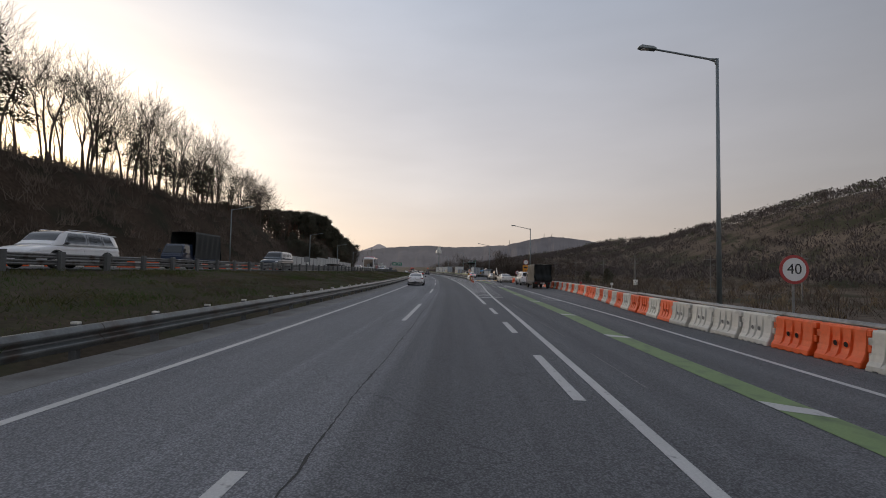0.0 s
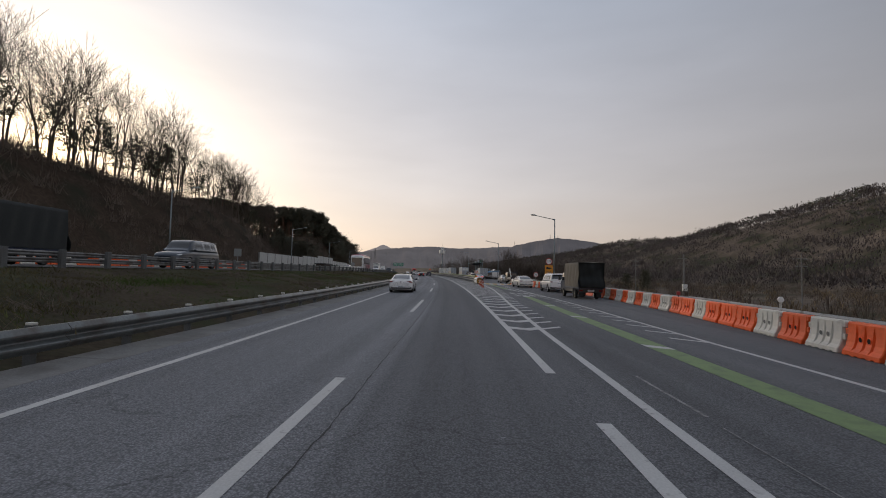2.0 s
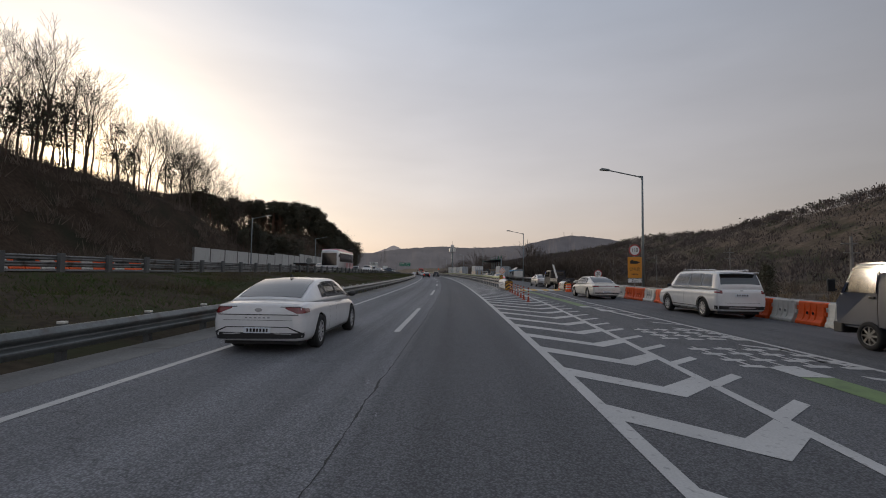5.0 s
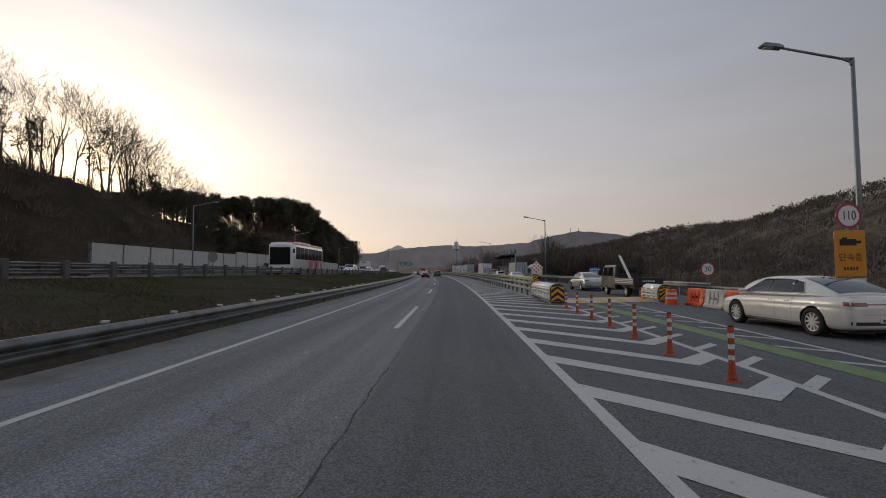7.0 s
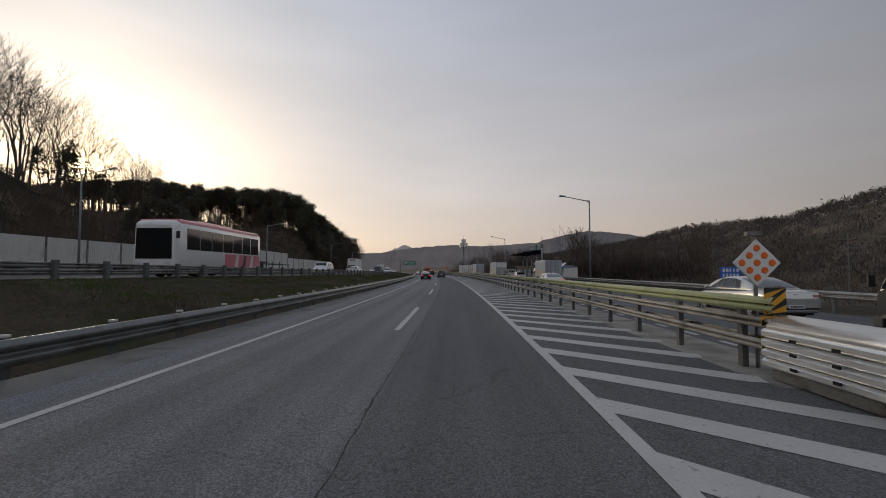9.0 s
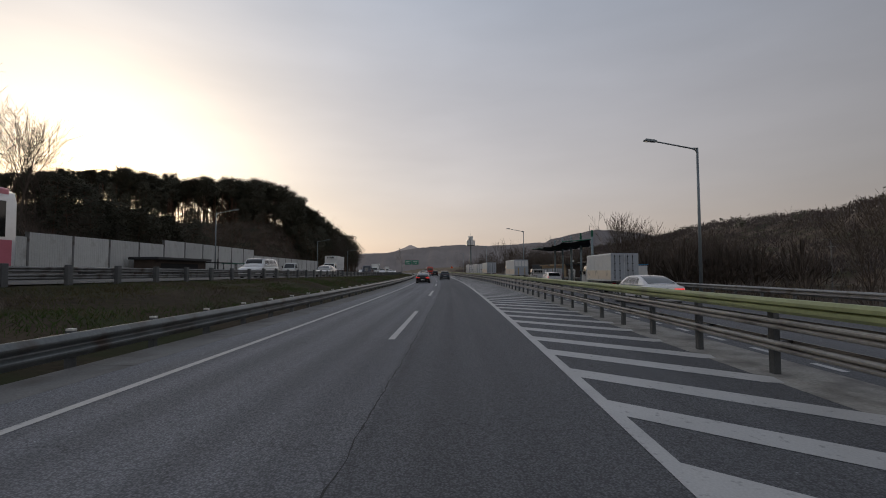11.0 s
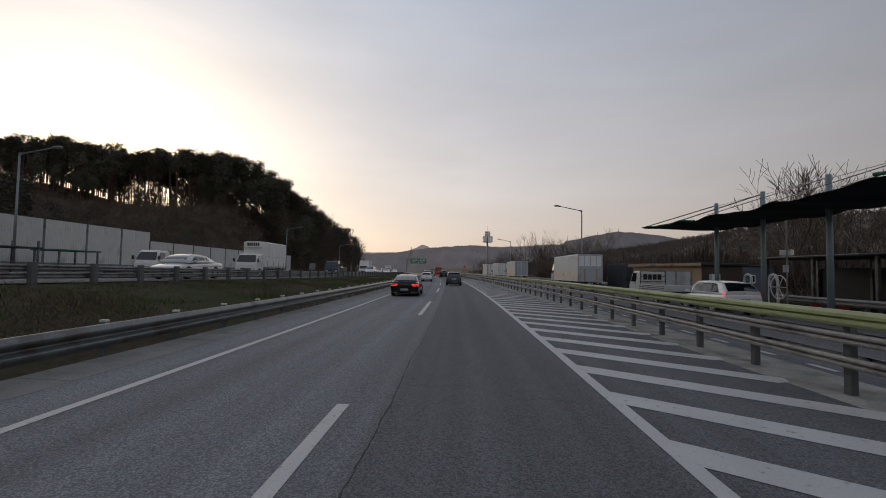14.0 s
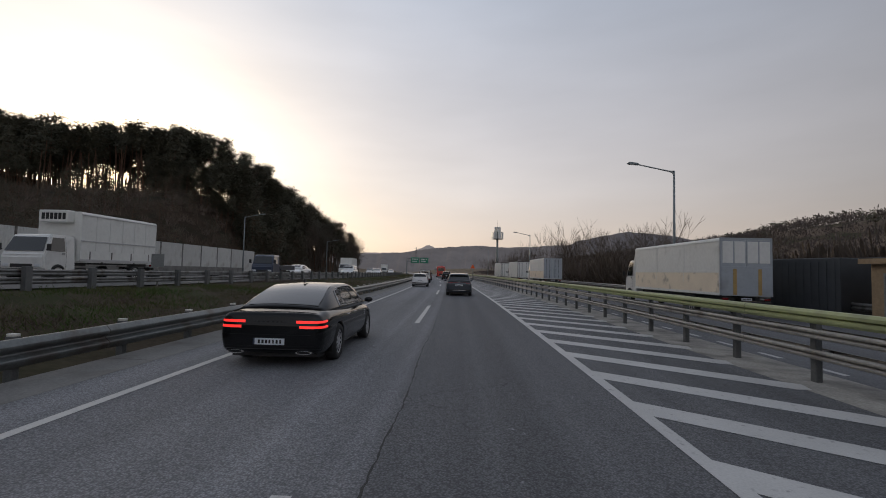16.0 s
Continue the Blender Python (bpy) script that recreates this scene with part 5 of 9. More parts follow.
def between(rows, ys):
    """Rows of numbers, smoothly carried (and never past their neighbours) to each place along the car."""
    x = [r[0] for r in rows]
    cols = list(zip(*rows))[1:]
    out = [[y] for y in ys]
    for c in cols:
        d = [(c[k + 1] - c[k]) / (x[k + 1] - x[k]) for k in range(len(x) - 1)]
        m = [d[0]] + [0.0 if a * b <= 0 else 2 * a * b / (a + b) for a, b in zip(d, d[1:])] + [d[-1]]
        for row, y in zip(out, ys):
            k = max(0, min(len(x) - 2, sum(1 for q in x[1:-1] if y >= q)))
            h = x[k + 1] - x[k]
            t = (y - x[k]) / h
            row.append((2 * t ** 3 - 3 * t * t + 1) * c[k] + (t ** 3 - 2 * t * t + t) * h * m[k] + (3 * t * t - 2 * t ** 3) * c[k + 1] + (t ** 3 - t * t) * h * m[k + 1])
    return out


FLANK = ((0.0, 0.80), (0.03, 0.90), (0.12, 0.958), (0.28, 0.987), (0.48, 1.0), (0.60, 0.996), (0.70, 0.978), (0.74, 0.982), (0.84, 0.965), (0.93, 0.93), (0.985, 0.88), (1.0, 0.80))


def flank(f):
    """Share of the half width at a share of the body's height."""
    for (a, p), (b, q) in zip(FLANK, FLANK[1:]):
        if f <= b:
            return p + (q - p) * (f - a) / (b - a)
    return FLANK[-1][1]


class Shell:
    """The painted lower body of a car as a skin that other parts can lie on."""

    def __init__(self, half, stations):
        r, f = stations[0][0], stations[-1][0]
        ys = [r + q for q in (0, 0.004, 0.008, 0.012, 0.016, 0.02, 0.025, 0.03, 0.035, 0.04, 0.045, 0.05, 0.056, 0.063, 0.071, 0.08, 0.09, 0.105, 0.125, 0.15, 0.18)]
        n = int((f - r - 0.36) / 0.065)
        ys += [r + 0.18 + (f - r - 0.36) * k / n for k in range(1, n)]
        ys += [f - 0.18 + 0.02 * k for k in range(10)]
        self.half, self.rows = half, between(stations, ys)

    def mesh(self, axles, wheel, gap):
        fr = (0, 0.03, 0.08, 0.14, 0.21, 0.28, 0.35, 0.42, 0.49, 0.56, 0.63, 0.70, 0.74, 0.79, 0.84, 0.89, 0.93, 0.965, 0.985, 1.0)
        bm = bmesh.new()
        rings = []
        for y, w, zb, zt, crown in self.rows:
            hf = [(self.half * w * flank(q), zb + (zt - zb) * q) for q in fr]
            hf += [(self.half * w * 0.66, zt + crown * 0.55), (self.half * w * 0.36, zt + crown * 0.87), (0, zt + crown)]
            rings.append([Vector((x, y, z)) for x, z in hf + [(-x, z) for x, z in reversed(hf[:-1])]])
        loft(bm, rings)
        # openings for the wheels
        big = wheel + gap

        def reach(v):
            return min(math.hypot(v.co.y - y, v.co.z - wheel) for y in axles) if abs(v.co.x) > self.half * 0.5 else 9.0
        bmesh.ops.delete(bm, geom=[v for v in bm.verts if reach(v) < big - 0.022], context="VERTS")
        for v in bm.verts:
            if v.is_boundary and abs(reach(v) - big) < 0.13 and v.co.z > wheel * 0.5:
                y = min(axles, key=lambda q: abs(q - v.co.y))
                e = Vector((0, v.co.y - y, v.co.z - wheel)).normalized() * big
                v.co.y, v.co.z = y + e.y, wheel + e.z
        return bm

    def across(self, row, z):
        y, w, zb, zt, crown = row
        return self.half * w * flank((z - zb) / (zt - zb)) if zb <= z <= zt else None

    def side(self, y, z):
        """Half width of the skin at a place along the car and a height."""
        a = min(self.rows, key=lambda q: abs(q[0] - y))
        return self.across(a, z) or self.half * a[1] * 0.8

    def wrap(self, z, end=-1):
        """Plan outline at a height, from the middle of one end of the car round to its side."""
        rows = self.rows if end < 0 else list(reversed(self.rows))
        z = max(0.32, min(z, max(q[3] for q in rows[:24]) - 0.01))
        pts = []
        for row in rows:
            x = self.across(row, z)
            if x is not None:
                if not pts:
                    pts.append((0.0, row[0]))
                pts.append((x, row[0]))
            if len(pts) > 34:
                break
        return pts

    def on(self, bm, a0, a1, low, high, out=0.006, n=8, m=2, end=-1, depth=0.02):
        """A patch on the skin from arc a0 to a1 round an end of the car; low and high are heights at both its ends."""
        grid = []
        for j in range(m + 1):
            row = []
            for i in range(n + 1):
                t = i / n
                lo, hi = low[0] + (low[1] - low[0]) * t, high[0] + (high[1] - high[0]) * t
                z = lo + (hi - lo) * j / m
                a = a0 + (a1 - a0) * t
                sgn, a = (1, a) if a >= 0 else (-1, -a)
                pts = self.wrap(z, end)
                for p, q in zip(pts, pts[1:]):
                    d = math.hypot(q[0] - p[0], q[1] - p[1])
                    if a <= d or q == pts[-1]:
                        u = a / d if d > 1e-6 else 0.0
                        nx, ny = (q[1] - p[1]) / d * -end, (q[0] - p[0]) / d * end
                        row.append(bm.verts.new((sgn * (p[0] + (q[0] - p[0]) * u + nx * out), p[1] + (q[1] - p[1]) * u + ny * out, z)))
                        break
                    a -= d
            grid.append(row)
        faces = []
        for p, q in zip(grid, grid[1:]):
            for i in range(n):
                f = bm.faces.new((p[i], p[i + 1], q[i + 1], q[i]))
                f.smooth = True
                faces.append(f)
        bmesh.ops.recalc_face_normals(bm, faces=faces)
        return bm

    def flank_line(self, bm, y0, z0, y1, z1, wide, out=0.0015, n=8):
        """A narrow band on both flanks between two places."""
        for sgn in (1, -1):
            row = []
            for k in range(n + 1):
                y, z = y0 + (y1 - y0) * k / n, z0 + (z1 - z0) * k / n
                up = abs(z1 - z0) > abs(y1 - y0)
                p = (y - wide / 2, z) if up else (y, z - wide / 2)
                q = (y + wide / 2, z) if up else (y, z + wide / 2)
                row.append([bm.verts.new((sgn * (self.side(a, b) + out), a, b)) for a, b in (p, q)])
            for p, q in zip(row, row[1:]):
                bm.faces.new((p[0], p[1], q[1], q[0]))
        return bm


def cabin_at(stations, y):
    """Roof height, belt height, half widths at the belt and at the roof for a place along the car."""
    for a, b in zip(stations, stations[1:]):
        if a[0] <= y <= b[0]:
            t = (y - a[0]) / (b[0] - a[0])
            return [p + (q - p) * t for p, q in zip(a[1:], b[1:])]
    return list(stations[0][1:] if y < stations[0][0] else stations[-1][1:])


def bar_parts(name, material, parent, x0, x1, y, z0, z1, n, seed):
    """A row of plain bars in place of writing, each a part."""
    rng = random.Random(seed)
    step = (x1 - x0) / n
    for k in range(n):
        a = x0 + k * step + step * 0.15
        part(name, boxes((a, a + step * rng.uniform(0.45, 0.72), y - 0.002, y + 0.002, z0, z1)), material, parent)


def number_plate(car, y, z, seed, width=0.52, face=-1):
    p = part("number_plate", boxes((-width / 2, width / 2, y - 0.008, y + 0.008, z - 0.055, z + 0.055), bevel=0.004), PLATE, car, "pale plate with dark bars")
    bar_parts("plate_bar", BLACK, p, -width / 2 + 0.05, width / 2 - 0.03, y + face * 0.011, z - 0.032, z + 0.032, 7, seed)


def car(name, label, category, body_paint, m, length, width, body, cabin, side_windows, wheel_r, axles, screens, tail=None, group="", rim=None, spokes=10, plate_z=0.62, plate_seed=1, chrome=False, handles=(), mirror_y=None, gap=0.045, flare=None):
    """A car that faces +y: lofted body with open wheel arches, cabin, glass set on the cabin, doors by their gaps, lamps, wheels and trim."""
    c = thing(name, label, category, m, group)
    hw = width / 2
    shell = Shell(hw, body)
    part("body", shell.mesh(axles, wheel_r, gap), body_paint, c)
    # cabin
    lo, hi = cabin[0][0], cabin[-1][0]
    fine = between(cabin, [lo + (hi - lo) * k / 40 for k in range(41)])
    rings = []
    for y, zr, zb, wb, wr in fine:
        h = zr - zb
        half = ((wb, zb - 0.03), (wb - 0.02 * h, zb + 0.1 * h), (wr + 0.02, zr - 0.10 * h - 0.004), (wr + 0.002, zr - 0.045 * h - 0.004), (wr - 0.05, zr - 0.008), (wr * 0.75, zr + 0.009), (wr * 0.45, zr + 0.02), (0, zr + 0.026))
        rings.append([Vector((x, y, z)) for x, z in half] + [Vector((-x, y, z)) for x, z in reversed(half[:-1])])
    part("roof", loft(bmesh.new(), rings), body_paint, c)

    def side_point(y, v, out, sgn):
        zr, zb, wb, wr = cabin_at(fine, y)
        z = zb + (zr - zb) * v
        x = wb - 0.02 * (zr - zb) + (wr + 0.02 - wb + 0.02 * (zr - zb)) * (v - 0.1) / 0.8 + out
        return Vector((sgn * x, y, z))

    for sgn in (1, -1):
        ends = []
        for lo_, hi_, v0, v1 in side_windows:
            bm = bmesh.new()
            ys = [lo_[0] + (lo_[1] - lo_[0]) * k / 8 for k in range(9)]
            yt = [hi_[0] + (hi_[1] - hi_[0]) * k / 8 for k in range(9)]
            a = [bm.verts.new(side_point(y, v0, 0.006, sgn)) for y in ys]
            mid = [bm.verts.new(side_point((y + q) / 2, (v0 + v1) / 2, 0.007, sgn)) for y, q in zip(ys, yt)]
            b = [bm.verts.new(side_point(y, v1, 0.006, sgn)) for y in yt]
            for p, q in ((a, mid), (mid, b)):
                for k in range(8):
                    bm.faces.new((p[k], p[k + 1], q[k + 1], q[k])).smooth = True
            bmesh.ops.solidify(bm, geom=bm.faces[:], thickness=0.004)
            part("side_window", bm, GLASS, c)
            ends.append((ys, yt, v0, v1))
        # black pillars between the panes
        bm = bmesh.new()
        low = [side_point(y, e[2], 0.003, sgn) for e in ends for y in e[0]]
        top = [side_point(y, e[3], 0.003, sgn) for e in ends for y in e[1]]
        va, vb = [bm.verts.new(p) for p in low], [bm.verts.new(p) for p in top]
        for k in range(len(va) - 1):
            bm.faces.new((va[k], va[k + 1], vb[k + 1], vb[k]))
        part("pillar_trim", bm, TRIM, c)
        if chrome:
            # one bright line round all the side glass
            bm = bmesh.new()
            low = [side_point(y, e[2] - 0.03, 0.010, sgn) for e in ends for y in e[0]]
            top = [side_point(y, e[3] + 0.02, 0.010, sgn) for e in ends for y in e[1]]
            loop = low + list(reversed(top))
            for p, q in zip(loop, loop[1:] + loop[:1]):
                if (q - p).length > 1e-3:
                    tube(bm, p, q, 0.009, 0.009, 4)
            part("window_trim", bm, CHROME, c, "chrome window surround")
    # front and rear glass lie on the cabin's slopes
    for nm, y0, y1, inset in screens:
        bm = bmesh.new()
        cols = []
        for k in range(11):
            y = y0 + (y1 - y0) * k / 10
            zr, zb, wb, wr = cabin_at(fine, y)
            row = []
            for q in (-1, -0.85, -0.6, -0.3, 0, 0.3, 0.6, 0.85, 1):
                row.append(bm.verts.new((q * (wr - inset), y, zr + 0.026 - 0.026 * q * q + 0.008)))
            cols.append(row)
        for p, q in zip(cols, cols[1:]):
            for k in range(8):
                bm.faces.new((p[k], p[k + 1], q[k + 1], q[k])).smooth = True
        part(nm, bm, GLASS, c)
    # wheel housings and wheels
    for y in axles:
        for sgn in (1, -1):
            bm = bmesh.new()
            big = wheel_r + gap + 0.004
            rim_out, rim_in = [], []
            for k in range(17):
                a = math.pi * (-0.12 + 1.24 * k / 16)
                for x, rowv in ((hw * 0.955, rim_out), (hw - 0.34, rim_in)):
                    rowv.append(bm.verts.new((sgn * x, y + big * math.cos(a), wheel_r + big * math.sin(a))))
            for k in range(16):
                bm.faces.new((rim_out[k], rim_out[k + 1], rim_in[k + 1], rim_in[k]))
            bm.faces.new(rim_in)
            part("wheel_housing", bm, SEAM, c)
            if flare:
                bm = bmesh.new()
                for k in range(16):
                    a, b = math.pi * (-0.05 + 1.10 * k / 16), math.pi * (-0.05 + 1.10 * (k + 1) / 16)
                    q = [(shell.side(y + rr * math.cos(t), wheel_r + rr * math.sin(t)) + 0.012, y + rr * math.cos(t), wheel_r + rr * math.sin(t)) for rr, t in ((big, a), (big + 0.055, a), (big + 0.055, b), (big, b))]
                    bm.faces.new([bm.verts.new((sgn * x, yy, z)) for x, yy, z in q])
                part("arch_trim", bm, flare, c)
    add_wheels(c, hw - 0.012, axles, wheel_r, 0.225, spokes, rim)
    y_rear, y_front = body[0][0], body[-1][0]
    part("underbody", boxes((-hw * 0.80, hw * 0.80, y_rear + 0.25, y_front - 0.3, 0.17, 0.30)), TRIM, c)
    number_plate(c, y_rear - 0.012, plate_z, plate_seed)
    # door gaps and handles
    top_z = body[len(body) // 2][3]
    for y in handles:
        part("door_gap", shell.flank_line(bmesh.new(), y - 0.17, 0.34, y - 0.17, top_z - 0.05, 0.007), SEAM, c)
        for sgn in (1, -1):
            x = sgn * (shell.side(y, top_z - 0.14) + 0.004)
            part("door_handle", boxes((x - 0.012, x + 0.012, y - 0.10, y + 0.09, top_z - 0.155, top_z - 0.13), bevel=0.008), CHROME if chrome else body_paint, c)
    if mirror_y is not None:
        zr, zb, wb, wr = cabin_at(fine, mirror_y)
        for sgn in (1, -1):
            bm = bmesh.new()
            bmesh.ops.create_uvsphere(bm, u_segments=12, v_segments=8, radius=1.0, matrix=Matrix.Translation((sgn * (hw + 0.075), mirror_y, zb + 0.085)) @ Matrix.Diagonal((0.105, 0.075, 0.068, 1)))
            for f in bm.faces:
                f.smooth = True
            box(bm, sgn * (hw - 0.03) - 0.05, sgn * (hw - 0.03) + 0.05, mirror_y - 0.015, mirror_y + 0.03, zb + 0.03, zb + 0.055)
            part("mirror", bm, TRIM if body_paint == CAR_WHITE and category == "car" and length > 4.9 else body_paint, c)
    # front end
    z = body[-3][3] - 0.10
    for sgn in (1, -1):
        part("headlight", shell.on(bmesh.new(), sgn * hw * 0.50, sgn * (hw * 1.05), (z - 0.06, z - 0.04), (z, z + 0.06), end=1), LIGHT_CLEAR, c)
    part("grille", shell.on(bmesh.new(), -hw * 0.42, hw * 0.42, (0.42, 0.42), (z - 0.06, z - 0.06), end=1), TRIM, c)
    part("front_bumper", shell.on(bmesh.new(), -hw * 0.8, hw * 0.8, (0.30, 0.30), (0.37, 0.37), end=1, n=12), TRIM, c)
    if tail:
        tail(c, hw, y_rear, shell)
    return c


def sedan(name, label, body_paint, m, tail, fastback=True, chrome=False, plate_z=0.47, seed=1, length=4.92, width=1.87, rim=None, group=""):
    """A low saloon with a long sloping rear screen."""
    r, f = -length / 2, length / 2
    body = ((r, 0.74, 0.33, 0.74, 0.0), (r + 0.02, 0.84, 0.30, 0.82, 0.0), (r + 0.05, 0.895, 0.28, 0.925, 0.006), (r + 0.09, 0.93, 0.26, 0.957, 0.012), (r + 0.18, 0.96, 0.24, 0.955, 0.018), (r + 0.5, 0.995, 0.21, 0.985, 0.03), (r + 1.1, 1.0, 0.20, 0.985, 0.02), (r + 1.9, 0.998, 0.20, 0.955, 0.02), (0.5, 0.992, 0.20, 0.935, 0.02), (f - 1.6, 0.995, 0.20, 0.915, 0.03), (f - 0.9, 0.99, 0.20, 0.845, 0.05), (f - 0.35, 0.93, 0.22, 0.745, 0.045), (f - 0.06, 0.80, 0.26, 0.655, 0.03), (f, 0.68, 0.32, 0.58, 0.0))
    hw = width / 2
    b0 = r + (0.46 if fastback else 0.72)
    cabin = ((b0, 1.015, 0.975, hw * 0.82, hw * 0.74), (b0 + 0.35, 1.155, 0.985, hw * 0.89, hw * 0.735), (b0 + 0.85, 1.325, 0.975, hw * 0.92, hw * 0.685), (b0 + 1.25, 1.405, 0.965, hw * 0.935, hw * 0.655), (b0 + 1.75, 1.437, 0.955, hw * 0.94, hw * 0.645), (0.35, 1.43, 0.945, hw * 0.94, hw * 0.65), (0.85, 1.345, 0.94, hw * 0.93, hw * 0.665), (1.30, 1.16, 0.93, hw * 0.91, hw * 0.71), (f - 1.0, 0.95, 0.92, hw * 0.86, hw * 0.76))
    windows = (((b0 + 0.86, b0 + 1.22), (b0 + 1.06, b0 + 1.27), 0.16, 0.80), ((b0 + 1.26, b0 + 2.15), (b0 + 1.31, b0 + 2.10), 0.14, 0.86), ((b0 + 2.19, 1.18), (b0 + 2.14, 0.50), 0.14, 0.86))
    axles = (r + 1.06, r + 1.06 + 2.88)
    c = car(name, label, "car", body_paint, m, length, width, body, cabin, windows, 0.345, axles, (("rear_screen", b0 + 0.10, b0 + 1.22, 0.05), ("windscreen", 0.56, f - 1.12, 0.04)), tail, plate_z=plate_z, plate_seed=seed, chrome=chrome, handles=(b0 + 1.42, 0.02), mirror_y=1.02, rim=rim, group=group)
    fin = bmesh.new()
    prism(fin, ((b0 + 1.26, 1.45), (b0 + 1.47, 1.465), (b0 + 1.27, 1.525)), "x", -0.018, 0.018)
    part("antenna_fin", fin, TRIM, c)
    shell = Shell(hw, body)
    part("sill_trim", shell.flank_line(bmesh.new(), axles[0] + 0.44, 0.275, axles[1] - 0.44, 0.265, 0.03, 0.003), CHROME if chrome else TRIM, c)
    return c


def tail_wrap(lit):
    """Wide dark red lamps joined by a thin bar, for the white saloon."""
    def build(c, hw, y, shell):
        for sgn in (1, -1):
            bm = shell.on(bmesh.new(), sgn * 0.52, sgn * 0.76, (0.88, 0.785), (0.905, 0.905), n=8)
            shell.on(bm, sgn * 0.76, sgn * 1.12, (0.785, 0.80), (0.905, 0.87), n=8)
            part("tail_lamp", bm, LIGHT_RED, c)
            bm = shell.on(bmesh.new(), sgn * 0.42, sgn * 0.86, (0.905, 0.906), (0.918, 0.918), 0.008)
            part("lamp_edge", bm, TRIM, c)
            part("lamp_strip", shell.on(bmesh.new(), sgn * 0.80, sgn * 1.04, (0.815, 0.82), (0.828, 0.833), 0.009), LIGHT_ON if lit else LIGHT_RED, c)
            bm = shell.on(bmesh.new(), sgn * 0.60, sgn * 0.93, (0.515, 0.36), (0.537, 0.395), 0.007)
            part("bumper_line", bm, TRIM, c)
            part("bumper_fin", shell.on(bmesh.new(), sgn * 0.33, sgn * 0.66, (0.40, 0.39), (0.425, 0.405), 0.012), CHROME, c)
        part("lamp_bar", shell.on(bmesh.new(), -0.78, 0.78, (0.755, 0.755), (0.772, 0.772), 0.006, 16), TRIM, c)
        part("bumper_line", shell.on(bmesh.new(), -0.61, 0.61, (0.522, 0.522), (0.538, 0.538), 0.007, 12), TRIM, c)
        part("diffuser", shell.on(bmesh.new(), -0.92, 0.92, (0.29, 0.32), (0.43, 0.42), 0.008, 18), TRIM, c)
        part("boot_gap", shell.on(bmesh.new(), -0.66, 0.66, (0.655, 0.655), (0.661, 0.661), 0.003, 10), SEAM, c)
        bar_parts("badge_bar", CHROME, c, -0.26, 0.26, y - 0.002, 0.695, 0.717, 6, 4)
        emblem = tube(bmesh.new(), (0, y + 0.06, 0.85), (0, y + 0.015, 0.85), 0.055, 0.055, 16)
        bmesh.ops.scale(emblem, vec=(1.25, 1, 0.66), space=Matrix.Translation((0, 0, -0.85)), verts=emblem.verts)
        part("emblem", emblem, CHROME, c)
    return build


def tail_twin(colour):
    """Two thin lit bars one over the other at each side, and twin tail pipes."""
    def build(c, hw, y, shell):
        for sgn in (1, -1):
            for z, inner in ((0.812, 0.45), (0.722, 0.51)):
                part("tail_lamp", shell.on(bmesh.new(), sgn * inner, sgn * 1.13, (z - 0.022, z - 0.012), (z + 0.024, z + 0.022), 0.006, 12), colour, c)
                part("lamp_edge", shell.on(bmesh.new(), sgn * (inner - 0.02), sgn * 1.14, (z - 0.030, z - 0.020), (z - 0.022, z - 0.012), 0.008, 12), TRIM, c)
            bm = tube(bmesh.new(), (sgn * 0.60, y - 0.012, 0.285), (sgn * 0.60, y + 0.1, 0.285), 0.03, 0.03, 16)
            bmesh.ops.scale(bm, vec=(4.6, 1, 1), space=Matrix.Translation((-sgn * 0.60, 0, 0)), verts=bm.verts)
            part("tail_pipe", bm, CHROME, c, "chrome tail pipe")
            bm = tube(bmesh.new(), (sgn * 0.60, y - 0.016, 0.289), (sgn * 0.60, y + 0.05, 0.289), 0.024, 0.024, 16)
            bmesh.ops.scale(bm, vec=(5.1, 1, 1), space=Matrix.Translation((-sgn * 0.60, 0, 0)), verts=bm.verts)
            part("pipe_mouth", bm, SEAM, c)
            bar_parts("badge_bar", CHROME, c, sgn * 0.40 - 0.06, sgn * 0.40 + 0.06, y + 0.004, 0.655, 0.672, 3, 6)
        for z in (0.67, 0.715, 0.76):
            part("wing_vent", shell.flank_line(bmesh.new(), 1.0, z, 1.12, z, 0.018, 0.004, 3), ALLOY, c)
        bar_parts("badge_bar", TRIM, c, -0.28, 0.28, y + 0.016, 0.80, 0.818, 7, 3)
        part("boot_gap", shell.on(bmesh.new(), -0.72, 0.72, (0.585, 0.585), (0.591, 0.591), 0.003, 10), SEAM, c)
        part("bumper_crease", shell.on(bmesh.new(), -0.98, 0.98, (0.385, 0.40), (0.392, 0.407), 0.004, 18), SEAM, c)
        part("diffuser", shell.on(bmesh.new(), -0.90, 0.90, (0.335, 0.335), (0.345, 0.345), 0.006, 18), TRIM, c)
        part("plate_strip", boxes((-0.29, -0.262, y - 0.02, y, plate_low(0.47), plate_low(0.47) + 0.11)), TRUCK_BLUE, c)
    return build


def plate_low(z):
    return z - 0.055


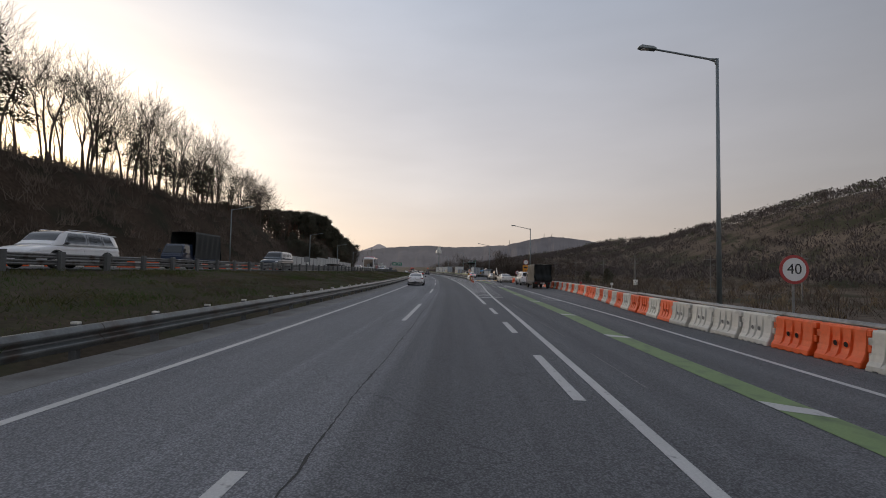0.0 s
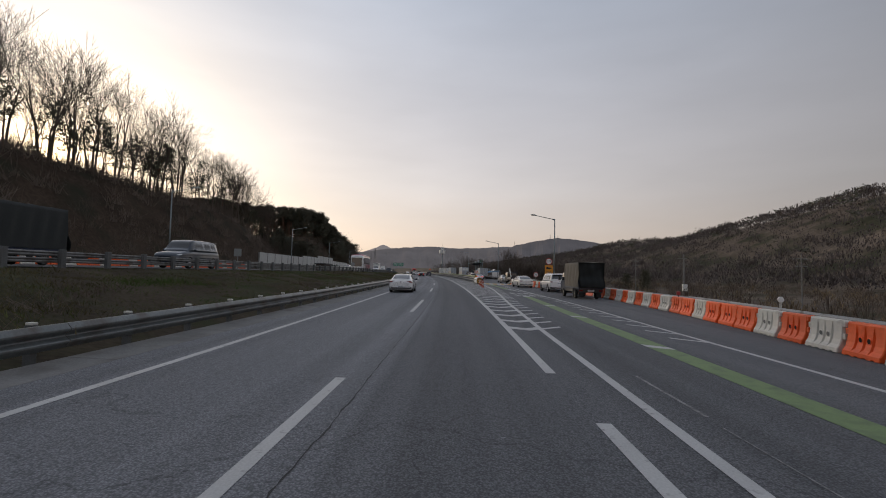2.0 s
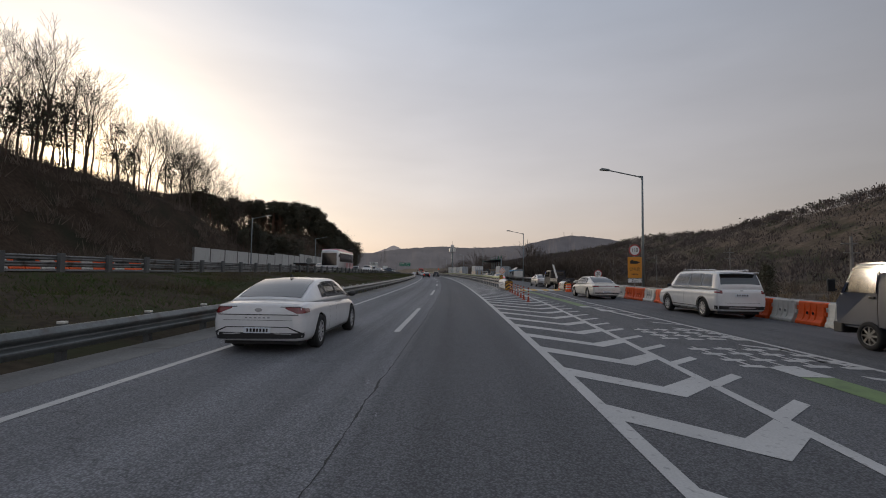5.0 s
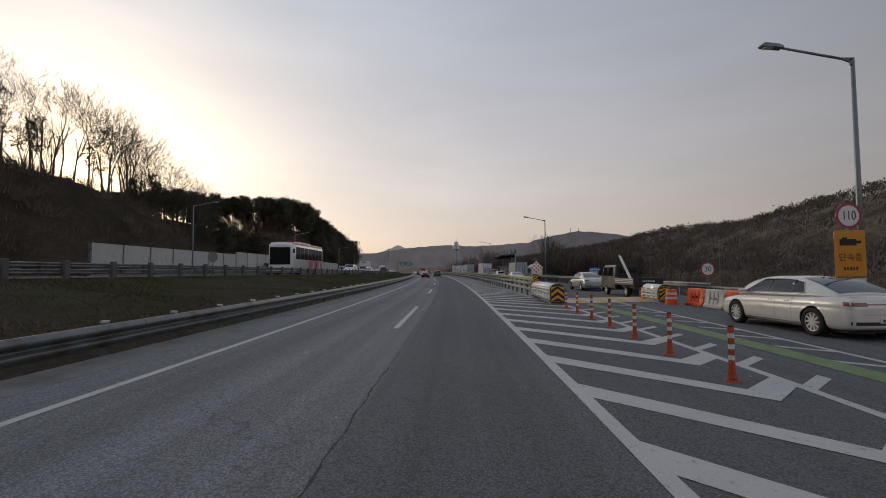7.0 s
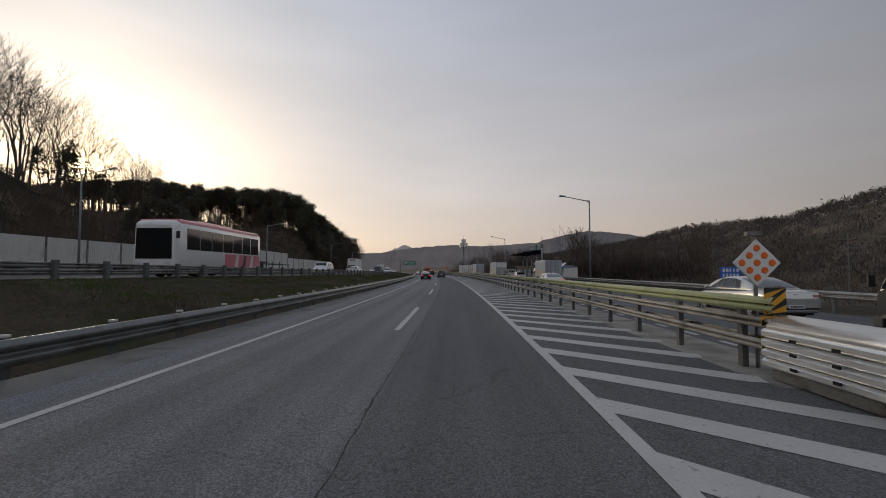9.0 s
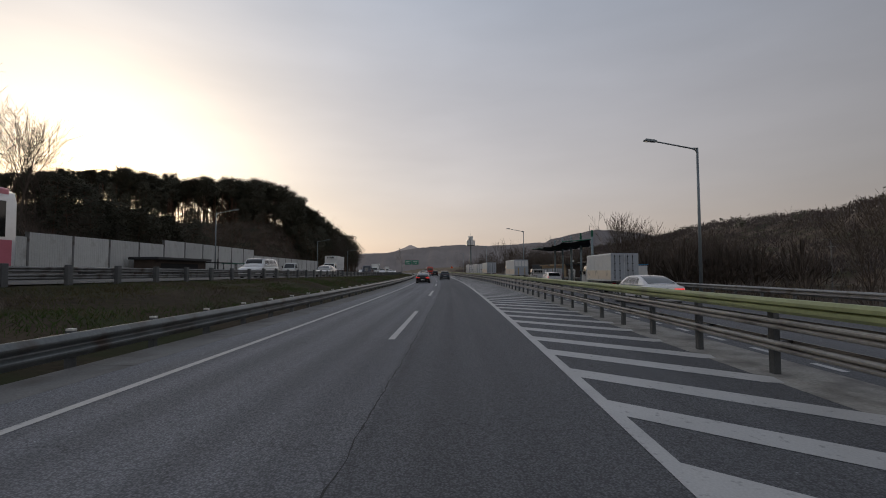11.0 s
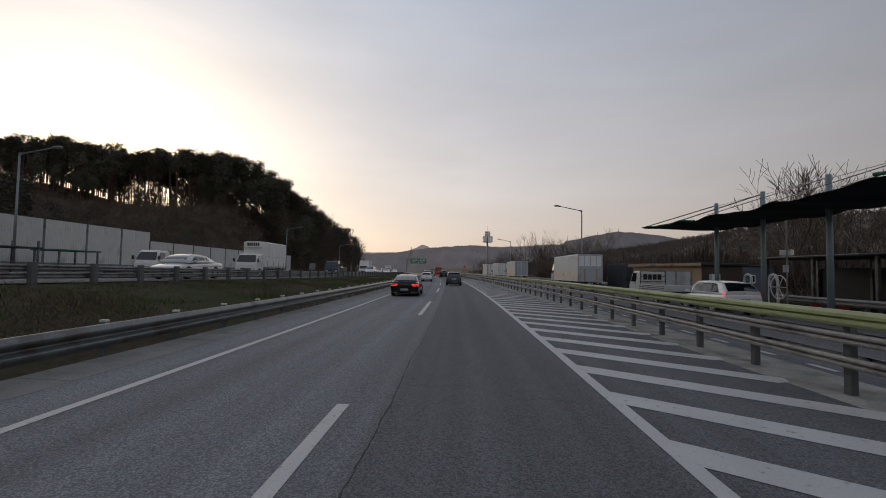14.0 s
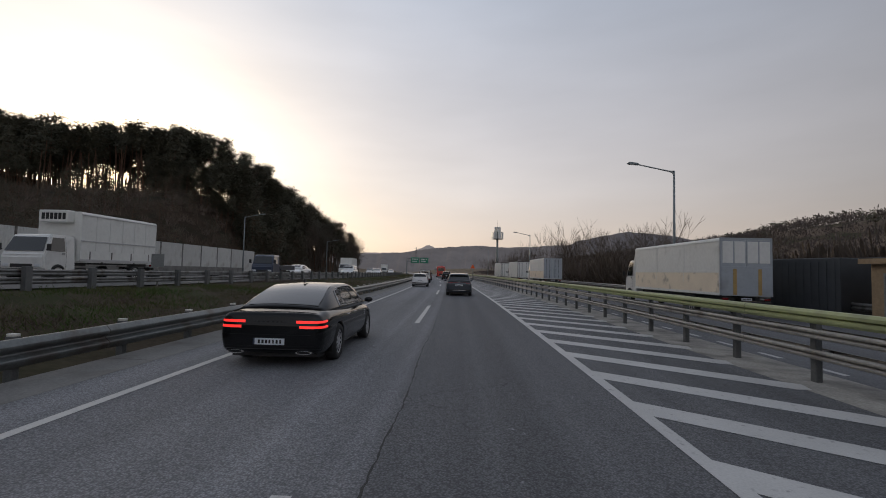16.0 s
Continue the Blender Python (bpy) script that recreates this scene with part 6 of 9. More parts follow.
def tail_plain(red, width=0.26, z=0.83, bar=False):
    lamp_z = z - 0.03 if z < 0.9 else z

    def build(c, hw, y, shell):
        tall = 0.065 if width < 0.3 else 0.05
        z = lamp_z
        for sgn in (1, -1):
            inner = hw * 0.90 - width
            bm = shell.on(bmesh.new(), sgn * inner, sgn * (inner + width + 0.16), (z - tall, z - tall * 0.8), (z + tall * 0.8, z + tall))
            part("tail_lamp", bm, red, c)
        if bar:
            part("lamp_bar", shell.on(bmesh.new(), -hw * 0.6, hw * 0.6, (z - 0.014, z - 0.014), (z + 0.012, z + 0.012), 0.006, 10), LIGHT_RED, c)
        part("boot_gap", shell.on(bmesh.new(), -hw * 0.66, hw * 0.66, (0.60, 0.60), (0.606, 0.606), 0.003, 10), SEAM, c)
        part("diffuser", shell.on(bmesh.new(), -hw * 0.92, hw * 0.92, (0.36, 0.37), (0.44, 0.44), 0.007, 16), TRIM, c)
        part("emblem", boxes((-0.05, 0.05, y - 0.002, y + 0.06, z + 0.03, z + 0.07), bevel=0.01), CHROME, c)
    return build


def wagon(name, label, body_paint, m, height=1.68, length=4.78, width=1.9, tail=None, seed=2, group="", rack=True, rake=0.0):
    """A tall five-door car with an upright tail."""
    r, f, hw = -length / 2, length / 2, width / 2
    belt = height * 0.605
    body = ((r, 0.76, 0.40, belt - 0.12, 0.0), (r + 0.02, 0.85, 0.35, belt - 0.04, 0.0), (r + 0.05, 0.915, 0.31, belt - 0.015, 0.005), (r + 0.1, 0.955, 0.29, belt, 0.008), (r + 0.2, 0.982, 0.27, belt + 0.01, 0.01), (r + 1.0, 1.0, 0.25, belt + 0.01, 0.02), (0.4, 0.995, 0.24, belt - 0.01, 0.02), (f - 1.35, 1.0, 0.24, belt - 0.02, 0.03), (f - 0.8, 0.985, 0.25, belt - 0.08, 0.05), (f - 0.25, 0.92, 0.28, belt - 0.19, 0.05), (f - 0.04, 0.80, 0.33, belt - 0.32, 0.02), (f, 0.70, 0.38, belt - 0.40, 0.0))
    top = height - 0.03
    cabin = ((r + 0.06, belt + 0.10, belt - 0.01, hw * 0.86, hw * 0.80), (r + 0.26 + rake, top - 0.12 + rake * 0.1, belt, hw * 0.91, hw * 0.735), (r + 0.55 + rake * 1.5, top - 0.03, belt, hw * 0.935, hw * 0.725), (r + 1.6, top, belt, hw * 0.945, hw * 0.725), (0.55, top - 0.02, belt - 0.01, hw * 0.945, hw * 0.73), (0.95, top - 0.16, belt - 0.015, hw * 0.93, hw * 0.74), (f - 1.22, belt + 0.14, belt - 0.02, hw * 0.90, hw * 0.78), (f - 0.98, belt + 0.0, belt - 0.05, hw * 0.86, hw * 0.76))
    windows = (((r + 0.42 + rake * 0.6, r + 1.12), (r + 0.60 + rake * 1.2, r + 1.14), 0.14, 0.84), ((r + 1.18, r + 2.10), (r + 1.20, r + 2.06), 0.12, 0.86), ((r + 2.15, 0.98), (r + 2.11, 0.62), 0.12, 0.86))
    axles = (r + 0.98, r + 0.98 + length * 0.578)
    c = car(name, label, "car", body_paint, m, length, width, body, cabin, windows, 0.36, axles, (("rear_screen", r + 0.085, r + 0.262 + rake, 0.03), ("windscreen", 0.62, f - 1.24, 0.04)), tail, plate_z=belt - 0.22, plate_seed=seed, handles=(r + 1.35, 0.05), mirror_y=1.0, group=group, flare=TRIM if rack else None)
    bm = boxes((-hw * 0.70, hw * 0.70, r + 0.03 + rake * 0.9, r + 0.22 + rake, top - 0.075, top - 0.045), bevel=0.014)
    part("tail_spoiler", bm, body_paint, c)
    if rack:
        bm = bmesh.new()
        for sgn in (1, -1):
            tube(bm, (sgn * hw * 0.66, r + 0.6, top + 0.045), (sgn * hw * 0.66, 0.5, top + 0.045), 0.016, 0.016, 6)
            for y in (r + 0.65, -0.6, 0.45):
                tube(bm, (sgn * hw * 0.66, y, top - 0.02), (sgn * hw * 0.66, y, top + 0.045), 0.016, 0.016, 6)
        part("roof_rails", bm, CHROME, c)
    shell = Shell(hw, body)
    part("cladding", shell.flank_line(bmesh.new(), axles[0] + 0.45, 0.35, axles[1] - 0.45, 0.35, 0.13, 0.006), TRIM, c)
    part("bumper_cladding", shell.on(bmesh.new(), -hw * 1.05, hw * 1.05, (0.36, 0.36), (0.50, 0.48), 0.009, 20), TRIM, c)
    part("skid_plate", shell.on(bmesh.new(), -hw * 0.5, hw * 0.5, (0.41, 0.41), (0.44, 0.44), 0.014, 8), ALLOY, c)
    return c


def truck_cab(t, w, z0, z1, y0, y1, paint_material, crew=False):
    """A forward-control cab between y0 and y1, its screen sloping back."""
    hw = w / 2
    h = z1 - z0
    bm = bmesh.new()
    prism(bm, ((y0, z0), (y1 - 0.06, z0), (y1, z0 + 0.12), (y1, z0 + 0.40 * h), (y1 - 0.10, z0 + 0.50 * h), (y1 - 0.42, z1 - 0.08), (y1 - 0.55, z1), (y0 + 0.05, z1), (y0, z1 - 0.06)), "x", -hw, hw)
    bmesh.ops.bevel(bm, geom=bm.edges[:], offset=0.07, segments=3, affect="EDGES")

    def lean(bm):
        # the sides draw in above the belt line
        for v in bm.verts:
            v.co.x *= 1 - 0.11 * max(0.0, (v.co.z - z0 - 0.5 * h) / (0.5 * h))
        return bm

    part("cab", lean(bm), paint_material, t, smooth_faces=False)
    bm = bmesh.new()
    q = [bm.verts.new(p) for p in ((-hw + 0.10, y1 - 0.108 + 0.03, z0 + 0.53 * h), (hw - 0.10, y1 - 0.108 + 0.03, z0 + 0.53 * h), (hw - 0.14, y1 - 0.405 + 0.03, z1 - 0.13), (-hw + 0.14, y1 - 0.405 + 0.03, z1 - 0.13))]
    bm.faces.new(q)
    part("windscreen", lean(bm), GLASS, t)
    spans = [(y1 - 1.12, y1 - 0.30)] if not crew else [(y1 - 1.12, y1 - 0.30), (y1 - 1.98, y1 - 1.22)]
    for sgn in (1, -1):
        x = sgn * (hw + 0.003)
        for i, (a, b) in enumerate(spans):
            bm = bmesh.new()
            bm.faces.new([bm.verts.new(p) for p in ((x, a, z0 + 0.54 * h), (x, b, z0 + 0.54 * h), (x, b - (0.20 if i == 0 else 0), z1 - 0.15), (x, a, z1 - 0.15))])
            part("side_window", lean(bm), GLASS, t)
            part("door_gap", lean(boxes((x - 0.004, x + 0.001, a - 0.06, a - 0.052, z0 + 0.05, z0 + 0.5 * h), (x - 0.004, x + 0.001, a - 0.06, a - 0.052, z0 + 0.5 * h, z1 - 0.1))), SEAM, t)
            part("door_handle", boxes((x - 0.01, x + 0.02, a + 0.02, a + 0.16, z0 + 0.46 * h, z0 + 0.49 * h), bevel=0.006), TRIM, t)
        part("mirror", boxes((x + sgn * 0.13 - 0.09, x + sgn * 0.13 + 0.09, y1 - 0.12, y1 - 0.06, z0 + 0.54 * h, z0 + 0.54 * h + 0.30), (x + sgn * 0.05 - 0.06, x + sgn * 0.05 + 0.06, y1 - 0.11, y1 - 0.08, z0 + 0.56 * h, z0 + 0.59 * h), bevel=0.015), TRIM, t)
        part("headlight", boxes((sgn * hw * 0.72 - 0.15, sgn * hw * 0.72 + 0.15, y1 - 0.1, y1 + 0.012, z0 + 0.16, z0 + 0.32), bevel=0.03), LIGHT_CLEAR, t)
    for k in range(4):
        x0, x1 = -hw + 0.26 + k * (2 * hw - 0.52) / 4 + 0.02, -hw + 0.26 + (k + 1) * (2 * hw - 0.52) / 4 - 0.02
        part("rear_window", boxes((x0, x1, y0 - 0.006, y0 + 0.03, z0 + 0.64 * h, z1 - 0.20), bevel=0.005), GLASS, t)
    part("grille", boxes((-hw * 0.5, hw * 0.5, y1 - 0.05, y1 + 0.01, z0 + 0.14, z0 + 0.30), bevel=0.01), TRIM, t)
    part("front_bumper", boxes((-hw, hw, y1 - 0.22, y1 + 0.05, z0 - 0.16, z0 + 0.10), bevel=0.03), TRIM, t)


def chassis(t, w, y0, y1, z):
    bm = boxes((-w * 0.28, -w * 0.20, y0, y1, z - 0.16, z), (w * 0.20, w * 0.28, y0, y1, z - 0.16, z))
    y = y0 + 0.3
    while y < y1:
        box(bm, -w * 0.22, w * 0.22, y, y + 0.08, z - 0.13, z - 0.02)
        y += 0.9
    part("chassis", bm, TRIM, t)


def rear_lamps(t, w, y, z, seed):
    for sgn in (1, -1):
        part("tail_lamp", boxes((sgn * w * 0.40 - 0.13, sgn * w * 0.40 + 0.13, y - 0.03, y + 0.02, z - 0.05, z + 0.05), bevel=0.012), LIGHT_RED, t)
        part("mud_flap", boxes((sgn * w * 0.36 - 0.18, sgn * w * 0.36 + 0.18, y + 0.25, y + 0.265, z - 0.48, z - 0.10)), RUBBER, t)
    number_plate(t, y - 0.035, z, seed, 0.46)


def box_truck(name, label, m, length=6.6, width=2.0, box_z0=0.95, box_z1=2.95, cab_paint=None, wheel=0.36, seed=3, doors=True, cooler=False, group="", axles=None, wing=False, lift=False):
    """A truck whose closed cargo box is made of side panels, rails, rear doors with lock bars; faces +y."""
    t = thing(name, label, "truck", m, group)
    r, f, hw = -length / 2, length / 2, width / 2
    cab = 1.75
    y1 = f - cab - 0.12
    truck_cab(t, width * 0.94, wheel + 0.10, min(box_z1 - 0.35, wheel + 1.75) if width < 2.2 else box_z1 - 0.75, f - cab, f, cab_paint or TRUCK_WHITE)
    chassis(t, width, r + 0.1, f - 0.3, box_z0 - 0.08)
    bm = bmesh.new()
    soft = 0.11
    arc = [(hw - soft + soft * math.sin(math.pi * k / 8), box_z1 - soft + soft * math.cos(math.pi * k / 8)) for k in range(5)]
    prism(bm, [(-hw, box_z0), (hw, box_z0)] + arc[::-1] + [(-x, z) for x, z in arc], "y", r, y1)
    part("cargo_box", bm, BOX_WHITE, t)
    for sgn in (1, -1):
        x = sgn * (hw + 0.008)
        n = max(3, round((y1 - r) / (0.95 if not wing else 3.0)))
        for k in range(n + 1):
            y = r + 0.03 + (y1 - r - 0.06) * k / n
            part("side_rib", boxes((x - 0.012, x + 0.008, y - 0.018, y + 0.018, box_z0 + 0.5, box_z1 - 0.12)), BOX_WHITE, t)
        if wing:
            part("dropside", boxes((x - 0.012, x + 0.012, r + 0.06, y1 - 0.06, box_z0 + 0.10, box_z0 + 0.40 * (box_z1 - box_z0) - 0.03), bevel=0.008), BOX_CREAM, t, "cream painted drop side")
        bm = boxes((x - 0.02, x + 0.02, r, y1, box_z0 - 0.02, box_z0 + 0.09), (x - 0.02, x + 0.010, r, y1, box_z1 - 0.17, box_z1 - 0.12), (x - 0.02, x + 0.014, r, y1, box_z0 + 0.40 * (box_z1 - box_z0), box_z0 + 0.40 * (box_z1 - box_z0) + 0.05), bevel=0.006)
        part("side_rail", bm, ALLOY if not wing else BOX_WHITE, t)
        for k in range(4):
            y = r + 0.6 + (y1 - r - 1.2) * k / 3
            part("side_latch", boxes((x - 0.01, x + 0.03, y - 0.03, y + 0.03, box_z0 + 0.05, box_z0 + 0.48), bevel=0.006), STEEL_DARK, t)
        part("side_guard", boxes((sgn * hw * 0.9 - 0.02, sgn * hw * 0.9 + 0.02, r + length * 0.30, y1 - 0.5, 0.55, 0.62), (sgn * hw * 0.9 - 0.02, sgn * hw * 0.9 + 0.02, r + length * 0.30, y1 - 0.5, 0.75, 0.82)), STEEL, t)
    for sgn in (1, -1):
        a, b = sorted((sgn * 0.015, sgn * (hw - 0.07)))
        d = part("rear_door", boxes((a, b, r - 0.03, r + 0.01, box_z0 + 0.06, box_z1 - 0.1), bevel=0.008), BOX_GREY if wing else BOX_WHITE, t)
        if lift:
            # upper half: pale panels with dark gaps; lower half: the folded tail lift
            h = box_z1 - box_z0
            for q in range(2):
                x0 = a + (b - a) * (0.04 + 0.49 * q)
                part("door_panel", boxes((x0, x0 + (b - a) * 0.43, r - 0.045, r - 0.028, box_z0 + 0.56 * h, box_z1 - 0.16), bevel=0.008), BOX_WHITE, d)
            part("lift_stripe", boxes((a + (b - a) * 0.45, a + (b - a) * 0.60, r - 0.075, r - 0.06, box_z0 + 0.02, box_z0 + 0.46 * h)), YELLOW_DULL, d, "worn yellow stripe")
        for q in (0.22, 0.62) if not lift else ():
            x = a + (b - a) * q
            bm = tube(bmesh.new(), (x, r - 0.055, box_z0 + 0.08), (x, r - 0.055, box_z1 - 0.12), 0.018, 0.018, 6)
            for z in (0.12, 0.38, 0.62, 0.88):
                zz = box_z0 + (box_z1 - box_z0) * z
                box(bm, x - 0.04, x + 0.04, r - 0.07, r - 0.025, zz - 0.03, zz + 0.03)
            part("lock_bar", bm, TRIM, d)
    bm = boxes((-hw, -hw + 0.08, r - 0.035, r, box_z0, box_z1), (hw - 0.08, hw, r - 0.035, r, box_z0, box_z1), (-hw, hw, r - 0.035, r, box_z1 - 0.09, box_z1), bevel=0.008)
    part("door_frame", bm, TRIM if not wing else BOX_GREY, t)
    if lift:
        part("tail_lift", boxes((-hw + 0.06, hw - 0.06, r - 0.065, r - 0.035, box_z0 - 0.02, box_z0 + 0.50 * (box_z1 - box_z0)), bevel=0.01), BOX_GREY, t, "folded grey tail lift")
    if wing:
        bm = bmesh.new()
        prism(bm, ((y1 + 0.02, box_z1 - 0.9), (y1 + 0.75, box_z1 - 0.85), (y1 + 0.5, box_z1 - 0.25), (y1 + 0.02, box_z1 - 0.02)), "x", -hw * 0.86, hw * 0.86)
        bmesh.ops.bevel(bm, geom=bm.edges[:], offset=0.05, segments=2, affect="EDGES")
        part("wind_deflector", bm, TRUCK_WHITE, t)
    if cooler:
        part("cooling_unit", boxes((-0.7, 0.7, y1 - 0.02, y1 + 0.42, box_z1 - 0.55, box_z1 + 0.02), bevel=0.04), BOX_WHITE, t)
        bm = bmesh.new()
        for k in range(6):
            box(bm, -0.6 + k * 0.2, -0.45 + k * 0.2, y1 + 0.415, y1 + 0.43, box_z1 - 0.42, box_z1 - 0.12)
        part("cooling_grille", bm, TRIM, t)
    add_wheels(t, hw * 0.98, axles or (r + length * 0.22, f - 0.75), wheel, 0.26, 8, BOX_WHITE if not wing else ALLOY)
    part("rear_bumper", boxes((-hw * 0.95, hw * 0.95, r - 0.02, r + 0.08, box_z0 - 0.42, box_z0 - 0.28), bevel=0.01), TRIM, t)
    rear_lamps(t, width, r - 0.01, box_z0 - 0.16, seed)
    return t


def tarp_truck(name, label, m, side, back, length=5.3, width=1.78, top=2.62, seed=5):
    """A small truck whose load is wrapped in a tarpaulin with sagging folds."""
    t = thing(name, label, "truck", m)
    r, f, hw = -length / 2, length / 2, width / 2
    truck_cab(t, 1.70, 0.46, 1.98, f - 1.65, f, TRUCK_BLUE)
    chassis(t, width, r + 0.1, f - 0.3, 0.72)
    y1 = f - 1.62
    part("load_bed", boxes((-hw, hw, r, y1, 0.74, 0.84), (-hw, -hw + 0.04, r, y1, 0.84, 1.16), (hw - 0.04, hw, r, y1, 0.84, 1.16), (-hw, hw, r, r + 0.04, 0.84, 1.16), bevel=0.01), TRUCK_BLUE, t)
    bm = bmesh.new()
    nu, nv = 26, 12
    ring_y = [r - 0.06 + (y1 - r + 0.1) * k / nu for k in range(nu + 1)]
    rows = []
    for k, y in enumerate(ring_y):
        row = []
        for i in range(2 * nv + 7):
            if i <= nv:
                p = Vector((-hw - 0.03, y, 0.86 + (top - 0.86) * i / nv))
                p.x += (0.035 * math.sin(y * 7.5 + i * 0.28) + 0.022 * math.sin(y * 19 - i * 0.5)) * math.sin(math.pi * i / nv) - 0.03 * (1 - i / nv)
            elif i <= nv + 6:
                u = (i - nv) / 6
                p = Vector((-hw - 0.03 + (2 * hw + 0.06) * u, y, top + 0.05 * math.sin(math.pi * u) + 0.03 * math.sin(y * 5)))
            else:
                v = (2 * nv + 6 - i) / nv
                p = Vector((hw + 0.03, y, 0.86 + (top - 0.86) * v))
                p.x += -0.035 * math.sin(y * 7.1 + v * 3) * math.sin(math.pi * v) + 0.03 * (1 - v)
            row.append(bm.verts.new(p))
        rows.append(row)
    for p, q in zip(rows, rows[1:]):
        for i in range(len(p) - 1):
            bm.faces.new((p[i], p[i + 1], q[i + 1], q[i])).smooth = True
    part("cover", bm, side, t, "creased tarpaulin cover")
    bm = bmesh.new()
    grid = []
    for j in range(15):
        v = j / 14
        row = []
        for i in range(15):
            u = i / 14
            bulge = 0.26 * smooth(0.45, 0.15, v) + 0.035 * math.sin(9 * u + 5 * v) + 0.028 * math.sin(23 * u + 4 * v) + 0.02 * math.sin(14 * v - 6 * u)
            row.append(bm.verts.new((-hw - 0.04 + (2 * hw + 0.08) * u, r - 0.07 - bulge, 0.80 + (top + 0.03 - 0.80) * v)))
        grid.append(row)
    for p, q in zip(grid, grid[1:]):
        for i in range(14):
            bm.faces.new((p[i], p[i + 1], q[i + 1], q[i])).smooth = True
    bmesh.ops.solidify(bm, geom=bm.faces[:], thickness=-0.05)
    part("rear_cover", bm, back, t, "dark tarpaulin flap bulging over the tailgate")
    for sgn in (1, -1):
        x = sgn * (hw - 0.05)
        part("side_skirt", boxes((x - 0.02, x + 0.02, r + 1.6, y1 - 0.1, 0.46, 0.76), bevel=0.01), TRIM, t)
    part("tail_skirt", boxes((-hw + 0.05, hw - 0.05, r + 0.02, r + 0.10, 0.48, 0.78), bevel=0.01), TRIM, t)
    add_wheels(t, hw * 0.97, (r + 1.15, f - 0.95), 0.32, 0.2, 8, STEEL_DARK)
    rear_lamps(t, width, r - 0.0, 0.62, seed)
    return t


def pickup_truck(name, label, m, paint_material, crew=True, length=5.2, width=1.76, load=True, seed=6, group=""):
    """A small open truck with a crew cab and drop sides."""
    t = thing(name, label, "truck", m, group)
    r, f, hw = -length / 2, length / 2, width / 2
    cab = 2.45 if crew else 1.65
    truck_cab(t, 1.70, 0.44, 1.96, f - cab, f, paint_material, crew)
    chassis(t, width, r + 0.1, f - 0.3, 0.70)
    y1 = f - cab - 0.05
    part("load_bed", boxes((-hw, hw, r, y1, 0.72, 0.80), bevel=0.01), TRIM, t)
    for sgn in (1, -1):
        x = sgn * (hw - 0.02)
        p = part("drop_side", boxes((x - 0.02, x + 0.02, r + 0.03, y1, 0.80, 1.14), bevel=0.008), TRUCK_DARK if load else paint_material, t)
        bm = bmesh.new()
        for k in range(3):
            box(bm, x + sgn * 0.018, x + sgn * 0.03, r + 0.05, y1 - 0.02, 0.85 + k * 0.10, 0.89 + k * 0.10) if sgn > 0 else box(bm, x - 0.03, x - 0.018, r + 0.05, y1 - 0.02, 0.85 + k * 0.10, 0.89 + k * 0.10)
        part("side_groove", bm, ALLOY if load else TRIM, p)
    tail = part("tailgate", boxes((-hw, hw, r - 0.01, r + 0.03, 0.80, 1.16), bevel=0.01), paint_material if load else TRUCK_WHITE, t)
    bar_parts("tailgate_bar", PLATE, tail, -0.36, 0.36, r - 0.013, 0.94, 1.02, 7, 4)
    bm = bmesh.new()
    for sgn in (1, -1):
        tube(bm, (sgn * hw * 0.9, y1 - 0.04, 0.8), (sgn * hw * 0.9, y1 - 0.04, 1.95), 0.025, 0.025, 6)
    for z in (1.3, 1.62, 1.95):
        tube(bm, (-hw * 0.9, y1 - 0.04, z), (hw * 0.9, y1 - 0.04, z), 0.02, 0.02, 6)
    part("head_rack", bm, TRIM, t)
    if load:
        bm = tube(bmesh.new(), (-hw * 0.75, r + 0.75, 0.9), (-hw * 0.70, y1 - 0.1, 2.55), 0.045, 0.045, 6)
        tube(bm, (-hw * 0.62, r + 0.80, 0.9), (-hw * 0.58, y1 - 0.1, 2.50), 0.035, 0.035, 6)
        part("long_profile", bm, BOX_WHITE, t, "long pale profile leaning on the cab")
    add_wheels(t, hw * 0.97, (r + 1.15, f - 0.95), 0.32, 0.2, 8)
    rear_lamps(t, width, r - 0.0, 0.60, seed)
    return t


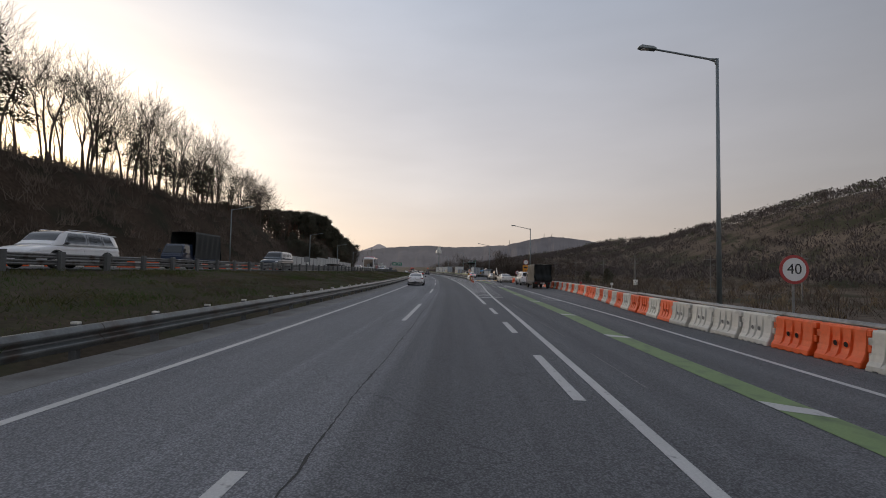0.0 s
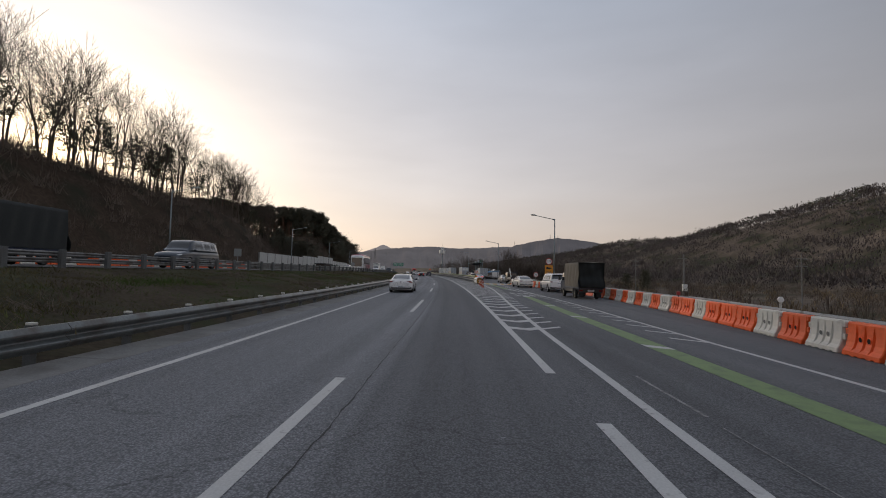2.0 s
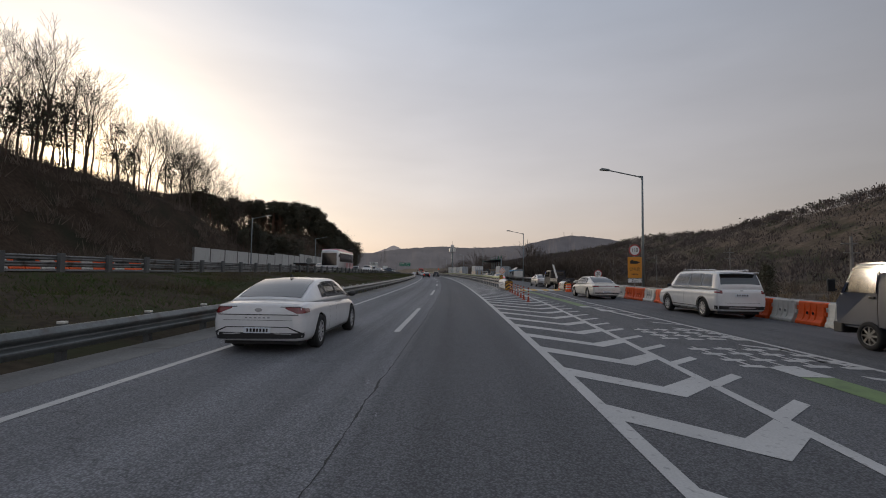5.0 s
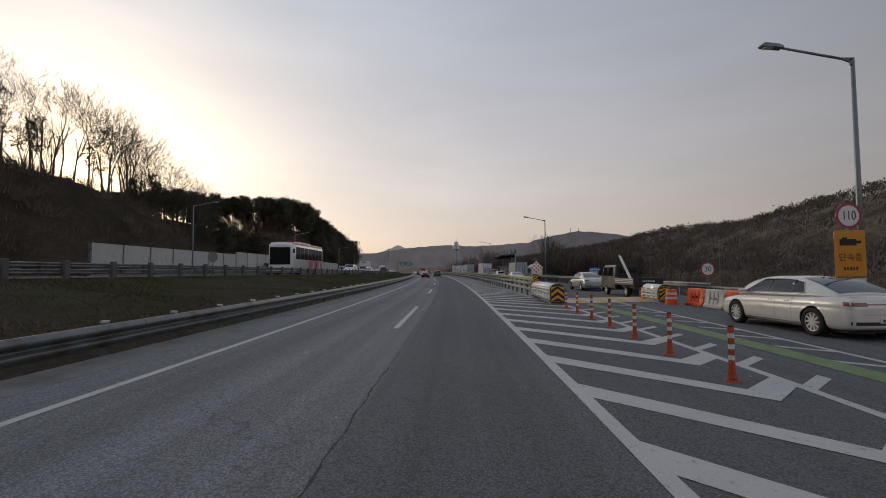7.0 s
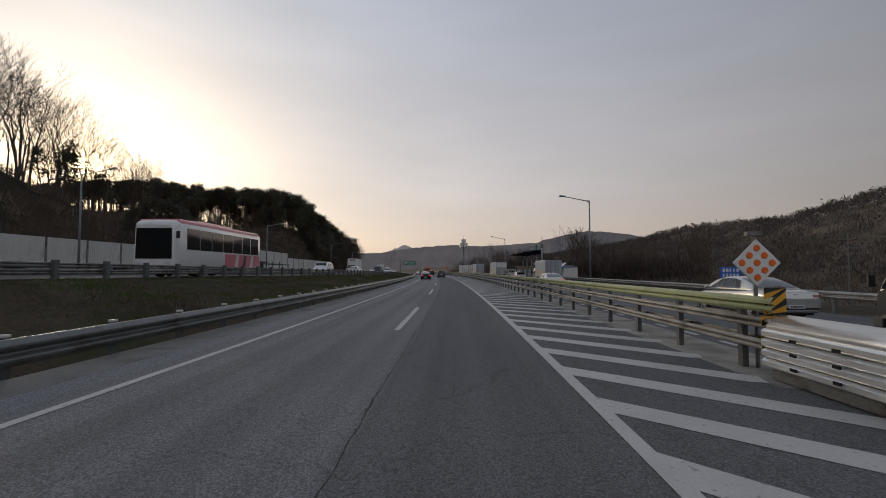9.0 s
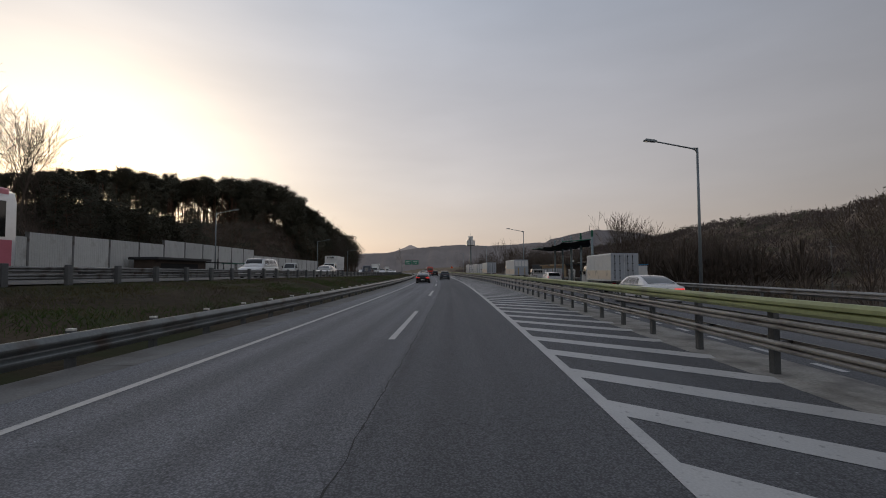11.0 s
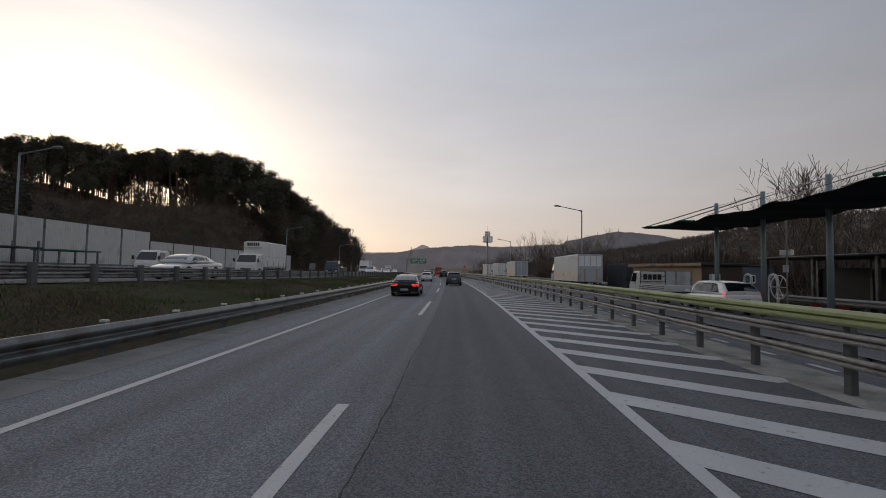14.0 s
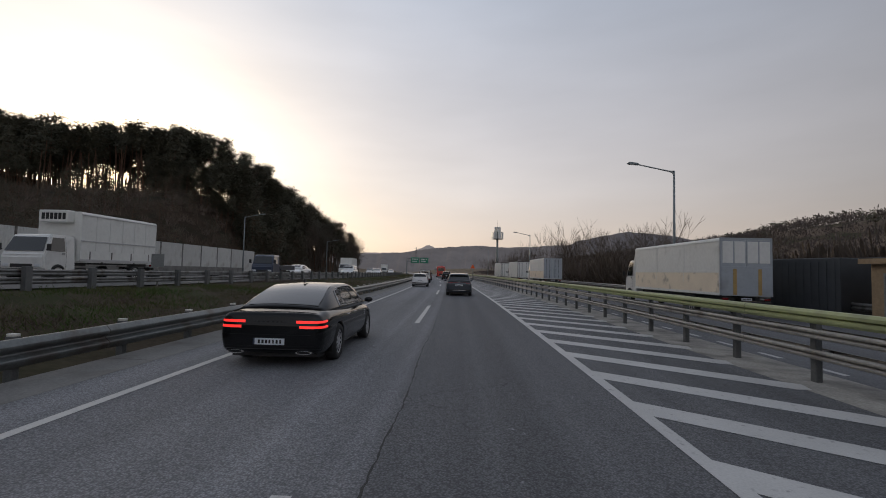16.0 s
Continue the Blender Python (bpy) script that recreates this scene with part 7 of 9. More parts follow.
def coach(name, label, m, lower, upper, stripe, length=11.8, width=2.48, height=3.3, seed=8):
    """A motor coach: rounded body, dark window band, coloured skirt and roof."""
    t = thing(name, label, "bus", m)
    r, f, hw = -length / 2, length / 2, width / 2

    def ring(y, w, z0, z1):
        half = [(w * 0.94, z0), (w, z0 + 0.15), (w, 1.5), (w * 0.985, z1 - 0.35), (w * 0.93, z1 - 0.10), (w * 0.78, z1), (0, z1 + 0.03)]
        return [Vector((x, y, z)) for x, z in half + [(-x, z) for x, z in reversed(half[:-1])]]
    rings = [ring(r, hw * 0.93, 0.5, height - 0.12), ring(r + 0.12, hw, 0.36, height), ring(f - 0.6, hw, 0.34, height), ring(f - 0.15, hw * 0.97, 0.36, height - 0.08), ring(f, hw * 0.88, 0.45, height - 0.35)]
    part("body", loft(bmesh.new(), rings), lower, t)
    part("roof_cap", boxes((-hw * 0.95, hw * 0.95, r + 0.3, f - 0.5, height - 0.24, height + 0.06), bevel=0.08), upper, t)
    part("roof_unit", boxes((-hw * 0.7, hw * 0.7, r + 4.2, f - 3.0, height + 0.05, height + 0.22), bevel=0.06), upper, t)
    for sgn in (1, -1):
        n = 7
        for k in range(n):
            a = r + 0.5 + (length - 1.6) * k / n
            b = a + (length - 1.6) / n - 0.05
            x = sgn * (hw * 0.995)
            bm = bmesh.new()
            bm.faces.new([bm.verts.new(p) for p in ((x + sgn * 0.012, a, 1.62), (x + sgn * 0.012, b, 1.62), (x + sgn * 0.004, b, height - 0.42), (x + sgn * 0.004, a, height - 0.42))])
            part("side_window", bm, GLASS, t)
        x = sgn * (hw + 0.006)
        bm = boxes((x - 0.004, x + 0.004, r + 0.25, r + 6.0, 0.5, 1.52))
        part("side_panel", bm, stripe, t)
        for k in range(3):
            bm = bmesh.new()
            a = r + 1.6 + k * 1.25
            prism(bm, ((a, 0.55), (a + 0.5, 0.55), (a + 0.15, 1.5), (a - 0.2, 1.5)), "x", min(x + sgn * 0.003, x + sgn * 0.008), max(x + sgn * 0.003, x + sgn * 0.008))
            part("side_stripe", bm, lower if k != 1 else TRUCK_BLUE, t)
        part("luggage_door", boxes((x - 0.003, x + 0.005, -0.02, 0.0, 0.5, 1.3)), SEAM, t)
        part("mirror", boxes((sgn * (hw + 0.18) - 0.1, sgn * (hw + 0.18) + 0.1, f + 0.02, f + 0.12, 2.2, 2.62), bevel=0.03), TRIM, t)
        part("headlight", boxes((sgn * hw * 0.68 - 0.2, sgn * hw * 0.68 + 0.2, f - 0.2, f + 0.01, 0.72, 0.92), bevel=0.03), LIGHT_CLEAR, t)
        part("tail_lamp", boxes((sgn * hw * 0.80 - 0.1, sgn * hw * 0.80 + 0.1, r - 0.012, r + 0.05, 0.9, 1.4), bevel=0.02), LIGHT_RED, t)
    bm = bmesh.new()
    bm.faces.new([bm.verts.new(p) for p in ((-hw * 0.84, f + 0.012, 1.05), (hw * 0.84, f + 0.012, 1.05), (hw * 0.82, f + 0.008, height - 0.5), (-hw * 0.82, f + 0.008, height - 0.5))])
    part("windscreen", bm, GLASS, t)
    part("rear_window", boxes((-hw * 0.75, hw * 0.75, r - 0.012, r + 0.02, 1.9, height - 0.5), bevel=0.01), GLASS, t)
    part("engine_grille", boxes((-hw * 0.5, hw * 0.5, r - 0.012, r + 0.02, 0.75, 1.2), bevel=0.01), TRIM, t)
    number_plate(t, r - 0.02, 0.62, seed)
    add_wheels(t, hw * 0.99, (r + 3.1, f - 2.4), 0.5, 0.3, 8)
    return t


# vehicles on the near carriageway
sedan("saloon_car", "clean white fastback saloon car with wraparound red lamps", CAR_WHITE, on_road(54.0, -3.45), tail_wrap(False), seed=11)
sedan("saloon_car", "glossy black fastback saloon car with red tail lamps lit", CAR_BLACK, on_road(170.1, -3.15), tail_twin(LIGHT_ON), chrome=True, seed=12, length=4.99, width=1.925, plate_z=0.47)
wagon("sport_utility_car", "dark blue-grey sport utility car with black trim", CAR_SLATE, on_road(195.6, 0.46), tail=tail_plain(LIGHT_RED, 0.34, 0.98, True), seed=13)
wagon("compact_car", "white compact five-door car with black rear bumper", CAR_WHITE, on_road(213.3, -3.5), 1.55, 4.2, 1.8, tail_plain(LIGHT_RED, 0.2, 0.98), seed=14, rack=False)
pickup_truck("crew_cab_truck", "white crew-cab truck with a rack behind its cab", on_road(232, -3.7), TRUCK_WHITE, load=False, seed=15)
wagon("sport_utility_car", "black sport utility car further along the lane", CAR_BLACK, on_road(250, -3.7), 1.66, 4.6, 1.86, tail_plain(LIGHT_RED), seed=16)
wagon("people_carrier", "dark people carrier driving behind a red coach", CAR_BLACK, on_road(262, 0.4), 1.85, 5.0, 1.95, tail_plain(LIGHT_RED), seed=17, rack=False)
coach("coach", "red motor coach with dark windows", on_road(300, 0.3), BUS_RED, BUS_RED, BUS_RED, seed=18)
sedan("saloon_car", "white saloon car far along the lane", CAR_WHITE, on_road(290, -3.9), tail_plain(LIGHT_RED), False, seed=19)

# vehicles in the exit lane and along the ramp
tarp_truck("covered_truck", "small dark blue truck with its load under tarpaulin", on_road(51.8, 10.5), TARP, TARP_DARK, seed=21)
wagon("sport_utility_truck", "white sport utility truck with canopy and black bumper", CAR_WHITE, on_road(62.9, 11.1), 1.84, 5.1, 1.95, tail_plain(LIGHT_RED, 0.16, 1.02), seed=22)
sedan("saloon_car", "pearl white saloon car with a red lamp bar", CAR_PEARL, on_road(75.0, 10.1, 0, 2), tail_plain(LIGHT_RED, 0.34, 0.86, True), True, chrome=True, seed=23, rim=CHROME)
pickup_truck("crew_cab_truck", "dark grey crew-cab truck carrying a long pale profile", on_road(91.4, 11.7, 0, 2), TRUCK_DARK, seed=24)
sedan("saloon_car", "silver saloon car with red lamps on the ramp", CAR_SILVER, on_road(100.2, 11.7), tail_plain(LIGHT_RED, 0.30, 0.86), False, chrome=True, seed=25)
sedan("saloon_car", "white saloon car with lit tail lamps on the ramp", CAR_WHITE, on_road(127.6, 10.2), tail_plain(LIGHT_ON, 0.5, 0.84), True, seed=26)
box_truck("box_truck", "small white box truck parked in the lay-by", on_road(140.9, 12.85), 7.5, 1.98, 0.92, 2.95, seed=31, wing=True)
box_truck("box_truck", "large white wing-sided truck with grey rear doors", on_road(185.8, 12.9), 11.2, 2.3, 1.0, 3.55, seed=32, wheel=0.48, wing=True, lift=True)
box_truck("box_truck", "white box truck with steel lock bars on its doors", on_road(222.9, 12.9), 11.0, 2.3, 1.15, 3.75, seed=33, wheel=0.48, wing=True)
box_truck("box_truck", "white box truck parked behind another truck", on_road(239.5, 12.4), 11.0, 2.3, 1.1, 3.7, seed=34, wheel=0.48)
box_truck("box_truck", "tall white box truck at the end of the row", on_road(257, 12.2), 11.0, 2.3, 1.1, 3.8, seed=35, wheel=0.48)
pickup_truck("pickup_truck", "small white truck parked beside the hut", on_road(165.9, 12.75), TRUCK_WHITE, crew=False, load=False, seed=36)
wagon("hatchback_car", "small white hatchback car with bright red lamps in the lay-by", CAR_WHITE, on_road(159.6, 12.72), 1.52, 4.0, 1.74, tail_plain(LIGHT_ON, 0.20, 0.93), seed=37, rack=False, rake=0.24)

# vehicles on the far carriageway, coming towards the camera


def oncoming(s, lane):
    return on_road(s, bank_rail(s) - (3.0, 6.6, 10.2)[lane], bank_top(s), 180)


wagon("sport_utility_car", "white sport utility car with roof rails coming along the bank", CAR_WHITE, oncoming(20.3, 0), 1.75, 5.0, 1.98, tail_plain(LIGHT_RED), seed=41)
tarp_truck("covered_truck", "dark covered truck coming along the bank road", oncoming(37.5, 1), TARP_DARK, TARP_DARK, 5.6, 1.9, 3.0, seed=42)
wagon("van", "dark blue van with pale roof coming along the bank", CAR_SLATE, oncoming(47.5, 0), 1.95, 5.1, 1.92, tail_plain(LIGHT_RED), seed=43, rack=False)
coach("coach", "white and pink motor coach coming along the bank", oncoming(114, 0), CAR_WHITE, BUS_PINK, BUS_PINK, 11.8, seed=44)
sedan("saloon_car", "pale saloon car coming along the bank road", CAR_PEARL, oncoming(118.3, 1), tail_plain(LIGHT_RED), False, seed=45)
wagon("sport_utility_car", "white sport utility car with roof rails coming on", CAR_WHITE, oncoming(143.0, 0), 1.66, 4.7, 1.88, tail_plain(LIGHT_RED), seed=46)
sedan("saloon_car", "dark silver saloon car with roof box rails", CAR_SILVER, oncoming(164.3, 0), tail_plain(LIGHT_RED), False, seed=47)
box_truck("refrigerator_truck", "white refrigerator truck with a roof cooling unit", oncoming(183.0, 1), 7.4, 2.1, 0.98, 3.35, seed=48, cooler=True, wheel=0.4)
pickup_truck("pickup_truck", "small white truck with a pale load cover", oncoming(173.5, 2), TRUCK_WHITE, crew=False, load=False, seed=49)
pickup_truck("pickup_truck", "dark blue truck coming along the bank road", oncoming(198.5, 0), TRUCK_BLUE, crew=False, load=False, seed=50)
for s, lane, kind in ((216, 1, 0), (229, 0, 1), (246, 1, 2), (262, 0, 0), (278, 1, 1), (300, 0, 0), (322, 1, 2)):
    if kind == 0:
        sedan("saloon_car", "white saloon car far off on the bank road", CAR_WHITE, oncoming(s, lane), tail_plain(LIGHT_RED), False, seed=60 + s)
    elif kind == 1:
        wagon("sport_utility_car", "white sport utility car far off on the bank road", CAR_WHITE, oncoming(s, lane), 1.66, 4.6, 1.88, tail_plain(LIGHT_RED), seed=60 + s)
    else:
        box_truck("box_truck", "white box truck far off on the bank road", oncoming(s, lane), 7.0, 2.1, 0.98, 3.2, seed=60 + s)

# ---------------------------------------------------------------- plastic barriers
SIGN_WHITE = mat("white sign face", (0.70, 0.70, 0.69), rough=0.4, vary=0.05, bump=0.0)
SIGN_RED = mat("dull red sign ring", (0.36, 0.035, 0.035), rough=0.45, vary=0.08, bump=0.0)
SIGN_BACK = mat("grey sign back", (0.22, 0.23, 0.23), rough=0.5, metal=0.4)
SIGN_YELLOW = mat("amber sign face", (0.62, 0.25, 0.015), rough=0.45, vary=0.06, bump=0.0)
SIGN_BLUE = mat("blue sign face", (0.03, 0.13, 0.50), rough=0.45, vary=0.06, bump=0.0)
SIGN_GREEN = mat("green sign face", (0.02, 0.20, 0.12), rough=0.45, vary=0.06, bump=0.0)
YELLOW = mat("warning yellow", (0.70, 0.34, 0.02), rough=0.45, vary=0.08, bump=0.0)
AMBER = mat("amber reflector", (0.80, 0.16, 0.02), rough=0.2, vary=0.05, bump=0.0, coat=1.0)
WOOD_WALL = mat("brown timber wall", (0.34, 0.24, 0.14), rough=0.75, vary=0.2, scale=1.5, fine=12)
TIMBER_DARK = mat("dark stained timber", (0.05, 0.035, 0.025), rough=0.8, vary=0.2, scale=1.5, fine=12)
CABIN_BLUE = mat("blue-grey cabin panel", (0.085, 0.11, 0.14), rough=0.6, vary=0.15)
NET = mat("dark shade net", (0.018, 0.019, 0.019), rough=0.85, vary=0.2)
NET_GREEN = mat("green shade net edge", (0.03, 0.13, 0.08), rough=0.85, vary=0.2)
CONTAINER = mat("dark grey container paint", (0.045, 0.05, 0.056), rough=0.55, vary=0.15)
AWNING = mat("bright blue awning", (0.04, 0.26, 0.52), rough=0.6, vary=0.1)
STEEL_GREENISH = mat("grey-green steel post", (0.21, 0.26, 0.27), rough=0.5, metal=0.3, vary=0.12)


def plastic_barrier(material, colour_word):
    """A hollow road barrier: wide foot, sloping waist, fluted face with two rimmed holes, their dark put in as plugs,
    notches below, tabs at its ends.
    """
    b = thing("road_barrier", f"{colour_word} plastic road barrier with two round holes", "barrier", group="plastic barriers")
    L = 1.30
    prof = [(0.25, 0.03), (0.245, 0.11), (0.185, 0.20), (0.145, 0.32), (0.122, 0.50), (0.112, 0.74), (0.092, 0.78)]
    prof = prof + [(-x, z) for x, z in reversed(prof)]
    bm = bmesh.new()
    half = L / 2 - 0.045
    stops = [(-half, 0.0), (-half + 0.02, 0.0)]
    for y in (-0.27, 0.0, 0.27):
        stops += [(y - 0.045, 0.0), (y - 0.025, 0.04), (y + 0.025, 0.04), (y + 0.045, 0.0)]
    stops += [(half - 0.02, 0.0), (half, 0.0)]
    rings = []
    for k, (y, groove) in enumerate(stops):
        end = 0.02 if k in (0, len(stops) - 1) else 0.0
        rings.append([Vector((x - math.copysign((groove if 0.15 < z < 0.7 else 0.0) + end, x), y, z - (end if z > 0.7 else 0))) for x, z in prof])
    loft(bm, rings)
    for f in bm.faces:
        f.smooth = False
    for y0, y1, z0, z1 in ((L / 2 - 0.06, L / 2 + 0.035, 0.18, 0.32), (L / 2 - 0.06, L / 2 + 0.035, 0.48, 0.62), (-L / 2 - 0.035, -L / 2 + 0.06, 0.33, 0.47), (-L / 2 - 0.035, -L / 2 + 0.06, 0.63, 0.76)):
        box(bm, -0.112, 0.112, y0, y1, z0, z1, bevel=0.012)
    for k in range(5):
        y = -L / 2 + 0.08 + k * 0.26
        box(bm, -0.24, 0.24, y, y + 0.15, 0.0, 0.06, bevel=0.008)
    part("shell", bm, material, b)
    for y in (-0.135, 0.135):
        for sgn in (1, -1):
            bm = bmesh.new()
            n = 16
            rings = [[bm.verts.new((sgn * xx, y + rr * math.cos(2 * math.pi * k / n), 0.40 + rr * math.sin(2 * math.pi * k / n))) for k in range(n)] for xx, rr in ((0.120, 0.074), (0.150, 0.070), (0.152, 0.062), (0.142, 0.056))]
            for p, q in zip(rings, rings[1:]):
                for k in range(n):
                    bm.faces.new((p[k], p[(k + 1) % n], q[(k + 1) % n], q[k]))
            bmesh.ops.recalc_face_normals(bm, faces=bm.faces)
            part("hole_rim", bm, material, b)
            # solid plug whose darker colour stands for the shade inside the hole
            part("hole", tube(bmesh.new(), (sgn * 0.10, y, 0.40), (sgn * 0.1435, y, 0.40), 0.056, 0.056, n), SEAM if material is PLASTIC_ORANGE else CONCRETE, b)
    return b


orange = plastic_barrier(PLASTIC_ORANGE, "faded orange")
white = plastic_barrier(PLASTIC_WHITE, "grimy white")
PATTERN = "OOWWWWOWOOWOWOWOWOOOWOOWOWOWOWOWOWOOWOWOOWOOOOWOOWOOWOWO"
rng = random.Random(17)
for k in range(-10, len(PATTERN)):
    s = 8.4 + 1.345 * k + 0.66
    if s > 83.9:
        break
    m = on_road(s, barrier_line(s) + 0.25 + rng.uniform(-0.03, 0.03), 0.0, rng.uniform(-1.5, 1.5) - math.degrees(math.atan((barrier_line(s + 1) - barrier_line(s - 1)) / 2)))
    kind = PATTERN[k] if k >= 0 else "WWOWOOWWOW"[k]
    copy_thing(orange if kind == "O" else white, m)
for k in range(52):
    s = 22 + 1.345 * k
    copy_thing(orange if k % 3 else white, on_road(s, -31.6, bank_top(s) - 0.01))
forget(orange)
forget(white)


def drum(m):
    d = thing("traffic_drum", "orange traffic drum with two white bands", "drum", m, "drums")
    for nm, z0, z1, r0, r1, mt in (("shell", 0.0, 0.10, 0.33, 0.32, PLASTIC_ORANGE), ("shell", 0.10, 0.30, 0.30, 0.29, PLASTIC_ORANGE), ("band", 0.30, 0.42, 0.295, 0.285, PLASTIC_WHITE), ("shell", 0.42, 0.55, 0.285, 0.278, PLASTIC_ORANGE), ("band", 0.55, 0.66, 0.283, 0.275, PLASTIC_WHITE), ("shell", 0.66, 0.82, 0.272, 0.25, PLASTIC_ORANGE)):
        part(nm, tube(bmesh.new(), (0, 0, z0), (0, 0, z1), r0, r1, 20), mt, d)


drum(on_road(83.9, 10.72) @ Matrix.Scale(0.86, 4))
drum(on_road(87.0, 10.85) @ Matrix.Scale(0.86, 4))


def lane_marker():
    t = thing("lane_marker_post", "orange flexible marker post with white bands", "marker post", group="marker posts")
    bm = tube(bmesh.new(), (0, 0, 0), (0, 0, 0.03), 0.125, 0.11, 16)
    tube(bm, (0, 0, 0.045), (0, 0, 0.09), 0.07, 0.055, 14)
    tube(bm, (0, 0, 0.09), (0, 0, 0.16), 0.060, 0.048, 14)
    part("base", bm, POST_RED, t, "orange conical base")
    z = 0.09
    for nm, h, mt in (("post", 0.22, POST_RED), ("band", 0.07, PLASTIC_WHITE), ("post", 0.09, POST_RED), ("band", 0.07, PLASTIC_WHITE), ("post", 0.09, POST_RED), ("band", 0.07, PLASTIC_WHITE), ("post", 0.09, POST_RED)):
        part(nm, tube(bmesh.new(), (0, 0, z), (0, 0, z + h), 0.052 if z < 0.1 else 0.043, 0.043, 14), mt, t)
        z += h
    part("cap", tube(bmesh.new(), (0, 0, z), (0, 0, z + 0.025), 0.044, 0.034, 14), BLACK, t, "dark worn cap")
    return t


marker = lane_marker()
marker.matrix_basis = on_road(68.95, 4.53)
for s, d in ((71.05, 4.60), (73.15, 4.75), (75.28, 4.88), (77.36, 4.99), (79.44, 5.08), (81.5, 5.19)):
    copy_thing(marker, on_road(s, d, 0, random.Random(int(s)).uniform(0, 90)))


def striped_plate(name, width, z0, z1, y, parent, chevron=True, material=None):
    """A plate with slanting black and yellow bands, each a thin piece on the plate."""
    p = part(name, boxes((-width / 2, width / 2, y, y + 0.02, z0, z1), bevel=0.008), YELLOW, parent)
    bm = bmesh.new()
    h = z1 - z0
    if chevron:
        k = -2
        while k * 0.30 < h:
            zc = z0 + k * 0.30 + 0.10
            for sgn in (1, -1):
                pts = [(0, zc + 0.24), (0, zc + 0.39), (sgn * width / 2, zc + 0.15), (sgn * width / 2, zc)]
                pts = [(x, min(max(z, z0), z1)) for x, z in pts]
                if max(z for _, z in pts) - min(z for _, z in pts) > 0.02:
                    bm.faces.new([bm.verts.new((x, y - 0.004, z)) for x, z in pts])
            k += 1
    else:
        k = 0
        while k * 0.22 < h + width:
            a = z0 - width + k * 0.22
            pts = [(-width / 2, a), (-width / 2, a + 0.11), (width / 2, a + 0.11 + width * 0.8), (width / 2, a + width * 0.8)]
            pts = [(x, min(max(z, z0), z1)) for x, z in pts]
            if max(z for _, z in pts) - min(z for _, z in pts) > 0.02:
                bm.faces.new([bm.verts.new((x, y - 0.004, z)) for x, z in pts])
            k += 1
    part("stripe", bm, BLACK, p)
    return p


def crash_cushion(m, length, width, height, label, chevron=True):
    c = thing("crash_cushion", label, "crash cushion", m)
    hw = width / 2
    n = 3
    for sgn in (1, -1):
        for k in range(n):
            y0 = 0.12 + (length - 0.12) * k / n
            bm = bmesh.new()
            rows = 4
            for i in range(rows):
                z = 0.18 + i * (height - 0.38) / rows
                hh = (height - 0.38) / rows
                x = sgn * (hw - 0.012 * k)
                pts = ((x, z + 0.008), (x + sgn * 0.045, z + 0.25 * hh), (x + sgn * 0.045, z + 0.70 * hh), (x, z + hh - 0.008), (x - sgn * 0.03, z + hh - 0.008), (x - sgn * 0.03, z + 0.008))
                prism(bm, pts, "y", y0, y0 + length / n + 0.05)
            part("side_panel", bm, STEEL_BRIGHT, c, "ribbed galvanised panel")
            # panels are uncut; near-black pieces stand for the shade inside the slots
            for q in range(2):
                for i in range(3):
                    part("slot", boxes((min(sgn * (hw + 0.03), sgn * (hw + 0.05)), max(sgn * (hw + 0.03), sgn * (hw + 0.05)), y0 + 0.3 + q * 0.75, y0 + 0.42 + q * 0.75, 0.25 + i * 0.2, 0.29 + i * 0.2)), SEAM, c)
    bm = bmesh.new()
    arc = [(hw * math.cos(math.pi * i / 12), height - 0.20 + 0.20 * math.sin(math.pi * i / 12)) for i in range(13)]
    prism(bm, arc + [(-hw + 0.03, height - 0.24), (hw - 0.03, height - 0.24)], "y", 0.06, length)
    for f in bm.faces:
        f.smooth = len(f.verts) == 4
    part("hood", bm, STEEL_BRIGHT, c, "bright rounded steel hood")
    bm = boxes((-hw + 0.08, hw - 0.08, 0.2, length, 0.02, 0.2), (-0.3, 0.3, -0.35, 0.6, 0.0, 0.05))
    part("ground_track", bm, STEEL_DARK, c)
    bm = bmesh.new()
    prism(bm, [(hw * 1.02 * math.cos(math.pi * i / 12), height - 0.22 + 0.22 * math.sin(math.pi * i / 12)) for i in range(13)] + [(-hw, 0.14), (-hw * 0.8, 0.08), (hw * 0.8, 0.08), (hw, 0.14)], "y", 0.0, 0.1)
    nose = part("nose", bm, TRIM, c)
    striped_plate("nose_plate", width * 0.92, 0.12, height - 0.10, -0.025, nose, chevron)
    return c


crash_cushion(on_road(84.25, 5.46, 0, -0.5), 5.3, 0.68, 0.98, "long ribbed steel crash cushion with a chevron nose")
crash_cushion(on_road(84.9, 10.9, 0, -1), 2.0, 0.60, 0.9, "short ribbed steel crash cushion with a striped nose", False)

# end of the island rail: striped plates and a lamp sign
end = thing("rail_end_marker", "black and yellow striped plates on the rail end", "marker", on_road(89.75, 5.42))
part("post", tube(bmesh.new(), (0.1, 0, 0), (0.1, 0, 1.42), 0.06, 0.06, 10), STEEL, end)
striped_plate("plate", 0.34, 0.98, 1.40, -0.09, end, False)
striped_plate("plate", 0.46, 0.80, 0.95, -0.10, end, False)
striped_plate("plate", 0.46, 0.42, 0.66, -0.10, end, False)

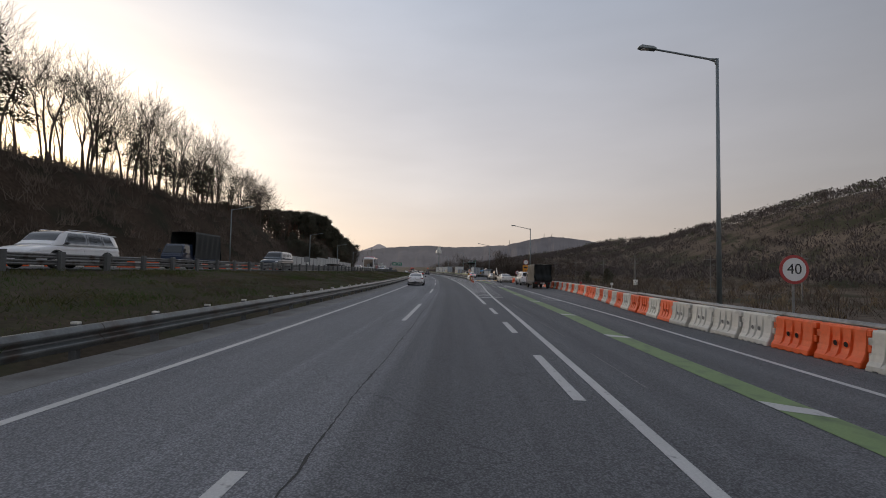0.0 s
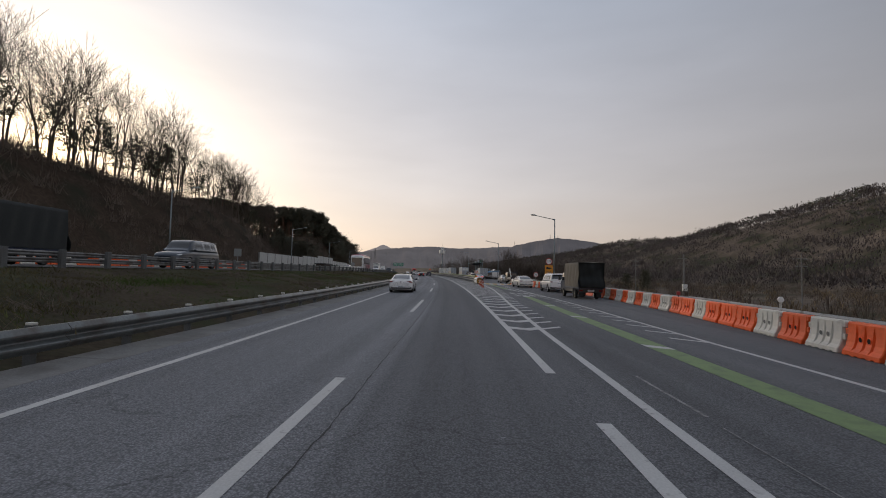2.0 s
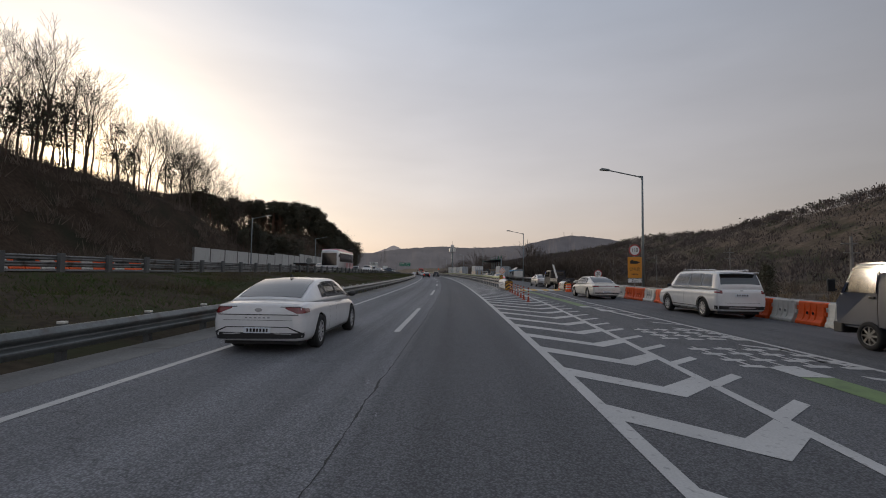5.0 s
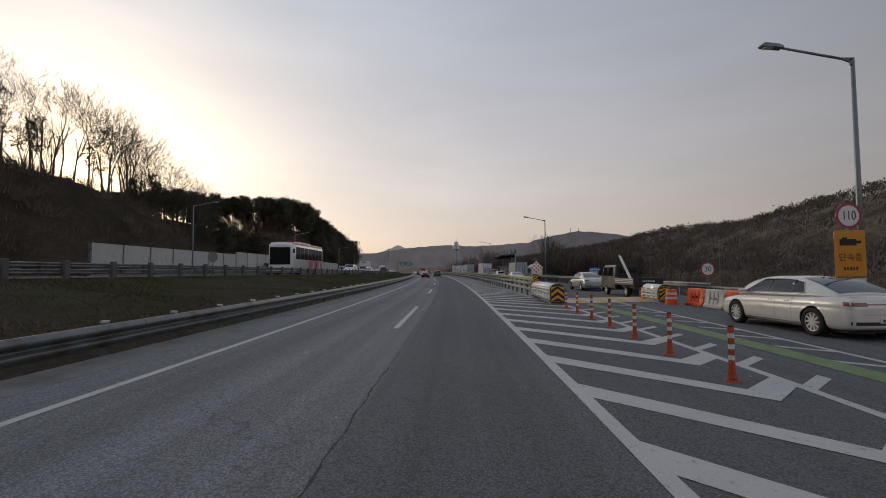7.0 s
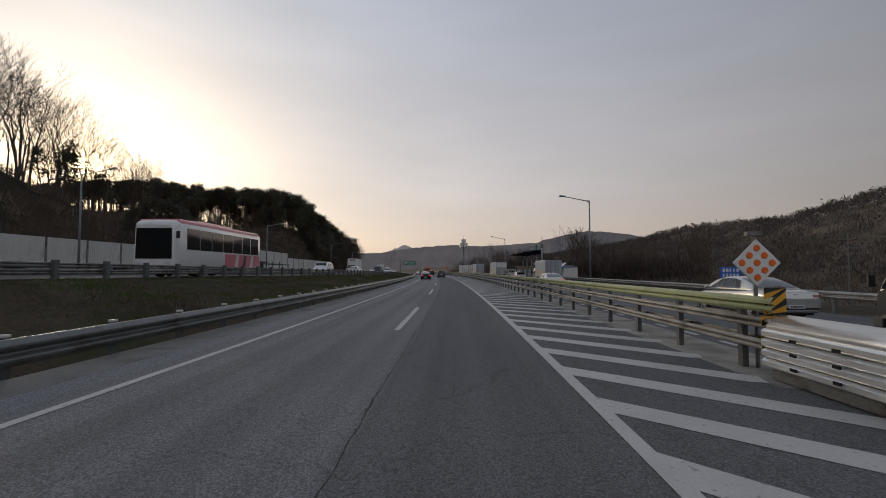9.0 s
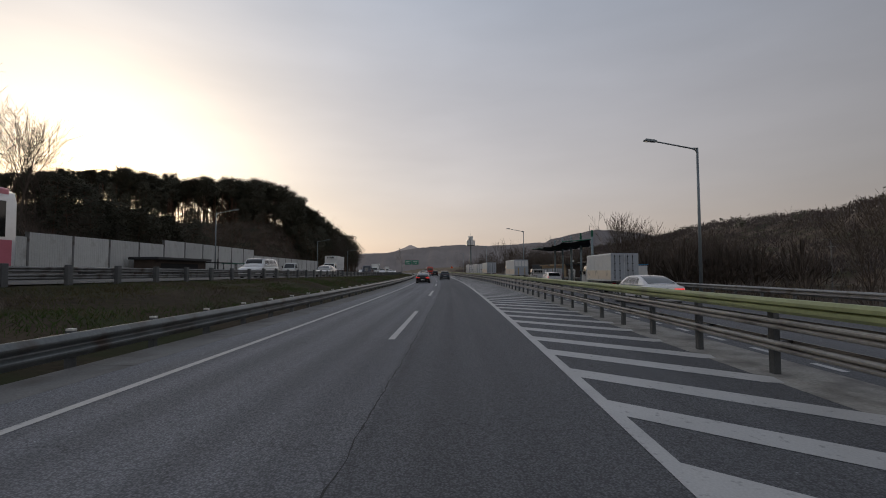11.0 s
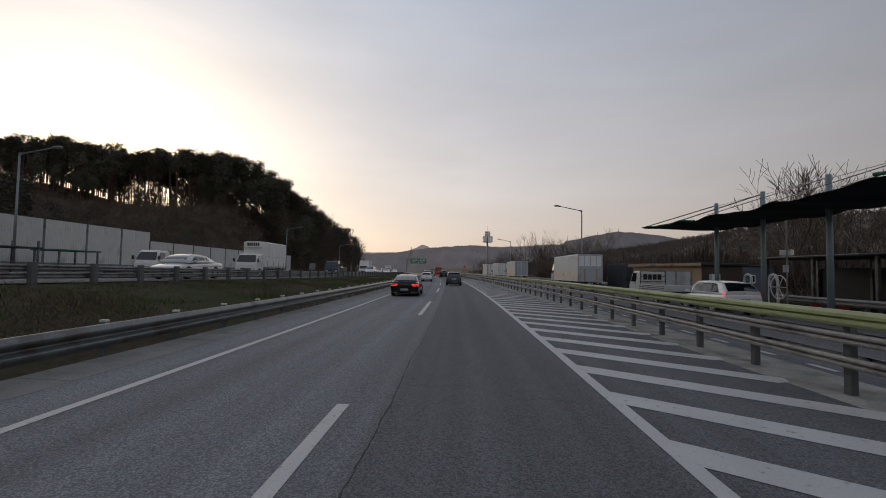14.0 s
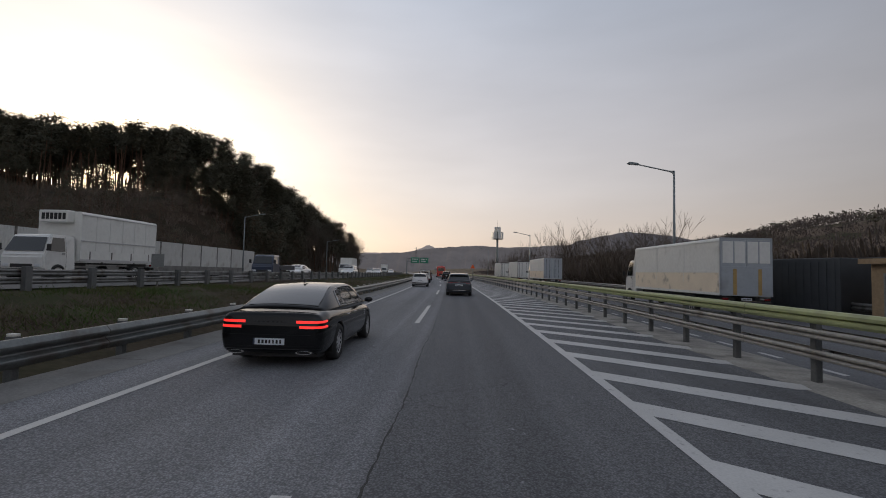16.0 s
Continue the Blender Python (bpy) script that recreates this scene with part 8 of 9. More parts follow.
lamp_sign = thing("lamp_sign", "diamond-shaped white sign with nine amber lamps", "sign", on_road(90.4, 5.62))
part("post", tube(bmesh.new(), (0, 0.03, 0), (0, 0.03, 2.30), 0.035, 0.035, 8), STEEL, lamp_sign)
bm = boxes((-0.29, 0.29, -0.03, 0.0, -0.29, 0.29), bevel=0.012)
bmesh.ops.rotate(bm, cent=(0, 0, 0), matrix=Matrix.Rotation(radians(45), 3, "Y"), verts=bm.verts)
bmesh.ops.translate(bm, vec=(0, 0, 1.80), verts=bm.verts)
face = part("board", bm, SIGN_WHITE, lamp_sign)
for i in range(3):
    for j in range(3):
        u, v = (i - 1) * 0.18, (j - 1) * 0.18
        x, z = (u - v) * 0.7071, (u + v) * 0.7071 + 1.80
        part("lamp", tube(bmesh.new(), (x, -0.028, z), (x, -0.05, z), 0.062, 0.05, 12), AMBER, face)
part("lamp_top", boxes((-0.16, 0.10, -0.06, 0.06, 2.26, 2.34), bevel=0.015), STEEL_DARK, lamp_sign)

# ---------------------------------------------------------------- signs


def lettering(text, size, material, parent, x, y, z, depth=0.004):
    cu = bpy.data.curves.new("lettering", "FONT")
    cu.body, cu.size, cu.align_x, cu.align_y, cu.extrude = text, size, "CENTER", "CENTER", depth
    ob = new("lettering", cu)
    deps = bpy.context.evaluated_depsgraph_get()
    me = bpy.data.meshes.new_from_object(ob.evaluated_get(deps))
    bpy.data.objects.remove(ob)
    me.materials.clear()
    me.materials.append(material)
    o = new("lettering", me)
    o.parent = parent
    o.matrix_basis = pose(x, y, z, 90, 0, 0)
    return o


def speed_disc(parent, z, r, number, y=0.0, wide=1.0):
    disc = part("disc", tube(bmesh.new(), (0, y, z), (0, y - 0.02, z), r, r, 32), SIGN_RED, parent, "white disc with a red ring")
    part("face", tube(bmesh.new(), (0, y - 0.019, z), (0, y - 0.024, z), r * 0.80, r * 0.80, 32), SIGN_WHITE, disc)
    o = lettering(number, r * 1.02, BLACK, disc, 0, y - 0.026, z)
    o.scale = (wide, 1, 1)


def speed_sign(m, z, r, number, label):
    t = thing("speed_limit_sign", label, "sign", m)
    part("post", tube(bmesh.new(), (0, 0.04, -1.0), (0, 0.04, z + r * 0.5), 0.035, 0.035, 8), STEEL, t)
    speed_disc(t, z, r, number)
    part("sign_back", tube(bmesh.new(), (0, 0.004, z), (0, 0.0005, z), r * 0.98, r * 0.98, 24), SIGN_BACK, t)
    return t


speed_sign(on_road(12.8, 10.25), 1.98, 0.42, "40", "round 40 speed limit sign with red ring on post")
speed_sign(on_road(87.9, 14.7), 1.65, 0.40, "30", "round 30 speed limit sign with red ring on post")

camera_sign = thing("enforcement_sign", "110 speed disc over amber board and distance plate", "sign", on_road(78.4, 14.35))
part("post", tube(bmesh.new(), (0, 0.06, -1.0), (0, 0.06, 3.9), 0.05, 0.05, 8), STEEL, camera_sign)
speed_disc(camera_sign, 3.50, 0.45, "110", wide=0.72)
board = part("board", boxes((-0.54, 0.54, -0.02, 0.01, 1.36, 2.98), bevel=0.02), SIGN_YELLOW, camera_sign, "amber board with dark symbols")
part("pictogram", boxes((-0.36, 0.22, -0.028, -0.02, 2.45, 2.68), (0.20, 0.38, -0.028, -0.02, 2.52, 2.62), (-0.28, -0.1, -0.028, -0.02, 2.68, 2.74), bevel=0.004), BLACK, board)
lettering("단속중", 0.30, BLACK, board, 0, -0.024, 2.02)
bar_parts("symbol_bar", BLACK, board, -0.26, 0.26, -0.024, 1.58, 1.70, 5, 7)
plate = part("distance_plate", boxes((-0.54, 0.54, -0.02, 0.01, 0.99, 1.31), bevel=0.015), SIGN_WHITE, camera_sign, "white plate with black rim")
lettering("2km", 0.30, BLACK, plate, 0, -0.022, 1.15)
part("plate_rim", boxes((-0.52, 0.52, -0.024, -0.02, 1.275, 1.29), (-0.52, 0.52, -0.024, -0.02, 1.01, 1.025), (-0.52, -0.505, -0.024, -0.02, 1.02, 1.28), (0.505, 0.52, -0.024, -0.02, 1.02, 1.28)), BLACK, plate)

blue = thing("direction_sign", "small blue sign with two rows of white bars", "sign", on_road(105, 13.95))
part("post", tube(bmesh.new(), (0, 0.03, -0.5), (0, 0.03, 1.9), 0.035, 0.035, 8), STEEL, blue)
b2 = part("board", boxes((-0.52, 0.52, -0.02, 0.01, 1.27, 1.85), bevel=0.015), SIGN_BLUE, blue)
bar_parts("board_bar", SIGN_WHITE, b2, -0.42, 0.42, -0.024, 1.61, 1.77, 5, 2)
bar_parts("board_bar", SIGN_WHITE, b2, -0.42, 0.42, -0.024, 1.36, 1.52, 5, 3)


def sign_back(s, d, z, kind):
    t = thing("road_sign", "grey back of a small road sign on a post", "sign", on_road(s, d, bank_top(s)), "signs seen from behind")
    part("post", tube(bmesh.new(), (0, 0.03, -0.3), (0, 0.03, z + 0.1), 0.03, 0.03, 8), STEEL, t)
    if kind == "round":
        part("disc", tube(bmesh.new(), (0, 0.0, z), (0, -0.02, z), 0.32, 0.32, 24), SIGN_BACK, t)
    else:
        part("board", boxes((-0.28, 0.28, -0.02, 0.0, z - 0.28, z + 0.28), bevel=0.01), SIGN_BACK, t)


sign_back(49.7, -15.35, 1.25, "square")
sign_back(90.3, -14.4, 1.15, "round")
sign_back(179.0, -12.7, 1.05, "square")

gantry = thing("overhead_sign", "two green overhead direction signs on a steel gantry", "sign", on_road(350, -10.6))
part("post", tube(bmesh.new(), (0, 0, 0), (0, 0, 7.4), 0.22, 0.16, 10), LAMP_STEEL, gantry)
bm = bmesh.new()
for z in (5.7, 7.0):
    tube(bm, (0, 0, z), (9.2, 0, z), 0.10, 0.08, 8)
for k in range(8):
    tube(bm, (k * 1.15, 0, 5.7), (k * 1.15 + 1.15, 0, 7.0), 0.05, 0.05, 6)
part("arm", bm, LAMP_STEEL, gantry)
for k, x in enumerate((1.6, 5.4)):
    g2 = part("board", boxes((x, x + 3.4, -0.25, -0.15, 5.1, 7.4), bevel=0.05), SIGN_GREEN, gantry)
    bar_parts("board_bar", SIGN_WHITE, g2, x + 0.4, x + 3.0, -0.262, 6.4, 6.9, 4, 5 + k)
    bar_parts("board_bar", SIGN_WHITE, g2, x + 0.4, x + 2.6, -0.262, 5.6, 6.0, 5, 8 + k)

warn = thing("roadworks_sign", "orange triangular roadworks sign on a stand", "sign", on_road(252, 5.4))
part("post", tube(bmesh.new(), (0, 0.03, 0), (0, 0.03, 2.9), 0.05, 0.05, 8), STEEL, warn)
bm = bmesh.new()
prism(bm, ((-0.5, 2.55), (0.5, 2.55), (0.0, 3.4)), "y", -0.03, 0.0)
part("board", bm, PLASTIC_ORANGE, warn)

# ---------------------------------------------------------------- telecom mast, poles and wires
mast = thing("telecom_mast", "tall grey mast with white antenna panels around a platform", "mast", on_road(325, 22.2, -1.0))
part("pole", tube(bmesh.new(), (0, 0, 0), (0, 0, 19.5), 0.48, 0.34, 12), LAMP_STEEL, mast)
bm = tube(bmesh.new(), (0, 0, 15.0), (0, 0, 15.15), 1.9, 1.9, 16)
tube(bm, (0, 0, 17.5), (0, 0, 17.62), 1.5, 1.5, 16)
part("platform", bm, STEEL, mast)
for radius, wide, z0, z1, n in ((1.95, 1.25, 15.1, 17.5, 8), (1.0, 0.72, 17.6, 19.5, 7)):
    first = None
    for k in range(n):
        a = 2 * math.pi * k / n + 0.2
        m = pose(radius * math.cos(a), radius * math.sin(a), z0, 0, 0, math.degrees(a))
        if first is None:
            first = part("antenna", boxes((-0.12, 0.12, -wide / 2, wide / 2, 0, z1 - z0), bevel=0.05), BOX_WHITE, mast, "white antenna panel")
            first.matrix_basis = m
        else:
            again(first, m, mast)
part("top_rod", tube(bmesh.new(), (0, 0, 19.5), (0, 0, 22.0), 0.06, 0.03, 6), STEEL, mast)


def lattice_tower(m, h, label):
    """A slim four-legged lattice tower with cross arms."""
    t = thing("power_pylon", label, "pylon", m, "far towers")
    bm = bmesh.new()
    for sx in (1, -1):
        for sy in (1, -1):
            tube(bm, (sx * h * 0.09, sy * h * 0.09, 0), (sx * h * 0.012, sy * h * 0.012, h), h * 0.006, h * 0.004, 4)
    part("frame", bm, STEEL_DARK, t)
    bm = bmesh.new()
    for k in range(8):
        a, b = h * k / 8, h * (k + 1) / 8
        ra, rb = h * (0.09 - 0.078 * k / 8), h * (0.09 - 0.078 * (k + 1) / 8)
        for sy in (1, -1):
            tube(bm, (-ra, sy * ra, a), (rb, sy * rb, b), h * 0.003, h * 0.003, 3)
            tube(bm, (ra, sy * ra, a), (-rb, sy * rb, b), h * 0.003, h * 0.003, 3)
    part("bracing", bm, STEEL_DARK, t)
    for z in (0.68, 0.80, 0.92):
        part("cross_arm", tube(bmesh.new(), (-h * 0.14, 0, h * z), (h * 0.14, 0, h * z), h * 0.006, h * 0.006, 4), STEEL_DARK, t)


for bearing, dist, z, h in ((-10.9, 1500, 28, 44), (-11.4, 2100, 40, 40)):
    lattice_tower(pose(dist * math.sin(radians(bearing)), dist * math.cos(radians(bearing)), z), h, "slim grey power pylon on the far ridge")
for bearing, z, h in ((6.2, 70, 14), (10.4, 90, 12), (11.3, 91, 9)):
    t = thing("radio_mast", "thin radio mast on the wooded summit", "mast", pose(1150 * math.sin(radians(bearing)), 1150 * math.cos(radians(bearing)), z - 5.0), "radio masts")
    part("pole", tube(bmesh.new(), (0, 0, 0), (0, 0, h + 2.0), 0.7, 0.4, 6), STEEL_DARK, t)


def utility_pole(s, d, h, thick=0.075, boxed=False):
    z = ground_height(s, d)
    t = thing("utility_pole", "slim concrete utility pole with cross arms", "utility pole", on_road(s, d, z - 0.1), "utility poles")
    part("pole", tube(bmesh.new(), (0, 0, 0), (0, 0, h), thick, thick * 0.75, 8), CONCRETE, t)
    part("cross_arm", boxes((-0.9, 0.9, -0.05, 0.05, h - 0.7, h - 0.6), (-0.7, 0.7, -0.05, 0.05, h - 1.5, h - 1.42)), STEEL_DARK, t)
    if boxed:
        part("meter_box", boxes((-0.35, 0.35, -0.45, -0.12, 1.5, 2.5), bevel=0.02), BOX_WHITE, t)
    return road(s, d, z + h - 0.65)


tops = [utility_pole(s, d, h, 0.15 if s == 84 else 0.075, s == 84) for s, d, h in ((40, 42, 6.4), (52, 41, 6.4), (66, 39, 6.6), (84, 36, 7.0), (104, 38, 7.0), (128, 40, 7.0), (155, 43, 7.2))]
for off in (-0.8, 0.0, 0.8):
    bm = bmesh.new()
    for a, b in zip(tops, tops[1:]):
        pts = [a.lerp(b, k / 6) + Vector((off, 0, 0.1 - 1.6 * (k / 6) * (1 - k / 6))) for k in range(7)]
        for p, q in zip(pts, pts[1:]):
            tube(bm, p, q, 0.010, 0.010, 4, caps=False)
    tagged(part("power_cable", bm, BLACK, None), "thin black overhead cable slung between poles", "cable", "cables")

post = thing("delineator_post", "white roadside post with a round reflector head", "post", on_road(32.2, 11.8, -0.06))
part("stem", tube(bmesh.new(), (0, 0, 0), (0, 0, 1.02), 0.035, 0.035, 10), PLASTIC_WHITE, post)
part("reflector", tube(bmesh.new(), (0, -0.03, 1.10), (0, 0.03, 1.10), 0.10, 0.10, 18), SIGN_WHITE, post, "round white reflector head")
lamp3 = thing("warning_lamp", "small red warning lamp on a stake behind the barriers", "lamp", on_road(38.7, 11.5, -0.06))
part("stake", tube(bmesh.new(), (0, 0, 0), (0, 0, 0.92), 0.02, 0.02, 8), TRIM, lamp3)
part("lens", boxes((-0.08, 0.08, -0.06, 0.06, 0.92, 1.10), bevel=0.03), SIGN_RED, lamp3, "dull red lens")

# ---------------------------------------------------------------- lay-by
canopy = thing("shade_canopy", "dark shade-net canopy slung from tall steel posts", "canopy")
post_mesh = tube(bmesh.new(), (0, 0, 0), (0, 0, 5.5), 0.115, 0.10, 12)
cp = part("post", post_mesh, STEEL_GREENISH, canopy, smooth_faces=True)
cap = part("post_cap", tube(bmesh.new(), (0, 0, 4.9), (0, 0, 5.52), 0.118, 0.108, 12), NET_GREEN, canopy, "green painted post top")
for k in range(5):
    m = on_road(147.2 + 3.57 * k, 13.75, 0.0)
    if k == 0:
        cp.matrix_basis, cap.matrix_basis = m, m
    else:
        again(cp, m, canopy)
        if k < 2:
            again(cap, m, canopy)


def net_point(s, u):
    """A point of the net: u runs from the road-side edge to the inner edge; both ends narrow to a corner."""
    a = lerp(((147.45, 13.55), (150.2, 11.7), (165.8, 11.7)), s)
    b = lerp(((147.45, 13.65), (150.4, 14.7), (162.6, 14.9), (165.8, 11.85)), s)
    high = lerp(((147.45, 4.62), (150.2, 4.56), (154, 4.46), (158, 4.50), (162, 4.54), (165.8, 4.60)), s)
    low = lerp(((147.45, 4.60), (150.4, 4.20), (154, 4.24), (160, 4.26), (163, 4.30), (165.8, 4.57)), s)
    wave = 0.13 * abs(math.sin((s - 150.77) / 3.57 * math.pi)) * min(1.0, (b - a) / 3.0)
    sag = 0.30 * u * (1 - u) * min(1.0, (b - a) / 3.0)
    return road(s, a + (b - a) * u + 0.06 * math.sin(s * 1.3), high + (low - high) * u - wave * (1 - 0.4 * u) - sag + 0.03 * math.sin(s * 2.9 + u * 5))


bm = bmesh.new()
rows = [[bm.verts.new(net_point(147.45 + 18.35 * i / 60, j / 10)) for j in range(11)] for i in range(61)]
for p, q in zip(rows, rows[1:]):
    for j in range(10):
        bm.faces.new((p[j], p[j + 1], q[j + 1], q[j])).smooth = True
bmesh.ops.solidify(bm, geom=bm.faces[:], thickness=0.02)
part("net", bm, NET, canopy, "sagging dark net")
bm = tube(bmesh.new(), road(147.2, 13.68, 4.64), road(150.25, 11.68, 4.60), 0.055, 0.055, 8)
part("edge_tube", bm, NET_GREEN, canopy, "green tube along the net's near end")
bm = bmesh.new()
for k in range(12):
    a, b = 159.8 + 0.5 * k, 160.3 + 0.5 * k
    tube(bm, net_point(a, 0) + Vector((0, 0, 0.03)), net_point(b, 0) + Vector((0, 0, 0.03)), 0.035, 0.035, 6)
part("edge_tube", bm, NET_GREEN, canopy, "green rolled edge of the net")
part("end_tube", tube(bmesh.new(), road(162.4, 14.95, 4.38), road(165.85, 11.7, 4.63), 0.03, 0.03, 6), STEEL, canopy)
for k in range(5):
    s = 147.2 + 3.57 * k
    e = min(s + 4.2, 165.8)
    bm = tube(bmesh.new(), road(s, 13.75, 5.40), net_point(e, 0) + Vector((0, 0, 0.03)), 0.028 if k > 2 else 0.016, 0.028 if k > 2 else 0.016, 6)
    if k < 4:
        tube(bm, road(s, 13.75, 5.40), road(s + 3.57, 13.75, 5.35), 0.012, 0.012, 4)
    part("stay_cable", bm, STEEL, canopy)

shelter = thing("rest_shelter", "low dark flat-roofed shelter with benches", "shelter", on_road(158.3, 18.9, -0.05))
part("roof", boxes((-1.7, 1.7, -2.9, 5.3, 2.72, 2.82), bevel=0.03), TRIM, shelter)
part("roof_edge", boxes((-1.73, -1.70, -1.2, 5.3, 2.79, 2.84), bevel=0.006), STEEL, shelter, "pale metal roof edge")
bm = boxes((-1.5, 1.5, -5.2, -2.6, -0.05, 0.05), bevel=0.02)
bmesh.ops.rotate(bm, cent=(0, -2.6, 0), matrix=Matrix.Rotation(radians(8), 3, "X"), verts=bm.verts)
bmesh.ops.translate(bm, vec=(0, 0, 2.66), verts=bm.verts)
part("lean_roof", bm, TRIM, shelter, "dark lower roof falling away")
for x in (-1.4, 1.4):
    for y in (-4.9, -1.7, 1.7, 5.0):
        part("post", boxes((x - 0.07, x + 0.07, y - 0.07, y + 0.07, 0, 2.72 if y > -2 else 2.36), bevel=0.01), STEEL_DARK, shelter)
part("bench", boxes((-1.3, 1.0, -4.5, 4.6, 0.40, 0.48), (-1.2, -1.1, -4.3, 4.4, 0, 0.4), (0.8, 0.9, -4.3, 4.4, 0, 0.4)), TIMBER_DARK, shelter)
# added sheet: its near-black colour stands for the dark behind the benches
part("back_wall", boxes((1.5, 1.6, -5.0, 5.2, 0.0, 2.3), bevel=0.01), TRIM, shelter, "added near-black sheet for the dark under the roof")
for s, d, red in ((158.9, 17.0, True), (158.1, 17.05, True), (156.5, 17.0, False), (155.7, 17.1, False)):
    bin_ = thing("crate" if red else "waste_drum", "dull red plastic crate standing before the shelter" if red else "black waste drum with a pale lid by the shelter", "crate" if red else "bin", on_road(s, d, -0.06), "crates" if red else "drums")
    if red:
        part("body", boxes((-0.28, 0.28, -0.34, 0.34, 0, 0.72), bevel=0.03), SIGN_RED, bin_)
        part("rim", boxes((-0.31, 0.31, -0.37, 0.37, 0.66, 0.72), (-0.31, 0.31, -0.37, 0.37, 0.34, 0.38), bevel=0.012), TRIM, bin_)
    else:
        part("body", tube(bmesh.new(), (0, 0, 0), (0, 0, 0.78), 0.24, 0.27, 16), TRIM, bin_, smooth_faces=False)
        part("lid", tube(bmesh.new(), (0, 0, 0.78), (0, 0, 0.84), 0.29, 0.27, 16), BOX_GREY, bin_)
board = thing("yellow_sign", "small square yellow sign with a dark symbol on a post", "sign", on_road(155.4, 17.0, -0.06))
part("post", tube(bmesh.new(), (0, 0.03, 0), (0, 0.03, 1.5), 0.03, 0.03, 8), STEEL, board)
part("board", boxes((-0.30, 0.30, -0.02, 0.0, 0.92, 1.46), bevel=0.01), SIGN_YELLOW, board)
part("board_bar", boxes((-0.16, 0.16, -0.026, -0.02, 1.16, 1.26), (-0.06, 0.06, -0.026, -0.02, 1.02, 1.36)), SEAM, board)
lamp2 = thing("yard_lamp", "slim pole with two small white boxes on an arm", "lamp", on_road(158.25, 15.0, -0.06))
part("pole", tube(bmesh.new(), (0, 0, 0), (0, 0, 4.55), 0.04, 0.03, 8), STEEL, lamp2)
part("arm", boxes((-0.02, 0.02, -0.32, 0.32, 2.72, 2.76)), STEEL, lamp2)
for y in (-0.26, 0.26):
    part("box", boxes((-0.09, 0.09, y - 0.08, y + 0.08, 2.76, 3.0), bevel=0.015), BOX_WHITE, lamp2)
part("junction_box", boxes((-0.12, 0.02, -0.10, 0.10, 2.0, 2.32), bevel=0.012), BOX_GREY, lamp2)
portal = thing("steel_portal", "blue-grey steel portal of two posts and a cross beam", "frame", on_road(153.6, 16.6, -0.06))
for x in (-0.42, 0.42):
    part("post", boxes((x - 0.09, x + 0.09, -0.09, 0.09, 0, 2.95), bevel=0.015), STEEL_GREENISH, portal)
part("beam", boxes((-0.55, 0.55, -0.10, 0.10, 2.95, 3.08), bevel=0.015), STEEL_GREENISH, portal)

food = thing("food_truck", "white food truck with a bright blue awning", "truck", on_road(149.8, 17.6, 0.0))
part("body", boxes((-1.0, 1.0, -3.4, 2.3, 0.40, 2.14), bevel=0.06), TRUCK_WHITE, food)
part("cab", boxes((-0.95, 0.95, 2.32, 3.6, 0.40, 1.95), bevel=0.14), TRUCK_WHITE, food)
for a, b in ((-2.6, -0.6), (0.4, 1.0)):
    hatch = part("hatch", boxes((-1.012, -0.99, a, b, 1.12, 1.80), bevel=0.008), GLASS, food)
    part("frame", boxes((-1.02, -1.0, a - 0.05, a, 1.07, 1.85), (-1.02, -1.0, b, b + 0.05, 1.07, 1.85), (-1.02, -1.0, a, b, 1.07, 1.12)), STEEL, hatch)
part("side_window", boxes((-0.962, -0.94, 2.5, 3.2, 1.15, 1.75), bevel=0.008), GLASS, food)
bm = bmesh.new()
prism(bm, ((-1.9, 1.95), (-1.9, 1.91), (-0.98, 2.16), (1.02, 2.20), (1.02, 2.26), (-0.98, 2.24)), "y", -3.5, 2.9)
part("awning", bm, AWNING, food, "bright blue awning")
part("valance", boxes((-1.915, -1.895, -3.5, 2.9, 1.80, 1.93)), AWNING, food)
for y0, y1, z0, z1 in ((1.0, 1.5, 0.55, 0.72), (0.55, 1.1, 0.66, 0.95), (0.1, 0.5, 0.55, 0.80), (1.5, 1.8, 0.55, 0.62)):
    part("side_picture", boxes((-1.014, -1.0, y0, y1, z0, z1)), AWNING, food)
part("lamp", boxes((-1.10, -1.0, 1.25, 1.45, 1.62, 1.80), bevel=0.03), TRIM, food)
add_wheels(food, 0.98, (-1.5, 2.6), 0.34, 0.22, 8)
